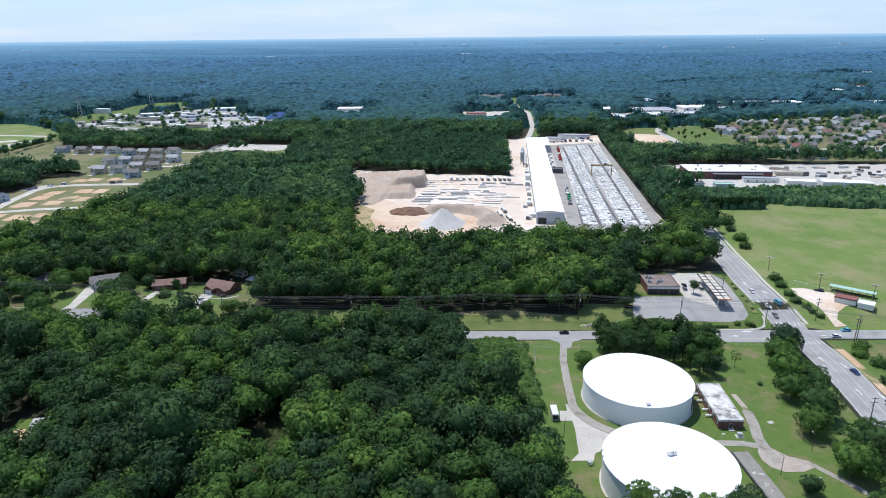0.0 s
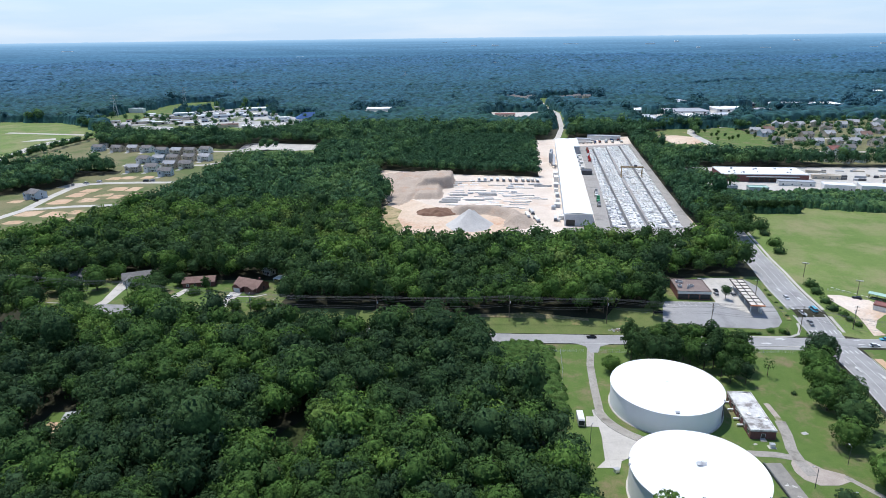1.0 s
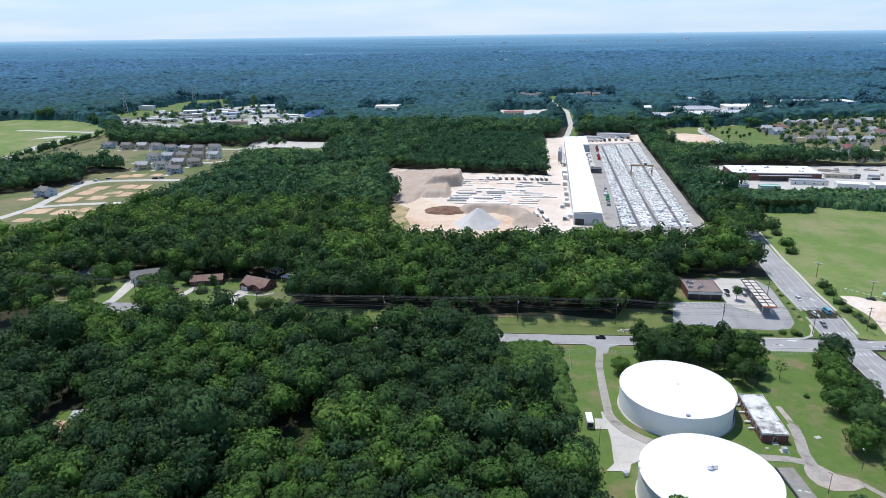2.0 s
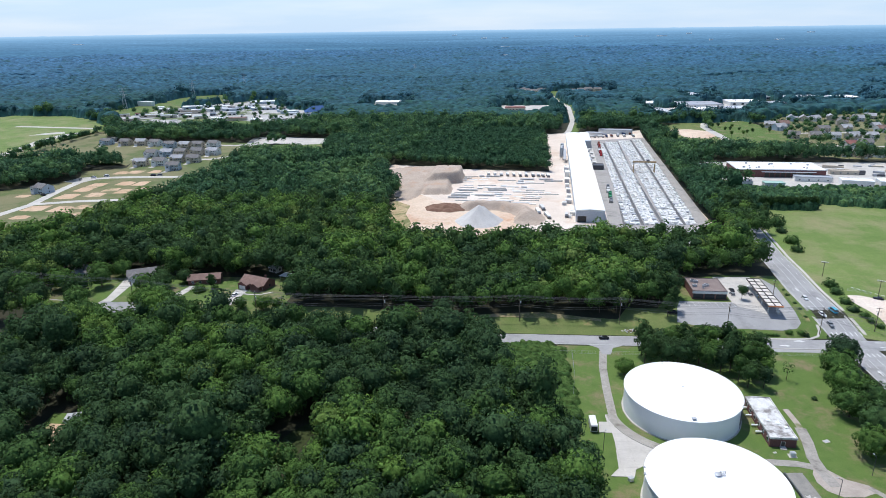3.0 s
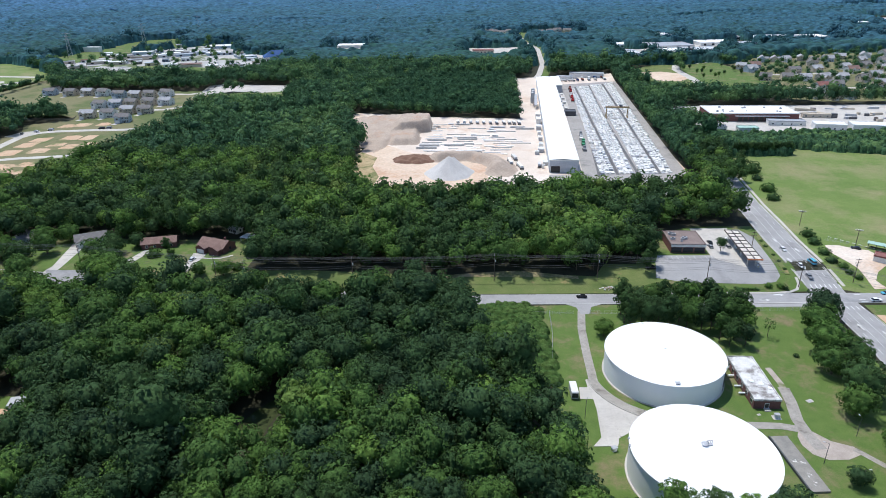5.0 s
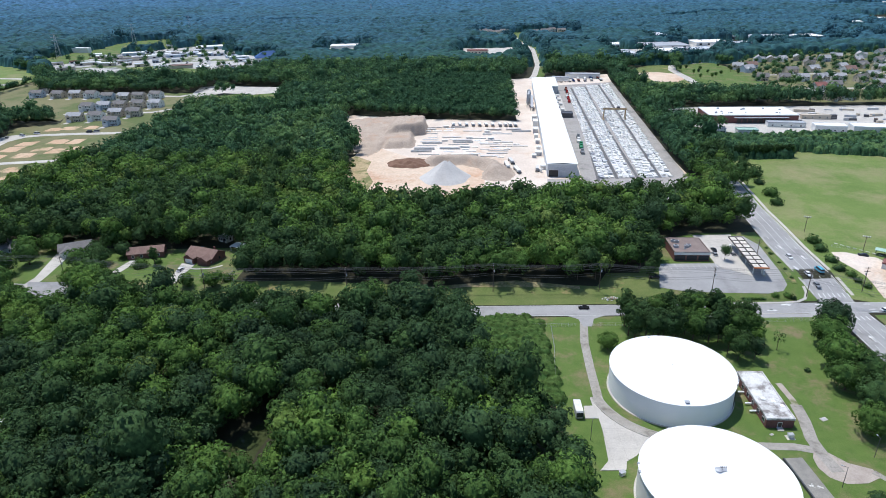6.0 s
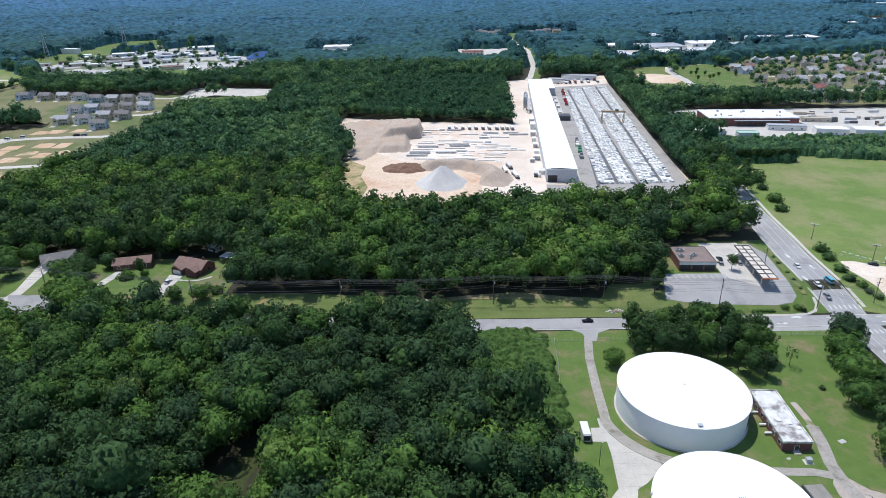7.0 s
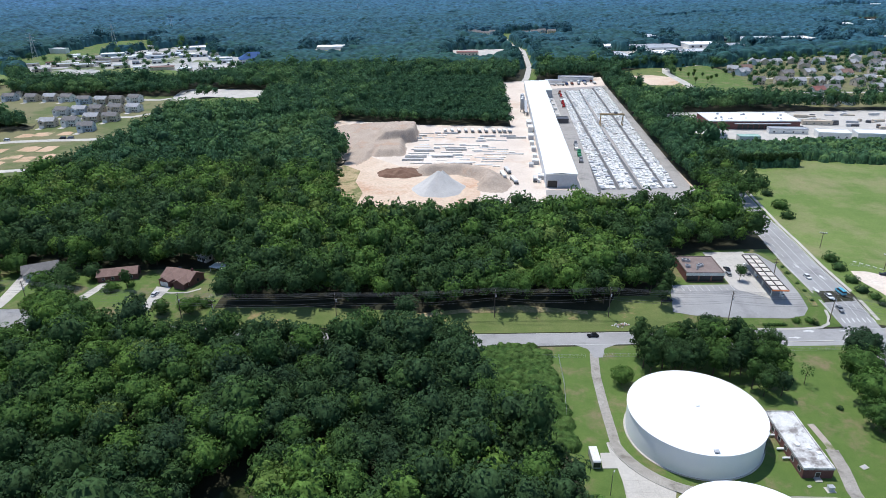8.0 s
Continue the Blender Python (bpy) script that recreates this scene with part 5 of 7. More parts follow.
for x, y in silo_x:
    s = thing("silo", x - 8, y, 0, "grey steel silo with cone base beside the hall", "silo", "silos")
    bm = rod(bmesh.new(), (0, 0, 4), (0, 0, 13), 1.8, 1.8, 20)
    rod(bm, (0, 0, 2), (0, 0, 4), 0.4, 1.8, 20)
    part("body", bm, M["metal"], s)
    part("cap", rod(bmesh.new(), (0, 0, 13), (0, 0, 14), 1.85, 0.4, 20), M["metal"], s)
    for k in range(4):
        a = k * math.pi / 2 + 0.7
        part("leg", rod(bmesh.new(), (1.6 * math.cos(a), 1.6 * math.sin(a), 0), (1.6 * math.cos(a), 1.6 * math.sin(a), 4.6), 0.14), M["steel"], s)
cv = thing("conveyor", 84, 672, -5.5, "grey steel conveyor tower beside the hall", "conveyor")
for u in (-1.5, 1.5):
    for v in (-8, 0, 8):
        part("post", boxes((u, v, 0, 0.35, 0.35, 7 + v * 0.35)), M["steel"], cv)
bm = boxes((0, 0, 0, 2.6, 22, 1.4))
bmesh.ops.rotate(bm, cent=(0, 0, 0), matrix=Matrix.Rotation(radians(19), 3, "X"), verts=bm.verts[:])
bmesh.ops.translate(bm, vec=(0, 0, 6.4), verts=bm.verts[:])
part("gallery", bm, M["metal"], cv)
for k, (x, y, w, d, h) in enumerate(((68, 505, 4.5, 6, 3), (70, 520, 3, 5, 2.8), (64, 498, 3, 3, 2.4), (66.5, 470, 3.5, 4.5, 2.6), (72, 540, 3, 6, 3), (73, 556, 3, 5, 3.2), (75, 575, 4, 8, 4), (78, 600, 4, 10, 5), (80, 622, 4, 9, 4.5), (64, 462, 1.6, 2.2, 2.0))):
    flat_block("plant_unit", x, y, -5.5, w, d, h, M["siding"] if k % 2 else M["metal"], M["white_roof"], "small pale equipment housing beside the hall", "equipment", "equipment housings")

# ---- gravel, sand and soil heaps ----


def heap(name, x, y, rx, ry, h, mat, label, power=1.0, rough=0.12, seed=1, flat=1.0, rz=0):
    t = thing(name, x, y, rz, label, "heap")
    bm = bmesh.new()
    n, m_ = 72, 22
    rows = []
    for k in range(m_ + 1):
        r = k / m_
        row = []
        for i in range(n):
            a = 2 * math.pi * i / n
            q = 1 + 0.16 * noise.noise((math.cos(a) * 1.7, math.sin(a) * 1.7, seed))
            px, py = rx * r * q * math.cos(a), ry * r * q * math.sin(a)
            z = h * min(flat, (1 - r) ** power)
            z += rough * h * noise.noise((px / rx * 4, py / ry * 4, seed + 5)) * (1 - r) ** 0.4 * (0.3 + r)
            z -= 0.04 * h * abs(math.sin(a * 23 + 2 * noise.noise((a * 3, r, seed)))) * min(1, 4 * r * (1 - r))
            row.append(bm.verts.new((px, py, max(z, -0.05 if k == m_ else 0.02))))
        rows.append(row)
    for a, b in zip(rows[1:], rows[2:]):
        for i in range(n):
            bm.faces.new((a[i], a[(i + 1) % n], b[(i + 1) % n], b[i])).smooth = True
    bm.faces.new(rows[1])
    for v in rows[0]:
        bm.verts.remove(v)
    bmesh.ops.recalc_face_normals(bm, faces=bm.faces[:])
    part("mound", bm, mat, t)
    return t


def bank(name, x0, x1, y0, y1, step, height, mat, label):
    """A stretch of worked ground whose surface is given by a height for each place."""
    t = thing(name, (x0 + x1) / 2, (y0 + y1) / 2, 0, label, "heap")
    bm = bmesh.new()
    nx, ny = int((x1 - x0) / step), int((y1 - y0) / step)
    grid = []
    for j in range(ny + 1):
        row = []
        for i in range(nx + 1):
            u, v = i / nx, j / ny
            edge = min(1, 8 * min(u, 1 - u, v, 1 - v))
            x, y = x0 + (x1 - x0) * u, y0 + (y1 - y0) * v
            h = height(x, y) * edge
            row.append(bm.verts.new((x - (x0 + x1) / 2, y - (y0 + y1) / 2, h - 0.12 if h < 0.1 else h)))
        grid.append(row)
    for a, b in zip(grid, grid[1:]):
        for i in range(nx):
            bm.faces.new((a[i], a[i + 1], b[i + 1], b[i])).smooth = True
    bmesh.ops.recalc_face_normals(bm, faces=bm.faces[:])
    if sum(f.normal.z for f in bm.faces) < 0:
        bmesh.ops.reverse_faces(bm, faces=bm.faces[:])
    part("bank", bm, mat, t)
    return t


def soft(a, b, v):
    u = min(1.0, max(0.0, (v - a) / (b - a)))
    return u * u * (3 - 2 * u)


def rough_(x, y, s):
    return noise.noise((x / s, y / s, 1.7)) + 0.5 * noise.noise((x / s * 2.3, y / s * 2.3, 5.1)) + 0.25 * noise.noise((x / s * 5, y / s * 5, 8.3))


def stockpile(x, y):
    """A long tipped slope that climbs to a bench, with a flat-topped block of sand cut steep on two sides."""
    w = rough_(x, y, 16) * 3
    side = -57 + (y - 512) * 0.30
    slope = 6.5 * min(1.0, max(0.0, (y - 500 + w) / 78)) * soft(side + 2, side - 3, x + w * 0.7) * soft(-96, -84, x - 0.32 * (588 - y) * (y < 588) + w) * (0.55 + 0.45 * soft(-95, -50, x)) * (1 + 0.22 * rough_(x, y, 24))
    bench = soft(640, 618, y + w)
    block = 11.0 * soft(-17, -20, x + w * 0.4) * soft(562, 567, y - 0.5 * (x + 38) + w * 0.5) * soft(612, 600, y + w) * soft(-58, -42, x + w)
    lower = 5.0 * soft(-26, -31, x + w * 0.5) * soft(528, 536, y + w) * soft(578, 566, y) * soft(-52, -46, x)
    gully = 1.0 * abs(noise.noise((x / 5, y / 30, 2.0))) + 0.5 * abs(noise.noise((x / 2.4, y / 9, 6.0)))
    return max(0.0, max(slope * bench, block + 0.7 * rough_(x, y, 6) * (block > 6), lower) - gully)


def pit_wall(x, y):
    w = rough_(x, y, 12) * 2.2
    r = math.hypot((x - 2) / 1.15, y - 462)
    a = math.degrees(math.atan2(y - 462, x - 2))
    side = soft(-38, -10, a) * soft(140, 112, a)
    return max(0.0, side * soft(19, 25, r + w) * soft(40, 27, r + w * 0.6) * (6.2 + 0.9 * rough_(x, y, 6)) - 1.1 * abs(noise.noise((a / 4, r / 9, 3.0))))


bank("sand_bank", -104, -8, 494, 654, 1.4, stockpile, M["sandpile"], "steep worked bank and stockpile of tan sand")
bank("sand_bank", -42, 50, 424, 506, 1.5, pit_wall, M["sandpile"], "curved bank of tan sand round the gravel heap")
heap("gravel_heap", -2, 452, 17, 17, 12.5, M["gravel"], "tall conical heap of pale grey gravel", 1.0, 0.02, 2)
heap("gravel_heap", 1, 470, 7, 6, 7, M["gravel"], "smaller heap of grey gravel behind the tall one", 0.9, 0.06, 3)
heap("soil_heap", -27, 486, 17, 11, 4.6, M["soil"], "low uneven heap of dark brown soil", 0.7, 0.55, 7, 0.9)
heap("rubble_heap", -20, 405, 14, 6, 2.5, M["clay"], "low heap of reddish rubble at the yard edge", 0.6, 0.3, 15, 0.9)

rb = thing("rubble_heap", 70, 285.5, 15, "low heap of pale broken rubble beside a utility pole", "heap")
rr_ = random.Random(4)
for k in range(34):
    a, q = rr_.uniform(0, 6.28), rr_.uniform(0, 1) ** 0.6
    part("stone", boxes((4.2 * q * math.cos(a), 1.7 * q * math.sin(a), -0.05, rr_.uniform(0.4, 1.0), rr_.uniform(0.3, 0.8), rr_.uniform(0.3, 0.75) * (1.3 - q), rr_.uniform(0, 90), 0.08)), M["precast" if k % 3 else "sandpile"], rb)
sheet("clay_bank", [(-12, 291.5), (6, 294.5), (24, 295.5), (30, 294), (46, 293.6), (58, 292), (58, 294), (44, 296.4), (30, 298.8), (12, 297.4), (-14, 294.5)], M["weeds"], 0.05, "strip of bare orange clay below the trees", category="ground")

# ---- precast beams in the yard ----
rnd = random.Random(5)


def unit_mesh(name, sx, sy, sz, mat, bev=0.05):
    bm = boxes((0, 0, 0, sx, sy, sz, 0, bev))
    return finish(name, bm, mat)


BEAMS = [unit_mesh("beam", l, w, h, m, 0.04) for l, w, h, m in ((13, 1.5, 0.55, M["precast"]), (8, 1.9, 0.5, M["stone"]), (16, 1.1, 0.7, M["precast"]), (5, 2.4, 0.6, M["stone"]))]
for row, (y, x0, x1) in enumerate(((598, -20, 10), (592, -18, 2), (584, -22, 26), (577, -38, -8), (570, 30, 56), (578, 32, 58), (585, 34, 56), (563, -16, 30), (556, -20, 44), (549, -22, 40), (543, -20, 52), (537, -24, 58), (531, -26, 48), (524, -26, 46), (518, -28, 42), (511, -22, 34), (505, -10, 36), (500, 20, 40))):
    x = x0
    while x < x1:
        b = rnd.choice(BEAMS)
        ln = b.vertices[0].co.x
        ln = max(v.co.x for v in b.vertices) * 2
        t = thing("concrete_beam", x + ln / 2, y + rnd.uniform(-1.5, 1.5), rnd.uniform(-2, 2) - 3, "long pale precast concrete beam lying in the yard", "beam", "precast beams")
        part("beam", b, None, t)
        for s in (-0.3, 0.3):
            part("bearer", boxes((s * ln, 0, -0.02, 0.3, 2.0, 0.2)), M["wood"], t)
        if rnd.random() < 0.4:
            up = part("beam", b, None, t)
            up.location.z = 0.85
        x += ln + rnd.choice((0.8, 1.5, 4.0, 9.0))


def flatbed(x, y, rz, mat, label="parked flatbed trailer carrying pale blocks", long=9.0):
    t = thing("trailer", x, y, rz, label, "trailer", "parked trailers")
    part("bed", boxes((0, 0, 1.0, 2.4, long, 0.3)), M["steel"], t)
    part("load", boxes((0, 0.5, 1.3, 2.2, long - 2.0, 1.3, 0, 0.06)), mat, t)
    for s in (-1, 1):
        for v in (1.3 - long / 2, 2.5 - long / 2, long / 2 - 1.5):
            part("wheel", rod(bmesh.new(), (s * 0.8, v, 0.5), (s * 1.2, v, 0.5), 0.5, seg=12), M["tyre"], t)


for k, x in enumerate((5.8, 11.6, 17.5, 23.3, 29, 35, 40.6, 47, 51.9, 56, 60.5)):
    flatbed(x, 605 - k * 0.6, 3, M["stone"])
for x, y, rz, m, ln in ((42, 476, 4, "stone", 14), (48, 464, 10, "stone", 13), (46, 486, 8, "precast", 12), (31, 475, -86, "rust", 11), (62, 466, -8, "precast", 9)):
    flatbed(x, y, rz, M[m], long=ln)

# ---- stone stacks in the yard ----


def stack_rows(seed):
    """The blocks of a stack, from the ground up: mesh and place."""
    r = random.Random(seed)
    out, z = [], 0
    mat = M["stone"] if seed % 5 else M["precast"] if seed % 2 else M["metal"]
    for k in range(r.choice((1, 2, 2, 3))):
        h = r.uniform(0.3, 0.6)
        out.append(finish("block", boxes((r.uniform(-0.1, 0.1), r.uniform(-0.1, 0.1), z, r.uniform(1.7, 3.1), r.uniform(1.2, 2.5), h, r.uniform(-5, 5))), mat))
        z += h
    return out


STACKS = [stack_rows(s) for s in range(14)]
spots = []
for (ax, ay), (bx, by), (cx_, cy_), (dx, dy) in BANDS:
    rows_ = int((cy_ - ay) / 2.7)
    for i in range(rows_):
        u = i / rows_
        x0, x1, y = ax + (cx_ - ax) * u - 0.4, bx + (dx - bx) * u + 0.4, ay + (cy_ - ay) * u
        n_ = max(1, int((x1 - x0) / 2.75))
        for q in range(n_):
            if rnd.random() < 0.95:
                spots.append((x0 + (q + 0.5) * (x1 - x0) / n_ + rnd.uniform(-0.3, 0.3), y + rnd.uniform(-0.5, 0.5), rnd.randrange(14), rnd.choice((0, 90, 4, -7, 35, -28, 62)) - 7))
for (ax, ay), (bx, by), (cx_, cy_), (dx, dy) in BANDS:
    sheet("storage_ground", [(ax, ay), (bx, by), (dx, dy), (cx_, cy_)], M["stone_bed"], 0.12, "pale dusty gravel under rows of stone", category="yard")
spots.sort(key=lambda p: p[1])
for x, y, k, rz in spots[:280]:
    t = thing("stone_stack", x, y, rz, "stack of white cut stone blocks on bare ground", "stone stack", "stone stacks")
    for block in STACKS[k]:
        part("block", block, None, t)


def joined(name, rows, templates, mat, label, category, tints=None, zof=None):
    """Many copies of small templates in one mesh. rows: x, y, template, turn, scale xy, scale z."""
    vs, fs, tn, ns, base = [], [], [], [], 0
    for q, (x, y, k, rz, s, sz) in enumerate(rows):
        v, f, nm = templates[k]
        c, n = math.cos(rz), math.sin(rz)
        w = np.empty_like(v)
        w[:, 0] = (v[:, 0] * c - v[:, 1] * n) * s + x
        w[:, 1] = (v[:, 0] * n + v[:, 1] * c) * s + y
        w[:, 2] = v[:, 2] * sz + (zof(x, y) if zof else rise(y))
        vs.append(w)
        if nm is not None:
            ns.append(np.stack([nm[:, 0] * c - nm[:, 1] * n, nm[:, 0] * n + nm[:, 1] * c, nm[:, 2]], 1))
        fs.append(f + base)
        tn.append(np.zeros(len(v), np.float32) + (tints[q] if tints is not None else 0.5))
        base += len(v)
    v, f, tn = np.concatenate(vs).astype(np.float32), np.concatenate(fs).astype(np.int32), np.concatenate(tn).astype(np.float32)
    me = bpy.data.meshes.new(name)
    me.vertices.add(len(v))
    me.vertices.foreach_set("co", v.ravel())
    me.loops.add(len(f) * 3)
    me.loops.foreach_set("vertex_index", f.ravel())
    me.polygons.add(len(f))
    me.polygons.foreach_set("loop_start", np.arange(0, len(f) * 3, 3, dtype=np.int32))
    me.attributes.new("tint", "FLOAT", "POINT").data.foreach_set("value", tn)
    me.update(calc_edges=True)
    me.validate()
    if ns:
        me.polygons.foreach_set("use_smooth", np.ones(len(f), bool))
        me.normals_split_custom_set_from_vertices(np.concatenate(ns).astype(np.float32))
    me.materials.append(mat)
    return tagged(new(name, me), label, category, "", "stuff")


def arrays(meshes):
    v, f, n = [], [], 0
    for me in meshes:
        me.calc_loop_triangles()
        v += [p.co[:] for p in me.vertices]
        f += [[i + n for i in t.vertices] for t in me.loop_triangles]
        n = len(v)
    return np.array(v), np.array(f), None


ST_ARR = [arrays(m) for m in STACKS]
joined("stone_stacks", [(x, y, k, radians(rz), 1.0, 1.0) for x, y, k, rz in spots[280:]], ST_ARR, M["stone"], "long rows of white cut stone stacks in the yard", "stone stacks")

# machines and boxes beside the hall
for k, (x, y, m) in enumerate(((126, 700, "car_red"), (128, 716, "car_red"), (131, 738, "rust"), (133, 752, "car_red"), (135, 770, "rust"), (103.5, 522, "green_paint"), (104.6, 528, "green_paint"), (107, 552, "car_grey"), (105, 540, "siding"), (129, 728, "siding"), (101.5, 507, "car_grey"))):
    t = thing("machine", x, y, -8, "boxy painted yard machine beside the stone rows", "machine", "yard machines")
    part("body", boxes((0, 0, 0.7, 2.6, 6.5, 1.5, 0, 0.15)), M[m], t)
    part("cab", boxes((0, 2.0, 2.2, 2.2, 2.0, 1.3, 0, 0.15)), M[m], t)
    part("window", boxes((0, 3.02, 2.45, 1.9, 0.08, 0.8)), M["glass"], t)
    for s in (-1, 1):
        for v in (-2.2, 2.2):
            part("wheel", rod(bmesh.new(), (s * 1.0, v, 0.7), (s * 1.45, v, 0.7), 0.7, seg=12), M["tyre"], t)
for k in range(14):
    flatbed(138 + (k % 7) * 8 + rnd.uniform(-2, 2), 822 + (k // 7) * 13 + (k % 7) * 1.5, rnd.choice((0, 80, 90, 12)), M[("precast", "siding", "car_blue", "rust", "metal")[k % 5]], "parked trailer at the far end of the yard")

# gantry crane over the stacks
gc = thing("gantry_crane", 152, 617, -7, "weathered yellow-brown steel gantry crane spanning the stone rows", "crane")
part("beam", boxes((0, 0, 9.5, 21, 1.2, 1.3)), M["yellow_steel"], gc)
part("beam", boxes((0, 3, 9.5, 21, 0.8, 1.0)), M["yellow_steel"], gc)
for s in (-9.5, 9.5):
    for v in (-2.5, 5.5):
        part("leg", rod(bmesh.new(), (s, v, 0.6), (s, 1.5 if v > 0 else 0.5, 9.6), 0.35), M["yellow_steel"], gc)
    part("sill", boxes((s, 1.5, 0.3, 0.8, 9.5, 0.8)), M["yellow_steel"], gc)
part("trolley", boxes((3, 1.5, 10.8, 2.6, 3.6, 1.2)), M["steel"], gc)


# ---- vehicles ----


def car(x, y, rz, paint, label, group="cars", van=False, z=None):
    t = thing("car", x, y, rz, label, "car", group, z=z)
    L, W, H = (5.4, 2.0, 2.1) if van else (4.6, 1.8, 1.45)
    t.location.z += 0.09
    bm = boxes((0, 0, 0.28, W, L, 0.55 if not van else 0.9, 0, 0.12))
    part("body", bm, paint, t)
    bm = bmesh.new()
    z0, z1 = (0.80, H) if not van else (1.14, H)
    f0, f1, b0, b1 = (L * 0.22, L * 0.08, -L * 0.42, -L * 0.30) if not van else (L * 0.36, L * 0.24, -L * 0.48, -L * 0.47)
    lo = [(-W * 0.46, b0), (W * 0.46, b0), (W * 0.46, f0), (-W * 0.46, f0)]
    hi = [(-W * 0.38, b1), (W * 0.38, b1), (W * 0.38, f1), (-W * 0.38, f1)]
    a = [bm.verts.new((u, v, z0)) for u, v in lo]
    b = [bm.verts.new((u, v, z1 - 0.08)) for u, v in hi]
    for i in range(4):
        bm.faces.new((a[i], a[(i + 1) % 4], b[(i + 1) % 4], b[i]))
    bm.faces.new(b), bm.faces.new(a[::-1])
    bmesh.ops.recalc_face_normals(bm, faces=bm.faces[:])
    part("window", bm, M["glass"], t)
    part("roof", boxes((0, (f1 + b1) / 2, z1 - 0.1, W * 0.8, (f1 - b1) * 1.02, 0.1)), paint, t)
    for s in (-1, 1):
        for v in (L * 0.31, -L * 0.30):
            part("wheel", rod(bmesh.new(), (s * (W / 2 - 0.2), v, 0.32), (s * (W / 2 + 0.02), v, 0.32), 0.33, seg=12), M["tyre"], t)
        if y < 500:
            part("headlight", boxes((s * W * 0.36, L / 2 - 0.03, 0.55, 0.35, 0.08, 0.16)), M["siding"], t)
    return t


for x, y, rz, c, lab, van in (
        (57, 278.6, 90, "car_black", "black car driving on the two-lane road", False), (171.5, 240, 184, "car_blue", "dark blue car on the wide road", False),
        (169.6, 214, 188, "car_white", "white pickup on the wide road", True), (169.0, 206, 188, "car_white", "white van on the wide road", True),
        (163.2, 318, 182, "car_white", "white car on the wide road", False), (169.6, 303, 2, "car_teal", "light blue van on the wide road", True),
        (163.0, 300, 180, "car_white", "white car waiting at the crossing", False), (163.2, 292, 180, "car_grey", "silver car waiting at the crossing", False),
        (130.5, 327, 0, "car_black", "black car parked by the shop", False), (137, 327, 10, "car_black", "dark car at the fuel pumps", False),
        (137.6, 322, 10, "car_grey", "grey car at the fuel pumps", False), (129, 322, 0, "car_grey", "grey car parked by the shop", False),
        (191, 279.5, 92, "car_teal", "light blue car on the side road", False), (183, 273.5, 272, "car_white", "white car at the crossing", False),
        (93, 299.5, 90, "car_black", "dark car parked at the forecourt edge", False), (-128.5, 313, -10, "car_white", "white car on a house driveway", False),
        (-127, 338, 60, "car_grey", "grey car parked behind the brick house", False), (-172, 286, 95, "car_grey", "silver car parked under trees", False),
        (199, 318.5, 60, "car_black", "dark car parked on the sandy lot", False)):
    car(x, y, rz, M[c], lab, van=van)

# ---- poles, lamps and wires ----


def utility_pole(x, y, h, lamp=False, rz=0):
    t = thing("utility_pole", x, y, rz, "weathered wooden utility pole with crossarm", "utility pole", "utility poles")
    part("post", rod(bmesh.new(), (0, 0, -0.3), (0, 0, h), 0.19, 0.12), M["wood"], t)
    for z in (h - 0.6, h - 2.2):
        part("crossarm", boxes((0, 0, z, 0.14, 2.6, 0.16)), M["wood"], t)
    for s in (-1.1, -0.4, 0.4, 1.1):
        part("insulator", rod(bmesh.new(), (0, s, h - 0.44), (0, s, h - 0.2), 0.07), M["siding"], t)
    part("transformer", rod(bmesh.new(), (0.42, 0, h - 3.9), (0.42, 0, h - 2.9), 0.28, seg=12), M["metal"], t)
    return t


POLES = [(-246, 312, 13), (-178, 303, 13), (-110, 293, 13), (-46, 291, 13), (19, 291.5, 13.5), (66, 290.5, 13.5), (114.5, 287, 13.5), (155.2, 285, 13.5), (190, 269.5, 13), (260, 266, 13)]
for x, y, h in POLES:
    utility_pole(x, y, h)
for x, y, h in ((156, 205, 10), (181, 288, 12), (146.5, 316, 11), (188, 268, 12), (-96, 291, 11)):
    utility_pole(x, y, h, rz=90)


def tube(bm, pts, r, seg=4):
    """One connected tube through the points."""
    rings = []
    for i, p in enumerate(pts):
        t = (Vector(pts[min(i + 1, len(pts) - 1)]) - Vector(pts[max(i - 1, 0)])).normalized()
        side = t.cross(Vector((0, 0, 1))).normalized()
        up = side.cross(t)
        rings.append([bm.verts.new(Vector(p) + r * (math.cos(2 * math.pi * k / seg) * side + math.sin(2 * math.pi * k / seg) * up)) for k in range(seg)])
    for a, b in zip(rings, rings[1:]):
        for k in range(seg):
            bm.faces.new((a[k], a[(k + 1) % seg], b[(k + 1) % seg], b[k]))
    return bm


def wire(a, b, sag):
    n = 14
    return tube(bmesh.new(), [Vector(a).lerp(Vector(b), i / n) - Vector((0, 0, sag * 4 * (i / n) * (1 - i / n))) for i in range(n + 1)], 0.035)


for (ax, ay, ah), (bx, by, bh) in zip(POLES, POLES[1:]):
    line = thing("power_line", 0, 0, 0, "slack grey overhead wires between wooden poles", "power line", "power lines", z=0)
    for dy, dz in ((-1.1, 0.2), (-0.4, 0.2), (0.4, 0.2), (1.1, 0.2), (-0.9, 1.8), (0.9, 1.8), (0, 4.2), (0.1, 5.2)):
        part("wire", wire((ax, ay + dy, rise(ay) + ah - dz), (bx, by + dy, rise(by) + bh - dz), 0.9 + dz * 0.12), M["wire"], line)


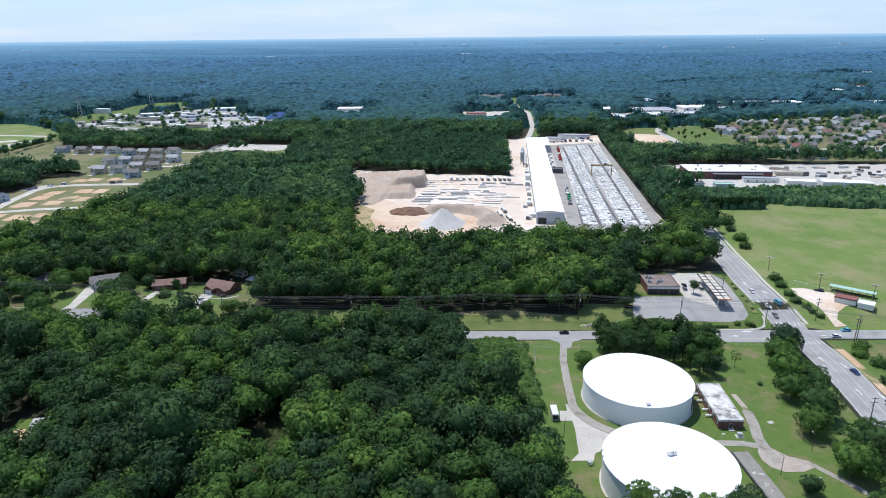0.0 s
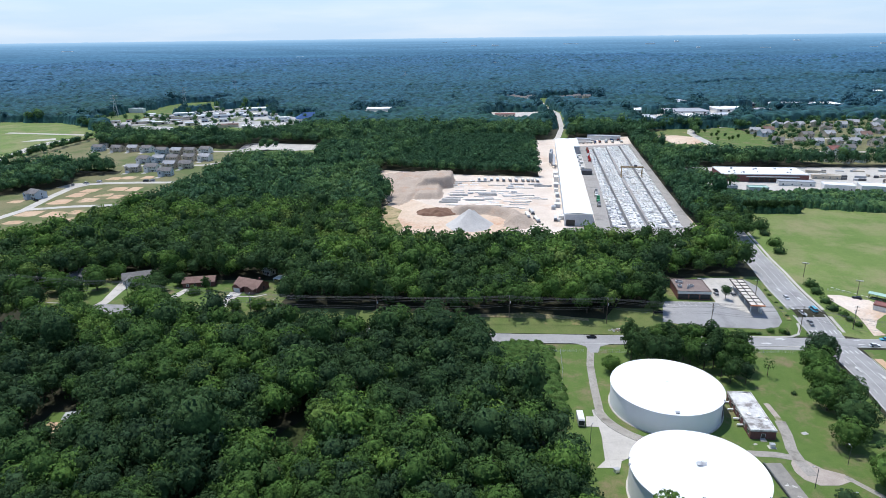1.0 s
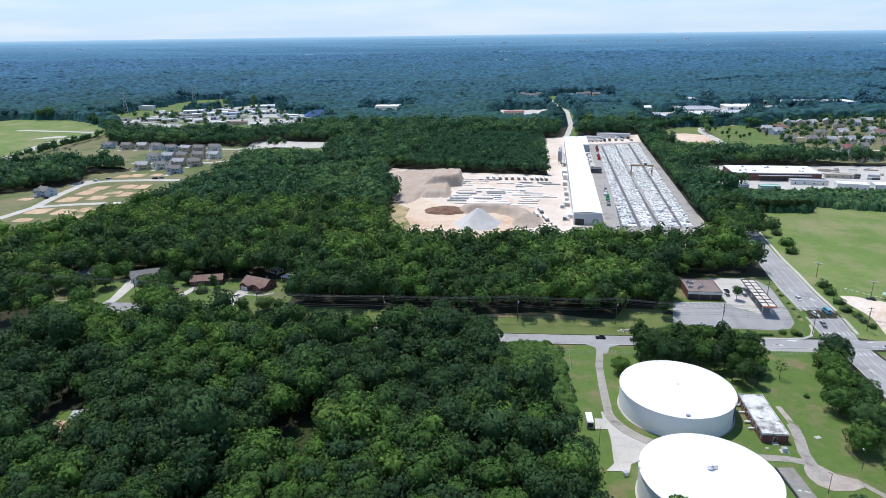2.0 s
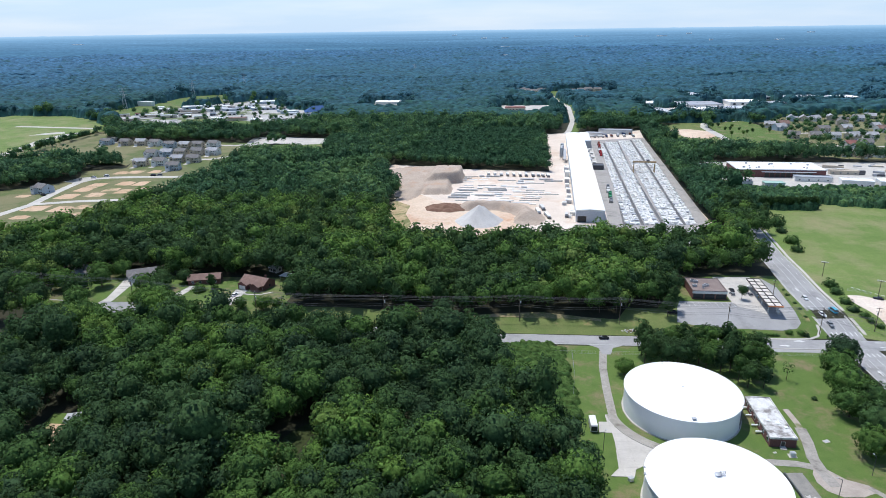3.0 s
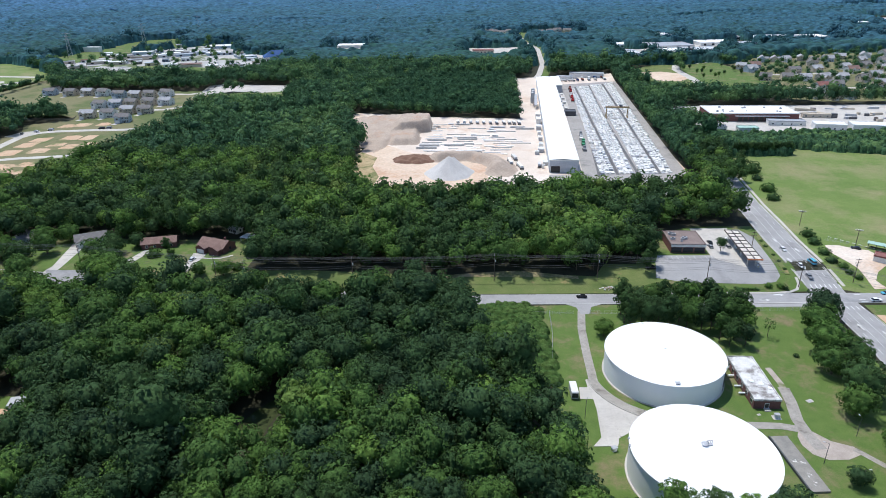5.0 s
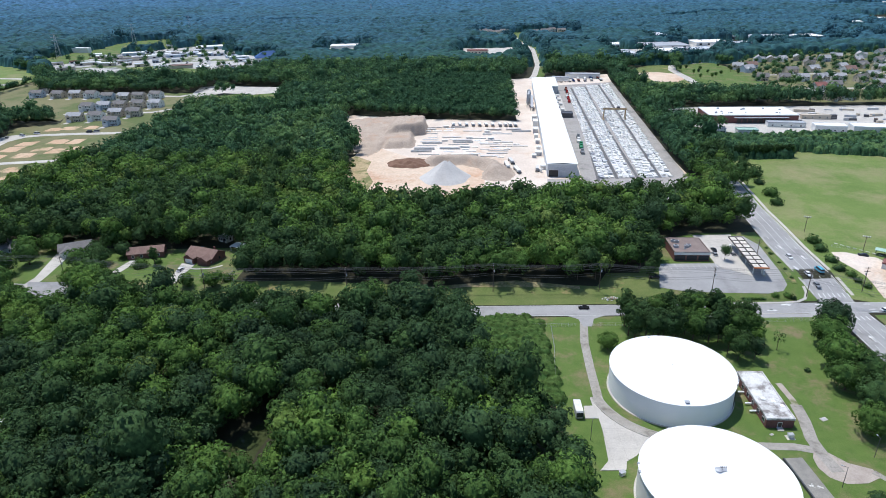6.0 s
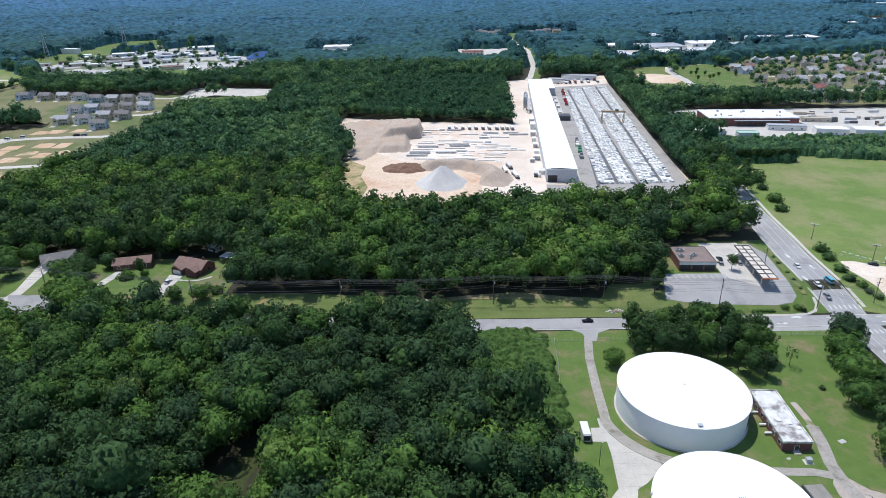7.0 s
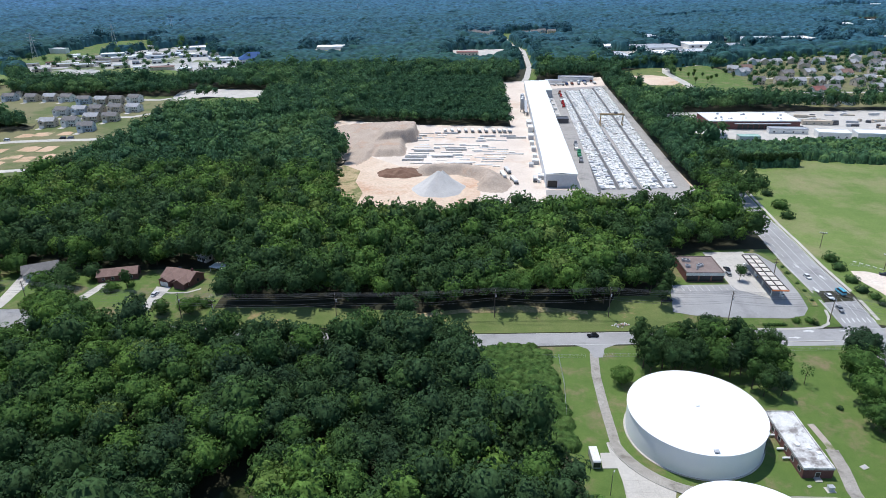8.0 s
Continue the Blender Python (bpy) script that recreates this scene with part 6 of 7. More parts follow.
def flood_pole(x, y, h, rz=0):
    t = thing("floodlight_pole", x, y, rz, "tall pole with a bar of floodlights by the field", "floodlight", "floodlights")
    part("post", rod(bmesh.new(), (0, 0, -0.2), (0, 0, h), 0.17, 0.11), M["wood"], t)
    part("crossarm", boxes((0, 0, h - 0.5, 3.4, 0.15, 0.15)), M["wood"], t)
    for k in range(4):
        part("lamp", boxes((-1.4 + k * 0.93, 0, h - 0.3, 0.6, 0.5, 0.5, 0, 0.08)), M["siding"], t)


for x, y in ((187, 350), (201.5, 323), (219.5, 306)):
    flood_pole(x, y, 8.4, -25)


def lamp_post(x, y, h, rz):
    t = thing("street_lamp", x, y, rz, "slim dark lamp post with a short arm", "street lamp", "street lamps")
    part("post", rod(bmesh.new(), (0, 0, 0), (0, 0, h), 0.1, 0.07), M["steel"], t)
    part("arm", rod(bmesh.new(), (0, 0, h), (1.3, 0, h + 0.15), 0.05), M["steel"], t)
    part("head", boxes((1.4, 0, h + 0.05, 0.7, 0.3, 0.16)), M["metal"], t)


for x, y, h, rz in ((42.6, 196, 7.5, 60), (108.6, 175, 7.5, 150), (125, 187, 7, 90), (114, 166, 6, 0)):
    lamp_post(x, y, h, rz)

# boundary fences
def fence(line, h=1.5, step=3.0, label="thin wire mesh fence on steel posts"):
    pts = fine(line, step)
    t = thing("wire_fence", 0, 0, 0, label, "fence", "wire fences", z=0)
    for x, y in pts:
        part("post", rod(bmesh.new(), (x, y, rise(y)), (x, y, rise(y) + h), 0.05, seg=6), M["metal"], t)
    for z in (0.15, h * 0.5, h - 0.05):
        part("rail", tube(bmesh.new(), [(*p, rise(p[1]) + z) for p in pts], 0.025), M["metal"], t)


fence([(40.8, 265), (39.5, 247), (37, 230)])
fence([(33, 264.5), (51, 264.5)])
fence([(58, 264.5), (70, 264.3)])
fence([(118, 266), (153, 266)])
fence([(190, 330), (199, 325)], 1.2)
fence([(-117, 306.5), (-106, 303), (-103, 311)], 1.1, 1.6, "low pale picket fence before the brick house")
strip("footpath_2", [(-127, 316), (-122, 314.4), (-115, 314.6), (-110, 318)], -0.6, 0.6, M["concrete"], 0.08, "curved pale garden path before the brick house", category="footpath")

# ---- sports buildings by the field ----
dg = thing("dugout", 214, 314.5, -38, "long open shelter with a pale green roof by the field", "shelter")
part("roof", boxes((0, 0, 2.7, 21, 4.2, 0.2)), M["green_roof"], dg)
for k in range(7):
    for v in (-1.8, 1.8):
        part("post", boxes((-9.9 + k * 3.3, v, 0, 0.16, 0.16, 2.7)), M["steel"], dg)
part("bench", boxes((0, 1.2, 0, 18, 0.5, 0.5)), M["wood"], dg)
sb = flat_block("storage_shed", 204.5, 304, -38, 9.5, 6, 2.9, M["siding"], M["red_roof"], "low pale shed with a rust-red roof by the field", "shed")
flat_block("storage_shed", 211.5, 298.5, -38, 7, 6, 2.6, M["siding"], M["white_roof"], "low pale shed with a white roof by the field", "shed")
sheet("sandy_lot", [(186.5, 323.5), (193, 323), (198.5, 319), (204, 316.5), (206, 309), (205, 304), (209.5, 301.5), (202, 299.5), (196, 295), (192, 289), (194, 283.5), (188, 283), (188.5, 292), (188.5, 298), (186.5, 305), (184.5, 315)], M["yard"], 0.05, "bare sandy parking lot by the field", category="parking")
for k in range(9):
    b = thing("field_bench", 194 + k * 1.9, 333 - k * 2.1, -48, "small white bench beside the field", "bench", "field benches")
    part("seat", boxes((0, 0, 0.42, 1.6, 0.4, 0.06)), M["siding"], b)
    for s in (-0.6, 0.6):
        part("leg", boxes((s, 0, 0, 0.08, 0.35, 0.42)), M["metal"], b)

# ---- depot ----
dp = flat_block("warehouse", 270, 614, -4, 76, 34, 7.0, M["brick"], M["white_roof"], "long brick warehouse with a white flat roof and loading bays", "warehouse", units=14,
                windows=(("w", 4, 1.0, 2.0, 1.6),))
for k in range(9):
    bay = part("loading_door", boxes((-12 + k * 4.6, -17.1, 0.1, 3.6, 0.2, 4.2)), M["door"], dp)
    part("frame", boxes((-12 + k * 4.6, -17.15, 4.3, 4.0, 0.3, 0.3)), M["siding"], bay)
part("canopy", boxes((6, -18.5, 5.0, 46, 3.0, 0.3)), M["metal"], dp)
for x, y, rz, w, d, h, wall, roof, lab in (
        (318, 566, -14, 24, 12, 5, "siding", "white_roof", "low pale shed with a white roof at the depot"), (352, 556, -13, 40, 14, 6, "siding", "white_roof", "long pale shed with a white roof at the depot"),
        (330, 610, -10, 24, 5, 3.5, "siding_tan", "siding_tan", "tan site office at the depot"), (290, 583, -10, 30, 8, 4, "siding", "metal", "low grey shed behind trees"),
        (247, 560, -5, 16, 8, 4, "siding", "green_roof", "small building with a pale green roof among trees"), (226, 566, -5, 10, 8, 4, "siding", "metal", "small grey-roofed building among trees")):
    flat_block("shed", x, y, rz, w, d, h, M[wall], M[roof], lab, "shed", windows=(("s", 4, 1.0, 1.2, 1.2),))
sheet("depot_parking", [(206, 626), (236, 622), (236, 655), (216, 660)], M["asphalt"], 0.09, "asphalt car park beside the warehouse", category="parking")
paints = ["car_white", "car_black", "car_grey", "car_blue", "car_red"]
for k in range(14):
    car(212 + (k % 5) * 4.6, 628 + (k // 5) * 11, 80, M[paints[k % 5]], "car parked beside the brick warehouse", "depot cars")
for k in range(46):
    t = thing("crate", rnd.uniform(310, 440), rnd.uniform(585, 650), rnd.uniform(-20, 10), "large crate and frame on the depot ground", "crate", "depot crates")
    w, d, h = rnd.uniform(2, 11), rnd.uniform(1.5, 3), rnd.uniform(0.8, 2.6)
    part("body", boxes((0, 0, 0, w, d, h, 0, 0.08)), M[rnd.choice(("metal", "siding_tan", "precast", "wood", "steel", "siding_tan"))], t)

# ---- new houses, estate, shops, sheds ----
walls = ["siding_tan", "siding", "siding_blue", "siding_tan"]
for k, (x, y) in enumerate(((-356, 650), (-337, 653), (-312, 630), (-325, 668), (-308, 669), (-369, 700), (-354, 704), (-339, 707), (-322, 711), (-304, 712), (-468, 780), (-441, 775), (-421, 775), (-401, 771), (-376, 757), (-356, 754), (-341, 756), (-324, 762))):
    gable_house(x, y, (4, -3, 8, 0)[k % 4] - (8 if y > 690 else 0), 13, 10, 5.6, 2.6, M[walls[k % 4]], M["shingle" if k % 3 else "shingle_pale"], "new two-storey pale house with grey shingle roof", "new houses")
    sheet("driveway_6", [(x - 5.5, y - 8), (x - 1, y - 8), (x - 0.5, y - 15), (x - 6, y - 15)], M["concrete"], 0.11, "pale concrete driveway of a new house", category="driveway")
gable_house(-383, 534, -24, 13, 11, 5.4, 2.8, M["siding_blue"], M["shingle"], "grey two-storey house beside the new street", "new houses")
for x, y, rz, c in ((-372, 590, 70, "car_white"), (-363, 597, 80, "car_white"), (-380, 582, 20, "car_grey"), (-318, 600, 92, "car_black"), (-312, 601, 95, "car_grey"), (-376, 522, 60, "car_black")):
    car(x, y, rz, M[c], "car parked on the new street", "street cars", van=True)
erng = random.Random(11)
HOMES = [(384, 905), (403, 909), (438, 966), (455, 965), (470, 964), (497, 975), (465, 872), (527, 960), (557, 984), (386, 880), (376, 815), (400, 813), (433, 864), (419, 808), (440, 806), (462, 810), (408, 750), (428, 758), (504, 860), (543, 900), (508, 821), (550, 872), (615, 954), (557, 842), (582, 858), (378, 700), (390, 692), (408, 696), (476, 726), (470, 700), (525, 767), (597, 994), (591, 940), (642, 1018), (658, 985), (677, 1002)]
for x in range(480, 740, 27):
    for y in range(700, 1000, 31):
        px, py = x + erng.uniform(-6, 6), y + erng.uniform(-8, 8)
        if inside(ESTATE, px, py) and all(math.hypot(px - q[0], py - q[1]) > 21 for q in HOMES) and erng.random() < 0.8:
            HOMES.append((px, py))
for k, (px, py) in enumerate(HOMES):
    roof = "red_roof" if k in (16, 27) else erng.choice(("shingle_pale", "shingle_pale", "shingle", "shingle_pale", "shingle", "shingle_brown"))
    gable_house(px, py, erng.choice((0, 20, -25, 12, -12, 70)), erng.uniform(12, 16), 10.5, 5.0, erng.uniform(3.0, 4.0), M[erng.choice(walls)], M[roof], "two-storey estate house with a shingle roof among trees", "estate houses")
ESTATE_ROADS = ([(372, 760), (470, 752), (600, 800)], [(390, 850), (560, 860), (720, 900)])
for line in ESTATE_ROADS:
    strip("road_10", line, -3.5, 3.5, M["concrete"], 0.07, "pale estate street", category="road")
for k, (x, y, rz) in enumerate(((88, 1420, 10), (104, 1402, -8), (122, 1428, 4), (166, 1390, 15), (182, 1402, -10), (205, 1420, 5), (222, 1440, 20), (240, 1425, 0), (80, 1440, 0))):
    gable_house(x, y, rz, 16, 11, 5.6, 3.2, M[walls[k % 4]], M["shingle"], "distant pale two-storey house among trees", "distant houses")
srng = random.Random(21)
KNOWN_SHOPS = [(-507, 1356, 44, 14), (-491, 1275, 46, 18), (-430, 1154, 30, 18), (-441, 1128, 34, 10), (-470, 1138, 30, 14), (-484, 1112, 44, 12), (-526, 1158, 34, 16), (-494, 1090, 40, 10), (-537, 1108, 30, 12), (-562, 1124, 20, 12), (-586, 1152, 18, 14), (-546, 1046, 36, 10), (-513, 1034, 26, 10), (-601, 1050, 26, 8), (-422, 1240, 48, 24), (-397, 1135, 24, 16), (-377, 1140, 20, 14), (-328, 1090, 30, 14), (-249, 1041, 18, 14), (-307, 974, 16, 10)]
while len(KNOWN_SHOPS) < 38:
    x, y = srng.uniform(-640, -260), srng.uniform(980, 1320)
    if inside(SHOPS, x, y) and all(math.hypot(x - q[0], y - q[1]) > 20 for q in KNOWN_SHOPS):
        KNOWN_SHOPS.append((x, y, srng.uniform(9, 22), srng.uniform(7, 13)))
for k, (x, y, w, d) in enumerate(KNOWN_SHOPS):
    flat_block("shop", x, y, srng.uniform(8, 30), w, d, srng.uniform(3.4, 5.0), M[srng.choice(("siding", "siding_tan", "siding_tan", "siding_blue"))], M[srng.choice(("white_roof", "pale_sheet", "metal", "shingle_pale", "white_roof", "shingle"))],
               "low flat-roofed roadside shop with pale roof", "shop", "roadside shops", windows=(("s", 2, 0.6, 4.0, 2.2),))
flat_block("shop", -578, 1068, 20, 14, 8, 3.6, M["siding"], M["red_roof"], "low roadside shop with a red roof", "shop", "roadside shops", windows=(("s", 2, 0.6, 4.0, 2.2),))
flat_block("shop", -386, 1000, 15, 32, 14, 4.0, M["siding_tan"], M["shingle_brown"], "long low tan building behind trees", "shop", "roadside shops")
for i in range(60):
    x, y = srng.uniform(-620, -380), srng.uniform(1010, 1240)
    if inside(SHOPS, x, y):
        car(x, y, srng.uniform(0, 180), M[srng.choice(paints)], "car parked among the roadside shops", "shop cars")
br = thing("blue_roof_hall", -272, 1062, 20, "hall with a tall blue pyramid roof", "hall")
part("wall", boxes((0, 0, 0, 42, 26, 6)), M["siding"], br)
bm = bmesh.new()
v = [bm.verts.new(p) for p in ((-22, -14, 6.05), (22, -14, 6.05), (22, 14, 6.05), (-22, 14, 6.05), (-8, 0, 15), (8, 0, 15))]
for f in ((0, 1, 5, 4), (1, 2, 5), (2, 3, 4, 5), (3, 0, 4), (3, 2, 1, 0)):
    bm.faces.new([v[i] for i in f])
part("roof", bm, M["blue_roof"], br, "blue metal pyramid roof")
for k in range(6):
    part("window", boxes((-16 + k * 6.4, -13.05, 1, 2.4, 0.15, 2.4)), M["glass"], br)
flat_block("shed", -176, 1222, 3, 52, 30, 4.5, M["siding"], M["white_roof"], "long white-roofed shed alone in the woods", "shed")

fs = flat_block("roadside_store", 52, 1112, 0, 34, 16, 5, M["siding_tan"], M["red_roof"], "roadside store with a rust-red roof", "store", windows=(("s", 6, 0.9, 2, 2),))
flat_block("shed", 170, 855, -12, 42, 12, 5, M["siding"], M["metal"], "grey workshop at the far end of the stone yard", "shed")
flat_block("shed", 140, 838, -12, 20, 10, 4, M["siding"], M["metal"], "grey workshop at the far end of the stone yard", "shed")
FACTORIES = [(282, 1170, 4, 32, 40), (274, 1056, 6, 28, 52), (359, 1150, 4, 78, 54), (346, 1076, 8, 66, 34), (398, 1310, 4, 36, 60), (448, 1182, 4, 56, 44), (393, 1082, 24, 62, 26), (478, 1150, 24, 70, 26), (516, 1262, 4, 18, 30), (580, 1250, 3, 78, 44), (652, 1246, 3, 42, 44), (754, 1318, 3, 38, 30), (814, 1330, 3, 40, 30), (806, 1230, 6, 86, 40)]
for k, (x, y, rz, w, d) in enumerate(FACTORIES):
    flat_block("factory_shed", x, y, rz, w, d, 5.5, M["siding"], M[("white_roof", "pale_sheet", "metal", "white_roof", "pale_sheet")[k % 5]], "wide pale-roofed industrial shed", "factory", "industrial sheds", windows=(("s", 4, 1.0, 4.0, 3.0),), units=3)
FAR_SHEDS = [(-760, 1180, 50, 12), (-640, 1210, 30, 10), (1060, 1780, 190, 40), (860, 1480, 60, 30), (960, 1560, 70, 30), (-420, 1800, 60, 18), (40, 1820, 50, 18)]
FAR_SHEDS += [(x, y, w, d) for x, y, rz, w, d in FACTORIES]
for k, (x, y, w, d) in enumerate(FAR_SHEDS[:7]):
    flat_block("remote_shed", x, y, (5, -8, 0)[k % 3], w, d, 8, M["siding"], M["white_roof"], "remote pale-roofed shed above the woods", "shed", "remote sheds")
hrng = random.Random(31)
for k in range(34):
    a, r = radians(hrng.uniform(-34, 34)), hrng.choice((2050, 2300, 2700, 3100, 3400, 3700)) + hrng.uniform(-60, 60)
    x, y = r * math.sin(a), r * math.cos(a)
    w = hrng.uniform(14, 50)
    t = thing("remote_building", x, y, hrng.uniform(-20, 20), "tiny pale building on the remote wooded hills", "building", "remote buildings", z=far_rise(r) + 8)
    part("wall", boxes((0, 0, 0, w, 14, 7)), M["siding"], t)
    part("roof", boxes((0, 0, 7.01, w + 1, 15, 0.6)), M["white_roof"], t)
    if r < 2600:
        FAR_SHEDS.append((x, y, w, 2))


def pylon(x, y, h):
    t = thing("pylon", x, y, 20, "lattice steel power pylon", "pylon", "pylons")
    bm = bmesh.new()
    for s in (-1, 1):
        for v in (-1, 1):
            rod(bm, (s * 3.5, v * 3.5, 0), (s * 0.7, v * 0.7, h), 0.22, seg=4)
    for k in range(6):
        a, b = k / 6, (k + 1) / 6
        wa, wb = 3.5 - 2.8 * a, 3.5 - 2.8 * b
        for s in (-1, 1):
            rod(bm, (-wa, s * wa, h * a), (wb, s * wb, h * b), 0.12, seg=4)
            rod(bm, (s * wa, -wa, h * a), (s * wb, wb, h * b), 0.12, seg=4)
    part("tower", bm, M["metal"], t)
    for z in (0.7, 0.83, 0.96):
        part("arm", boxes((0, 0, h * z, 12, 0.4, 0.4)), M["metal"], t)


for x, y in ((-648, 1150), (-600, 1330), (-560, 1520), (-200, 1900)):
    pylon(x, y, 38)

# ---- trees ----


def sphere_net(level):
    """Directions and triangles of an even net round a ball."""
    bm = bmesh.new()
    bmesh.ops.create_icosphere(bm, subdivisions=level, radius=1.0)
    v = np.array([p.co[:] for p in bm.verts])
    f = np.array([[q.index for q in t.verts] for t in bm.faces])
    bm.free()
    return v / np.linalg.norm(v, axis=1)[:, None], f


NETS = {level: sphere_net(level) for level in (1, 2, 3)}


def spread_out(n, r, bottom, jitter):
    """About n directions, evenly strewn over a ball above the height bottom."""
    k = np.arange(n)
    z = 1 - (1 - bottom) * (k + 0.5) / n
    a = k * 2.39996 + r.uniform(0, 6.28)
    q = np.sqrt(np.maximum(0, 1 - z * z))
    d = np.stack([q * np.cos(a), q * np.sin(a), z], 1) + r.normal(size=(n, 3)) * jitter
    return d / np.linalg.norm(d, axis=1)[:, None]


def crown(seed, pine, lumps, leaves, leaf, rad=4.2, low=4.5, high=15.5, level=2, core=0.86):
    """Vertices, triangles and normals of a crown: rounded clumps on uneven boughs round a leafy heart, thickly set with leaf sprays."""
    r = np.random.default_rng(seed)
    size = rad * math.sqrt(3.0 / lumps)
    semi = rad * (1.35 if pine else 0.82)
    mid = high - semi - size * 0.5
    drop = max(0.3 * rad, mid - low)
    sq = r.uniform(0.88, 1.12)
    boughs = spread_out(10, r, -0.4, 0.18)
    bw, bh = r.uniform(0.50, 0.85, 10), r.uniform(0.05, 0.42, 10) * (1.15 if pine else 1.0)

    def body(d):
        a = np.arccos(np.clip(d @ boughs.T, -1, 1)) / bw
        k = 0.60 + (bh * np.sqrt(np.maximum(0, 1 - a * a))).max(1)
        slim = 1 - (0.45 if pine else 0.0) * np.clip(d[:, 2], 0, 1)
        return np.stack([d[:, 0] * rad * sq * slim, d[:, 1] * rad / sq * slim, d[:, 2] * np.where(d[:, 2] > 0, semi, drop)], 1) * k[:, None]

    V, F, N, n = [], [], [], 0
    if core:
        v, f = NETS[level]
        if level < 3:
            f = f[v[f][:, :, 2].max(1) > -0.3]
        V.append(body(v) * core), F.append(f), N.append(v)
        n = len(v)
    way = spread_out(lumps, r, -0.92 if level == 3 else -0.72, 0.10)
    centre = body(way)
    wide = size * r.uniform(0.7, 1.25, lumps)
    at = np.arange(leaves) % lumps
    d = r.normal(size=(leaves, 3)) + way[at] * 0.9
    d[:, 2] += 0.45
    d /= np.linalg.norm(d, axis=1)[:, None]
    p = centre[at] + d * (wide[at] * r.uniform(0.82, 1.08, leaves))[:, None] * (1, 1, 0.85)
    nrm = d + r.normal(size=(leaves, 3)) * 0.45
    nrm /= np.linalg.norm(nrm, axis=1)[:, None]
    t1 = np.cross(nrm, r.normal(size=(leaves, 3)))
    t1 /= np.linalg.norm(t1, axis=1)[:, None]
    t2 = np.cross(nrm, t1)
    s = leaf * r.uniform(0.55, 1.45, (leaves, 1))
    V.append(np.stack([p - t1 * s - t2 * s * 0.7, p + t1 * s - t2 * s * 0.7, p + t2 * s * 1.1 + nrm * s * 0.15], 1).reshape(-1, 3))
    F.append(np.arange(leaves * 3).reshape(-1, 3) + n)
    N.append(np.repeat(d * 0.8 + way[at] * 0.2 + nrm * 0.4, 3, 0))
    V, N = np.concatenate(V), np.concatenate(N)
    V[:, 2] += mid
    return V, np.concatenate(F), N / np.linalg.norm(N, axis=1)[:, None]


def trunk(seed, h, r0, limbs, spread):
    r = random.Random(seed)
    bm = bmesh.new()
    rod(bm, (0, 0, -0.3), (r.uniform(-0.3, 0.3), r.uniform(-0.3, 0.3), h * 0.55), r0, r0 * 0.65, 8)
    rod(bm, (0, 0, h * 0.5), (r.uniform(-0.4, 0.4), r.uniform(-0.4, 0.4), h * 0.9), r0 * 0.6, r0 * 0.15, 6)
    for k in range(limbs):
        a = k * 2.4 + r.uniform(-0.4, 0.4)
        z = h * r.uniform(0.35, 0.7)
        rod(bm, (0, 0, z), (spread * math.cos(a), spread * math.sin(a), z + h * r.uniform(0.08, 0.22)), r0 * 0.35, r0 * 0.08, 5)
    return finish("trunk", bm, M["bark"])


def mesh_of(name, va, mat):
    v, f, nm = va
    me = bpy.data.meshes.new(name)
    me.from_pydata(v.tolist(), [], f.tolist())
    me.update()
    me.polygons.foreach_set("use_smooth", np.ones(len(f), bool))
    me.normals_split_custom_set_from_vertices(nm)
    me.materials.append(mat)
    return me


NEAR = []
for k in range(9):
    hi = 13.6 + (k % 3) * 1.6
    ra = 4.0 + (k * 7 % 5) * 0.35
    NEAR.append((trunk(k, hi, 0.28, 7, ra * 0.55), mesh_of("crown", crown(100 + k, False, 40 + (k % 4) * 8, 2800, 0.205, ra, 2.0, hi, 3, 0.78), M["leaf"])))
NEARP = []
for k in range(4):
    NEARP.append((trunk(40 + k, 17, 0.26, 8, 1.8), mesh_of("crown", crown(150 + k, True, 34, 2200, 0.23, 3.9, 0.6, 17.0, 3, 0.8), M["needle"])))
MID = [crown(200 + k, False, 34 + (k % 4) * 6, 600, 0.34, 4.1 + (k % 3) * 0.5, 2.0, 13.4 + (k % 3) * 1.6) for k in range(9)]
MIDP = [crown(230 + k, True, 26, 380, 0.42, 4.0, 1.5, 16.5) for k in range(4)]
BELT = [crown(245 + k, False, 24, 190, 0.52, 4.1 + (k % 3) * 0.5, 1.2, 13.0 + (k % 3) * 1.5) for k in range(9)]
BELTP = [crown(285 + k, True, 20, 170, 0.52, 4.0, 1.2, 16.0) for k in range(4)]
HILLS = [crown(260 + k, False, 16, 92, 0.70, 4.5 + (k % 3) * 0.6, 1.5, 13.0 + (k % 3) * 1.5, 2, 0.84) for k in range(9)]
HILLP = [crown(275 + k, True, 14, 80, 0.66, 4.2, 1.5, 15.5, 2, 0.84) for k in range(4)]

trng = random.Random(77)


def scatter(x0, x1, y0, y1, step, keep):
    """Uneven rows of places with about one to each step."""
    out = []
    y, odd = y0, 0
    while y < y1:
        x = x0 + (step / 2 if odd else 0)
        while x < x1:
            px, py = x + trng.uniform(-0.36, 0.36) * step, y + trng.uniform(-0.36, 0.36) * step
            if keep(px, py):
                out.append((px, py))
            x += step
        y += step * 0.87
        odd = 1 - odd
    return out


def seen_side(x, y):
    return abs(x) < y * 0.80 + 30


def piney(x, y):
    return noise.noise((x / 60, y / 60, 7.7)) > (0.12 if y < 285 else -0.12)


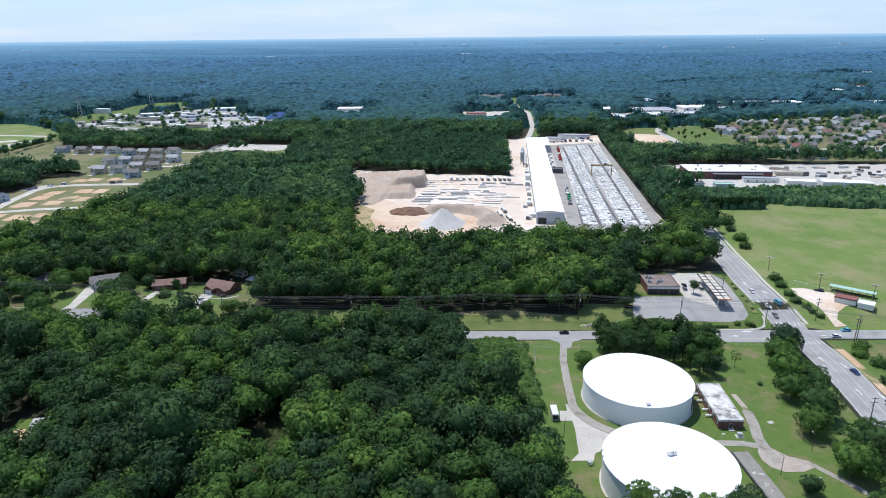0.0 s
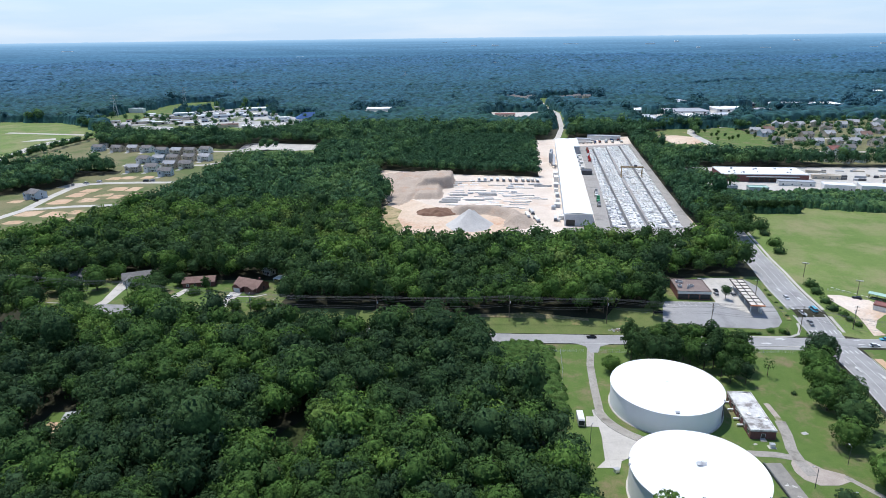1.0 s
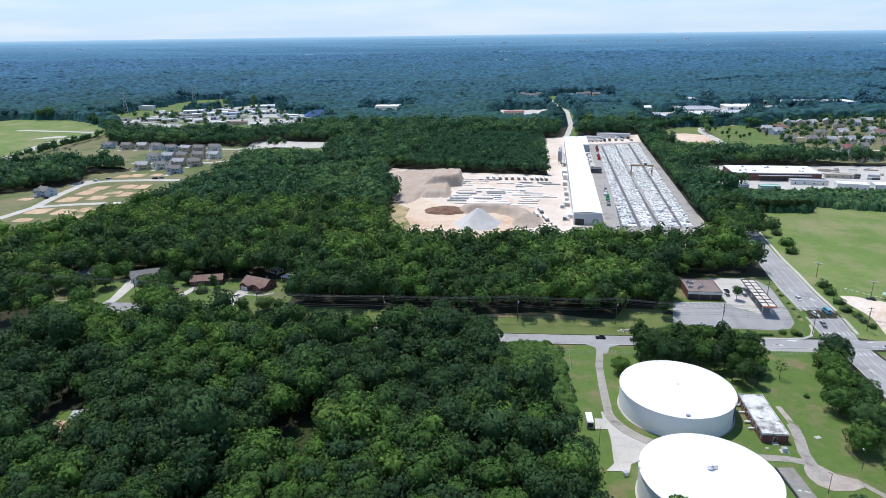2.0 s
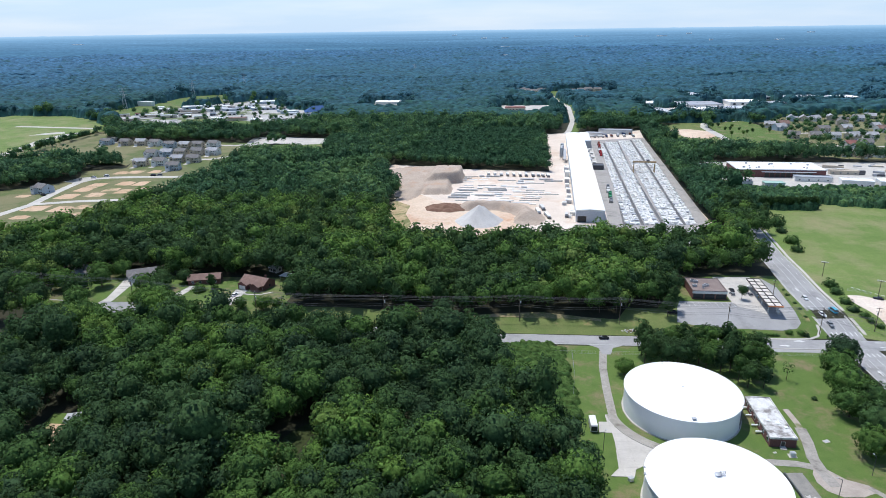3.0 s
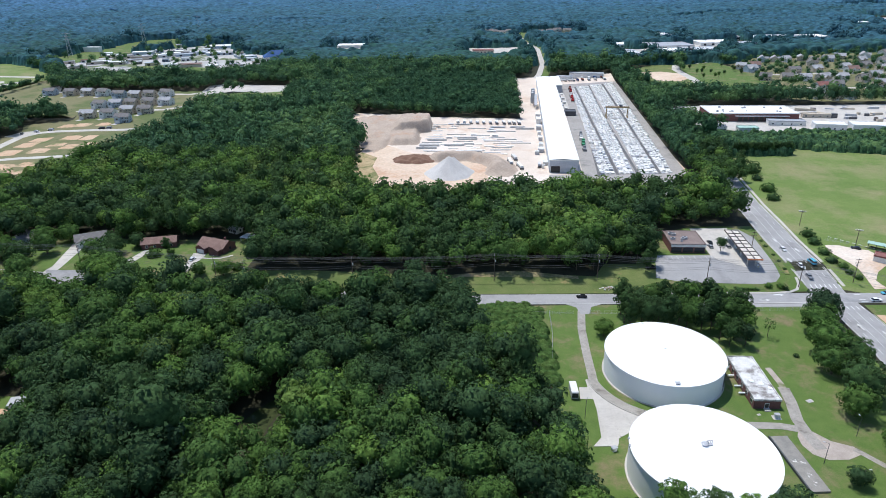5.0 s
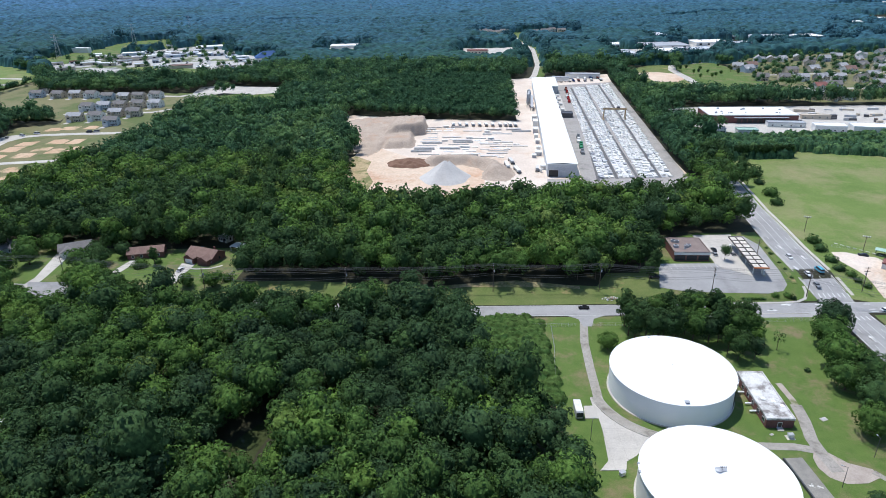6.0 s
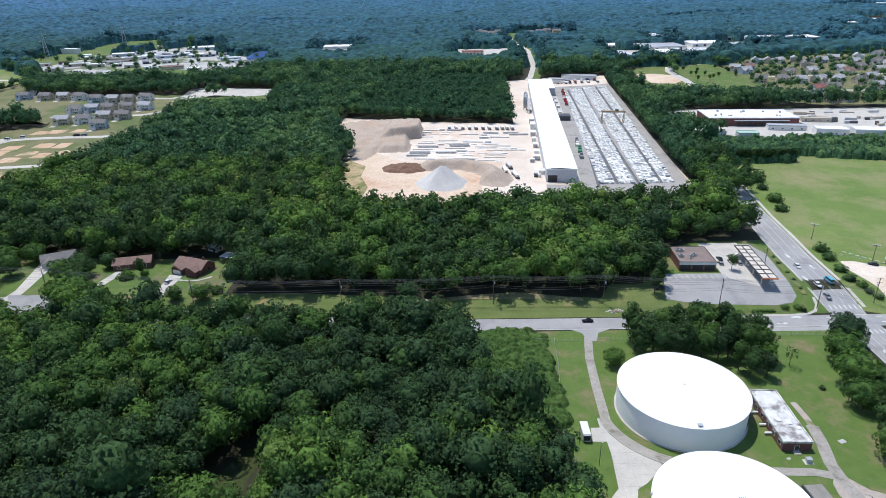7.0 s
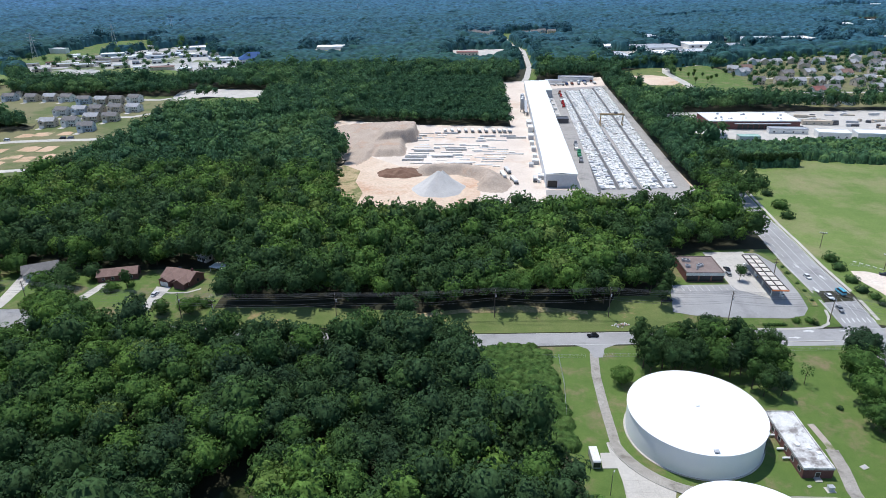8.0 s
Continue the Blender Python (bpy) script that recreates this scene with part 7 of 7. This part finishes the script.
def add_tree(x, y, s, rz, pine=False, label="", k=None, sz=None, group="woodland trees"):
    tr, cr_ = (NEARP if pine else NEAR)[(trng.randrange(99) if k is None else k) % (4 if pine else 9)]
    t = thing("tree", x, y, rz, label or ("tall dark-needled pine among other trees" if pine else "full-crowned broadleaf tree in dense woodland"), "tree", group)
    t.scale = (s, s, sz or s)
    part("trunk", tr, None, t)
    part("crown", cr_, None, t)
    return t


near = [p for p in scatter(-200, 110, 112, 290, 6.5, lambda x, y: seen_side(x, y) and wooded(x, y))]
own = [p for p in near if p[1] < 172]
own.sort(key=lambda p: p[1])
own = own[:290]
taken = set(own)
for x, y in own:
    s = trng.uniform(0.74, 1.22) * (1.18 if trng.random() < 0.08 else 1.0)
    add_tree(x, y, s, trng.uniform(0, 360), piney(x, y) and trng.random() < 0.45, sz=s * trng.uniform(0.8, 1.2))


def shade(x, y):
    """Neighbouring trees are of like kind: their tone follows the ground, with a share of chance."""
    return min(0.999, max(0.0, 0.42 + 0.45 * noise.noise((x / 55, y / 55, 4.4)) + trng.gauss(0, 0.2)))


def mass(name, pts, leafy, pines, mats, label, pine_share=0.5, size=(0.8, 1.2), zof=None, tall=1.0, tone=0.0, tint_of=None):
    rows, rowp = [], []
    for x, y in pts:
        s = trng.uniform(*size) * (1 + 0.22 * noise.noise((x / 38, y / 38, 2.2))) * (1.28 if trng.random() < 0.06 else 1.0)
        sz = s * trng.uniform(0.82, 1.18) * tall
        if pines and piney(x, y) and trng.random() < pine_share:
            rowp.append((x, y, trng.randrange(len(pines)), trng.uniform(0, 6.28), s, sz))
        else:
            rows.append((x, y, trng.randrange(len(leafy)), trng.uniform(0, 6.28), s, sz))
    if rows:
        joined(name, rows, leafy, mats[0], label, "trees", [min(0.999, max(0.0, (tint_of or shade)(x, y) + tone)) for x, y, *_ in rows], zof)
    if rowp:
        joined("pine_" + name, rowp, pines, mats[1], label.replace("leafy", "dark pine"), "trees", [min(0.999, max(0.0, (tint_of or shade)(x, y) + tone)) for x, y, *_ in rowp], zof)



def value_noise(x, y, size, seed):
    """Smooth noise from 0 to 1 at the given size in metres."""
    u, v = x / size, y / size
    i, j = np.floor(u).astype(np.int64), np.floor(v).astype(np.int64)
    fu, fv = u - i, v - j
    fu, fv = fu * fu * (3 - 2 * fu), fv * fv * (3 - 2 * fv)
    table = np.random.default_rng(seed).random(65536)

    def at(p, q):
        return table[(p * 7919 + q * 104729 + (p * q) * 31) & 65535]

    return (at(i, j) * (1 - fu) + at(i + 1, j) * fu) * (1 - fv) + (at(i, j + 1) * (1 - fu) + at(i + 1, j + 1) * fu) * fv


def canopy(name, pts, cell, label, mat, rad, high, deep, sprays, spray, tint_of, pine_share=0.35, seed=1, lumps=((2.2, 1.9), (1.0, 1.1)), fill=0.0, loose=0.36):
    """A closed canopy: domed and pointed crowns grown into one uneven leafy surface, with loose leaf sprays standing out of it."""
    g = np.random.default_rng(seed)
    pad = rad[1] * 1.5
    xs, ys = [p[0] for p in pts], [p[1] for p in pts]
    x0, y0 = min(xs) - pad, min(ys) - pad
    nx, ny = int((max(xs) + pad - x0) / cell) + 2, int((max(ys) + pad - y0) / cell) + 2
    Z = np.zeros((ny, nx), np.float32)
    T = np.zeros((ny, nx), np.float32)
    gx, gy = x0 + np.arange(nx) * cell, y0 + np.arange(ny) * cell
    for x, y in pts:
        pine = trng.random() < pine_share and piney(x, y)
        k = 1 + 0.25 * noise.noise((x / 38, y / 38, 2.2))
        big = 1.3 if trng.random() < 0.09 else 1.0
        R = trng.uniform(*rad) * k * big * (0.86 if pine else 1.0)
        H = trng.uniform(*high) * k * (1.1 if pine else 1.0) * (1.1 if big > 1 else 1.0)
        D = deep * R / rad[1] * (1.15 if pine else 1.0)
        t = tint_of(x, y) * (0.45 if pine else 1.0)
        i0, i1 = int((x - R - x0) / cell), int((x + R - x0) / cell) + 2
        j0, j1 = int((y - R - y0) / cell), int((y + R - y0) / cell) + 2
        dx, dy = (gx[i0:i1] - x)[None], (gy[j0:j1] - y)[:, None]
        u2 = (dx * dx + dy * dy) / (R * R)
        if pine:
            z = H - D * np.sqrt(u2)
        else:
            z = H - D * (1 - np.sqrt(np.maximum(0, 1 - u2)))
        zz, tt = Z[j0:j1, i0:i1], T[j0:j1, i0:i1]
        z = np.maximum(z, fill * H)
        m = (u2 < 1) & (z > zz)
        zz[m] = z[m]
        tt[m] = t
    on = Z > 0
    X, Y = np.meshgrid(gx, gy)
    for q, (size, amount) in enumerate(lumps):
        Z = Z + np.where(on, (value_noise(X, Y, size, seed + 10 + q) - 0.5) * amount, 0).astype(np.float32)
    dzy, dzx = np.gradient(Z, cell)
    lim = np.maximum(1, np.hypot(dzx, dzy) / 2.2)
    N = np.stack([-dzx / lim, -dzy / lim, np.ones_like(Z)], 2)
    N /= np.linalg.norm(N, axis=2, keepdims=True)
    X = X + np.where(on, g.uniform(-loose, loose, Z.shape) * cell, 0)
    Y = Y + np.where(on, g.uniform(-loose, loose, Z.shape) * cell, 0)
    u = np.clip((Y - 276) / 30, 0, 1)
    r = np.maximum(np.hypot(X, Y), 1700)
    G = 4.5 * u * u * (3 - 2 * u) + 135 * (1 - r / (1700 * 18 ** ((r - 1700) / 3200)))
    # remote land rolls in low ridges
    G = G + np.clip((np.hypot(X, Y) - 1560) / 400, 0, 1) * 17 * value_noise(X, Y * 1.6, 430, 77) ** 2
    # tone spreads one step past the crowns, to their hanging edges
    T = np.where(on, T, np.maximum(np.roll(T, 1, 0), np.roll(T, 1, 1)))
    face = on[:-1, :-1] | on[1:, :-1] | on[:-1, 1:] | on[1:, 1:]
    j, i = np.nonzero(face)
    a = j * nx + i
    F = np.concatenate([np.stack([a, a + 1, a + nx + 1], 1), np.stack([a, a + nx + 1, a + nx], 1)])
    used, F = np.unique(F, return_inverse=True)
    F = F.reshape(-1, 3)
    P = np.stack([X, Y, Z + G], 2).reshape(-1, 3)
    V, Nn, Tn = P[used], N.reshape(-1, 3)[used], T.ravel()[used]
    e1, e2 = V[F[:, 1]] - V[F[:, 0]], V[F[:, 2]] - V[F[:, 0]]
    area = np.linalg.norm(np.cross(e1, e2), axis=1) / 2
    count = int(on.sum() * cell * cell * sprays)
    if count:
        # leaf sprays over the whole surface, hanging edges included
        heap = np.cumsum(area)
        pick = np.minimum(np.searchsorted(heap, g.random(count) * heap[-1]), len(F) - 1)
        w = g.random((count, 2))
        w = np.where(w.sum(1, keepdims=True) > 1, 1 - w, w)
        n0 = Nn[F[pick, 0]]
        c = V[F[pick, 0]] + e1[pick] * w[:, :1] + e2[pick] * w[:, 1:]
        c = c + n0 * (g.uniform(-0.1, 0.8, (count, 1)) * spray)
        d = n0 + g.normal(size=(count, 3)) * 0.55
        d /= np.linalg.norm(d, axis=1)[:, None]
        t1 = np.cross(d, g.normal(size=(count, 3)))
        t1 /= np.linalg.norm(t1, axis=1)[:, None]
        t2 = np.cross(d, t1)
        s = spray * g.uniform(0.5, 1.4, (count, 1))
        L = np.stack([c - t1 * s - t2 * s * 0.7, c + t1 * s - t2 * s * 0.7, c + t2 * s * 1.1], 1).reshape(-1, 3)
        F0 = F
        F = np.concatenate([F, np.arange(count * 3).reshape(-1, 3) + len(V)])
        nl = n0 * 0.6 + d * 0.7
        nl /= np.linalg.norm(nl, axis=1)[:, None]
        V, Nn = np.concatenate([V, L]), np.concatenate([Nn, np.repeat(nl, 3, 0)])
        Tn = np.concatenate([Tn, np.repeat(np.clip(Tn[F0[pick, 0]] + g.normal(size=count) * 0.13, 0, 0.999), 3)])
    zero = lambda x, y: 0.0
    return joined(name, [(0, 0, 0, 0, 1, 1)], [(V, F, Nn)], mat, label, "trees", [Tn], zero)


mass("woods", [p for p in near if p not in taken], MID, MIDP, (M["leaf_mass"], M["needle_mass"]), "dense leafy woodland canopy beyond the near trees", 0.3, (0.8, 1.25))
belt = scatter(-420, 260, 284, 480, 6.0, lambda x, y: seen_side(x, y) and wooded(x, y) and not near_line(ROAD, x, y, 12))
front = [p for p in belt if p[1] < 306 or not wooded(p[0], p[1] - 9)]
mass("belt_edge_woods", front, MID, MIDP, (M["leaf_mass"], M["needle_mass"]), "thick leafy edge of the woodland belt behind the road", 0.6, (0.75, 1.1), tone=0.12)
mass("belt_woods", [p for p in belt if p not in set(front)], BELT, BELTP, (M["leaf_mass"], M["needle_mass"]), "thick leafy belt of woodland behind the road", 0.35, (0.78, 1.2), tone=0.17)
PLANTED = [(-80, 660), (-27, 640), (40, 628), (60, 624), (74, 850), (-60, 850)]
hill = scatter(-760, 620, 480, 960, 7.2, lambda x, y: seen_side(x, y) and wooded(x, y) and not inside(ESTATE, x, y) and not inside(PLANTED, x, y) and not (486 < y < 565 and x > 200))
rim = [p for p in hill if not all(wooded(p[0] + i, p[1] + j) for i, j in ((0, -11), (-9, -3), (9, -3)))]
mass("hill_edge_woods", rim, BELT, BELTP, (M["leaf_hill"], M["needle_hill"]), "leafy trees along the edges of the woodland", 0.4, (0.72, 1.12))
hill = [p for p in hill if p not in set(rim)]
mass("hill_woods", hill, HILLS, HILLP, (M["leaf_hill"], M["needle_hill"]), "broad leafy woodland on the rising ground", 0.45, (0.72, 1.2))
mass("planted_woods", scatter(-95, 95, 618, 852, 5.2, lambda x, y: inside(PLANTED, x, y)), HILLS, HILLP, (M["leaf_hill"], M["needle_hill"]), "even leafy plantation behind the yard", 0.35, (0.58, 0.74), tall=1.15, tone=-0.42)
canopy("young_woods", scatter(196, 520, 484, 548, 4.4, lambda x, y: wooded(x, y) and seen_side(x, y)), 0.9, "low leafy thicket between field and depot", M["leaf_hill"], (2.2, 3.4), (3.6, 6.6), 3.2, 1.2, 0.5, shade, 0.3, 9)


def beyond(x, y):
    """Tone of remote trees: greener near, bluer far as painted haze, each a little its own."""
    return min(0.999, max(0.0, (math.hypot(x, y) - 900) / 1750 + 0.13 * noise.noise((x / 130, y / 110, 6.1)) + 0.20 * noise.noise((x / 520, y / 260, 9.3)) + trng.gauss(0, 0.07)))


def clear_of_sheds(x, y):
    return not any(abs(x - q[0]) < q[2] / 2 + 5 and -q[3] / 2 - (60 if q[3] > 20 else 24) < y - q[1] < q[3] / 2 + 5 for q in FAR_SHEDS)


far = scatter(-1500, 1500, 960, 1700, 9.0, lambda x, y: seen_side(x, y) and wooded(x, y) and not inside(ESTATE, x, y) and clear_of_sheds(x, y))
far_rim = [p for p in far if p[1] < 1480 and not all(wooded(p[0] + i, p[1] + j) for i, j in ((0, -13), (-12, -3), (12, -3)))]
far_rim += [p for p in far if any(abs(p[0] - q[0]) < q[2] / 2 + 16 and -q[3] / 2 - 75 < p[1] - q[1] < 0 for q in FAR_SHEDS if q[3] > 20)]
mass("far_edge_woods", far_rim, HILLS, None, (M["leaf_far_haze"],), "leafy trees along the edges of distant clearings", 0, (0.85, 1.3), tint_of=beyond)
canopy("far_woods", far, 2.7, "continuous leafy woods in the distance", M["leaf_far_haze"], (5.6, 10.0), (9.0, 14.5), 6.2, 0.0, 1.5, beyond, 0.2, 11, ((7.0, 1.6), (80.0, 7.0)), 0.58, 0.25)
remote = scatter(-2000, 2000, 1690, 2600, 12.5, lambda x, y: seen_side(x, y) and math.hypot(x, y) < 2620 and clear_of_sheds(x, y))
canopy("remote_woods", remote, 4.2, "continuous leafy woods in the far distance", M["leaf_far_haze"], (9.5, 16.0), (9.0, 14.0), 5.0, 0.0, 1.0, beyond, 0.1, 13, ((14.0, 1.6), (120.0, 9.0)), 0.66, 0.25)
hedge_line = [(-528 - 0.1 * k + trng.uniform(-4, 4), 700 + k * 4.2) for k in range(42)] + [(-520 + trng.uniform(-9, 9), 736 + trng.uniform(-9, 9)) for k in range(6)]
mass("hedge_trees", hedge_line, BELT, None, (M["leaf_hill"],), "leafy hedge trees beside a pale road", 0, (0.5, 0.8))
meadow_trees = [(-614 + trng.uniform(-16, 16), 1012 + trng.uniform(-14, 14)) for k in range(14)] + [(-716 + trng.uniform(-14, 14), 1080 + trng.uniform(-10, 10)) for k in range(9)] + [(-745 + trng.uniform(-14, 14), 1070 + trng.uniform(-10, 10)) for k in range(9)]
mass("meadow_trees", meadow_trees, BELT, None, (M["leaf_hill"],), "leafy trees standing in the meadow", 0, (0.9, 1.3))
row = [(166.5 + (y - 486) * 0.106 + trng.uniform(-1.5, 1.5) + q * 5, y + trng.uniform(-1, 1)) for y in range(452, 840, 5) for q in (0, 1)]
mass("yard_row_trees", row, BELT, None, (M["leaf_hill"],), "close row of leafy trees along the yard", 0, (0.66, 0.98))
est = scatter(345, 760, 675, 1060, 15.5, lambda x, y: inside(ESTATE, x, y) and all(math.hypot(x - q[0], y - q[1]) > 9 and not (abs(x - q[0]) < 7 and 0 < q[1] - y < 24) for q in HOMES))
mass("estate_trees", est, BELT, None, (M["leaf_hill"],), "leafy garden trees among the estate houses", 0, (0.4, 0.85))
shop_trees = scatter(-640, -250, 980, 1320, 36, lambda x, y: inside(SHOPS, x, y))
mass("shop_trees", shop_trees, BELT, None, (M["leaf_hill"],), "leafy trees between the roadside shops", 0, (0.6, 1.0))

# dark hedge of conifers at the head of the field
for k in range(16):
    x = 208 + k * 2.7
    add_tree(x, 489 + trng.uniform(-0.6, 0.6), 0.62, trng.uniform(0, 360), True, "dark conifer in a dense hedge row", group="hedge conifers")

# single trees on the tank grounds and by the roads
OAK = [(trunk(80 + k, 13, 0.42, 9, 4.0), mesh_of("crown", crown(500 + k, False, 84, 3200, 0.27, 7.2, 0.8, 13.4, 3), M["leaf"])) for k in range(4)]


def add_oak(x, y, s, k, label="large spreading tree standing on mown grass"):
    t = thing("tree", x, y, trng.uniform(0, 360), label, "tree", "single trees")
    t.scale = (s, s, s * trng.uniform(0.9, 1.1))
    part("trunk", OAK[k % 4][0], None, t)
    part("crown", OAK[k % 4][1], None, t)


for k, (x, y, s) in enumerate(((59.8, 247, 0.58), (150, 257, 1.1), (144, 248, 1.0), (139, 231, 1.1), (144, 223, 1.0), (135, 220, 0.85), (138, 207, 1.1), (130, 197, 0.8), (141, 183, 1.15), (131, 174, 1.0), (147, 170, 1.1), (139, 158, 1.1), (126, 150, 1.0), (114, 144, 0.95), (113.5, 166.5, 0.45), (-160, 294, 1.15), (-150, 291, 1.0), (-169, 297, 0.9),
                              (-166, 304, 1.0), (-180, 318, 0.75), (-206, 322, 0.9), (-212, 310, 0.9), (-226, 318, 1.0), (-238, 308, 1.0), (-176, 330, 0.7), (-172, 322, 0.8), (-163, 330, 0.6), (-203, 338, 0.8), (-214, 334, 0.9), (-172, 343, 1.0), (-180, 350, 1.0), (-140, 345, 0.9), (-208, 350, 1.0), (-132, 303, 0.4), (-120, 298, 0.5), (-108, 297, 0.6), (-205, 298, 0.9), (-226, 298, 1.0), (-250, 312, 1.1))):
    add_oak(x, y, s, k)
for k in range(26):
    x, y = 71 + (k % 9) * 5.6 + trng.uniform(-1.2, 1.2), 250.5 + (k // 9) * 6.5 + trng.uniform(-1, 1)
    if math.hypot(x - 75, y - 221.2) > 25.5:
        add_tree(x, y, trng.uniform(0.88, 1.05), trng.uniform(0, 360), k % 3 == 0, "tall tree in a dense clump behind the tank", group="clump trees")
for x, y in ((104, 243), (110, 244), (115, 246), (106, 238.5), (112, 238.5)):
    add_tree(x, y, 0.72, trng.uniform(0, 360), False, "tall tree in a dense clump behind the tank", group="clump trees")
add_tree(131.5, 316, 0.5, 40, False, "small rounded tree in a forecourt planter", group="single trees", k=2)
for x, y, s in ((-143.5, 320, 0.6), (90, 297, 0.72), (93.5, 302, 0.8), (88, 306, 0.9), (92.5, 312, 0.95), (85, 314, 0.95), (95, 326, 1.0), (66, 299, 0.8), (72, 305, 0.95), (58, 299, 0.85)):
    add_tree(x, y, s, trng.uniform(0, 360), True, "dark conifer standing on mown grass", group="single trees")


def bush_mesh(seed):
    return mesh_of("foliage", crown(seed, False, 26, 520, 0.15, 1.9, 0.05, 2.3, 2, 0.96), M["leaf"])


BUSH = [bush_mesh(400 + k) for k in range(4)]
brow = [(106.5, 285.0, 1.7), (109.5, 285.4, 1.5), (103.5, 284.2, 1.5), (105, 287, 1.4)] + [(115 + k * 1.6, 286.2, 0.4) for k in range(4)] + [(128 + k * 1.6, 283.6, 0.5) for k in range(6)]
brow += [(142, 285.6, 0.9), (147.5, 285.2, 1.0), (149, 283.5, 0.7), (156.4, 322, 0.6), (155.6, 312, 0.5), (155, 305, 0.5), (154.6, 298, 0.5), (157.4, 329, 0.5)]
brow += [(184, 336, 1.9), (182.5, 326, 1.7), (180.5, 313, 1.5), (179.5, 304, 1.4), (182, 299, 1.2), (183, 295, 1.0), (185, 291, 1.0), (196, 408, 2.4), (192, 392, 2.0), (203, 448, 3.4), (199, 430, 1.8)]
brow += [(-70 + 2.6 * math.sin(k * 2.1), 398 + k * 6.5, 0.7 + 0.4 * (k % 3)) for k in range(16)]
brow += [(128, 231, 0.6), (187, 262, 1.6), (183, 255, 1.8), (186, 246, 2.0), (190, 238, 2.4), (190, 264, 1.4), (180, 232, 1.6), (-143, 322, 1.0), (-150, 318, 2.0), (-139, 315, 0.8), (-134, 312, 0.8), (-108, 306, 1.3), (-103, 303, 1.5)]
for x, y, s in brow:
    b = thing("bush", x, y, trng.uniform(0, 360), "rounded dark green shrub", "bush", "shrubs")
    b.scale = (s, s, s)
    part("foliage", BUSH[trng.randrange(4)], None, b)
dead = thing("sapling", 123.5, 245, 0, "thin half-bare young tree on mown grass", "tree")
part("trunk", trunk(61, 8, 0.12, 9, 1.6), None, dead)
part("crown", mesh_of("crown", crown(411, False, 12, 150, 0.24, 2.2, 2.4, 8.4, 2, 0), M["leaf"]), None, dead)
for k in range(26):
    x, y = trng.uniform(305, 378), trng.uniform(820, 980)
    if inside(PARK, x, y):
        s = thing("young_tree", x, y, 0, "young tree planted on a grass slope", "tree", "young trees")
        s.scale = (0.45, 0.45, 0.45)
        part("trunk", NEAR[0][0], None, s)
        part("crown", NEAR[k % 9][1], None, s)
# low scrub along the edge of the wood by the tanks
scrub = scatter(2, 40, 215, 272, 1.9, lambda x, y: inside(SCRUB, x, y) or (37 > x > 30 and 215 < y < 268))
canopy("scrub", scrub, 0.45, "tangled light green scrub along the wood edge", M["leaf_bright"], (1.1, 2.3), (0.7, 2.4), 1.4, 7.0, 0.2, shade, 0.0, 15, ((1.2, 0.6), (0.6, 0.3)))
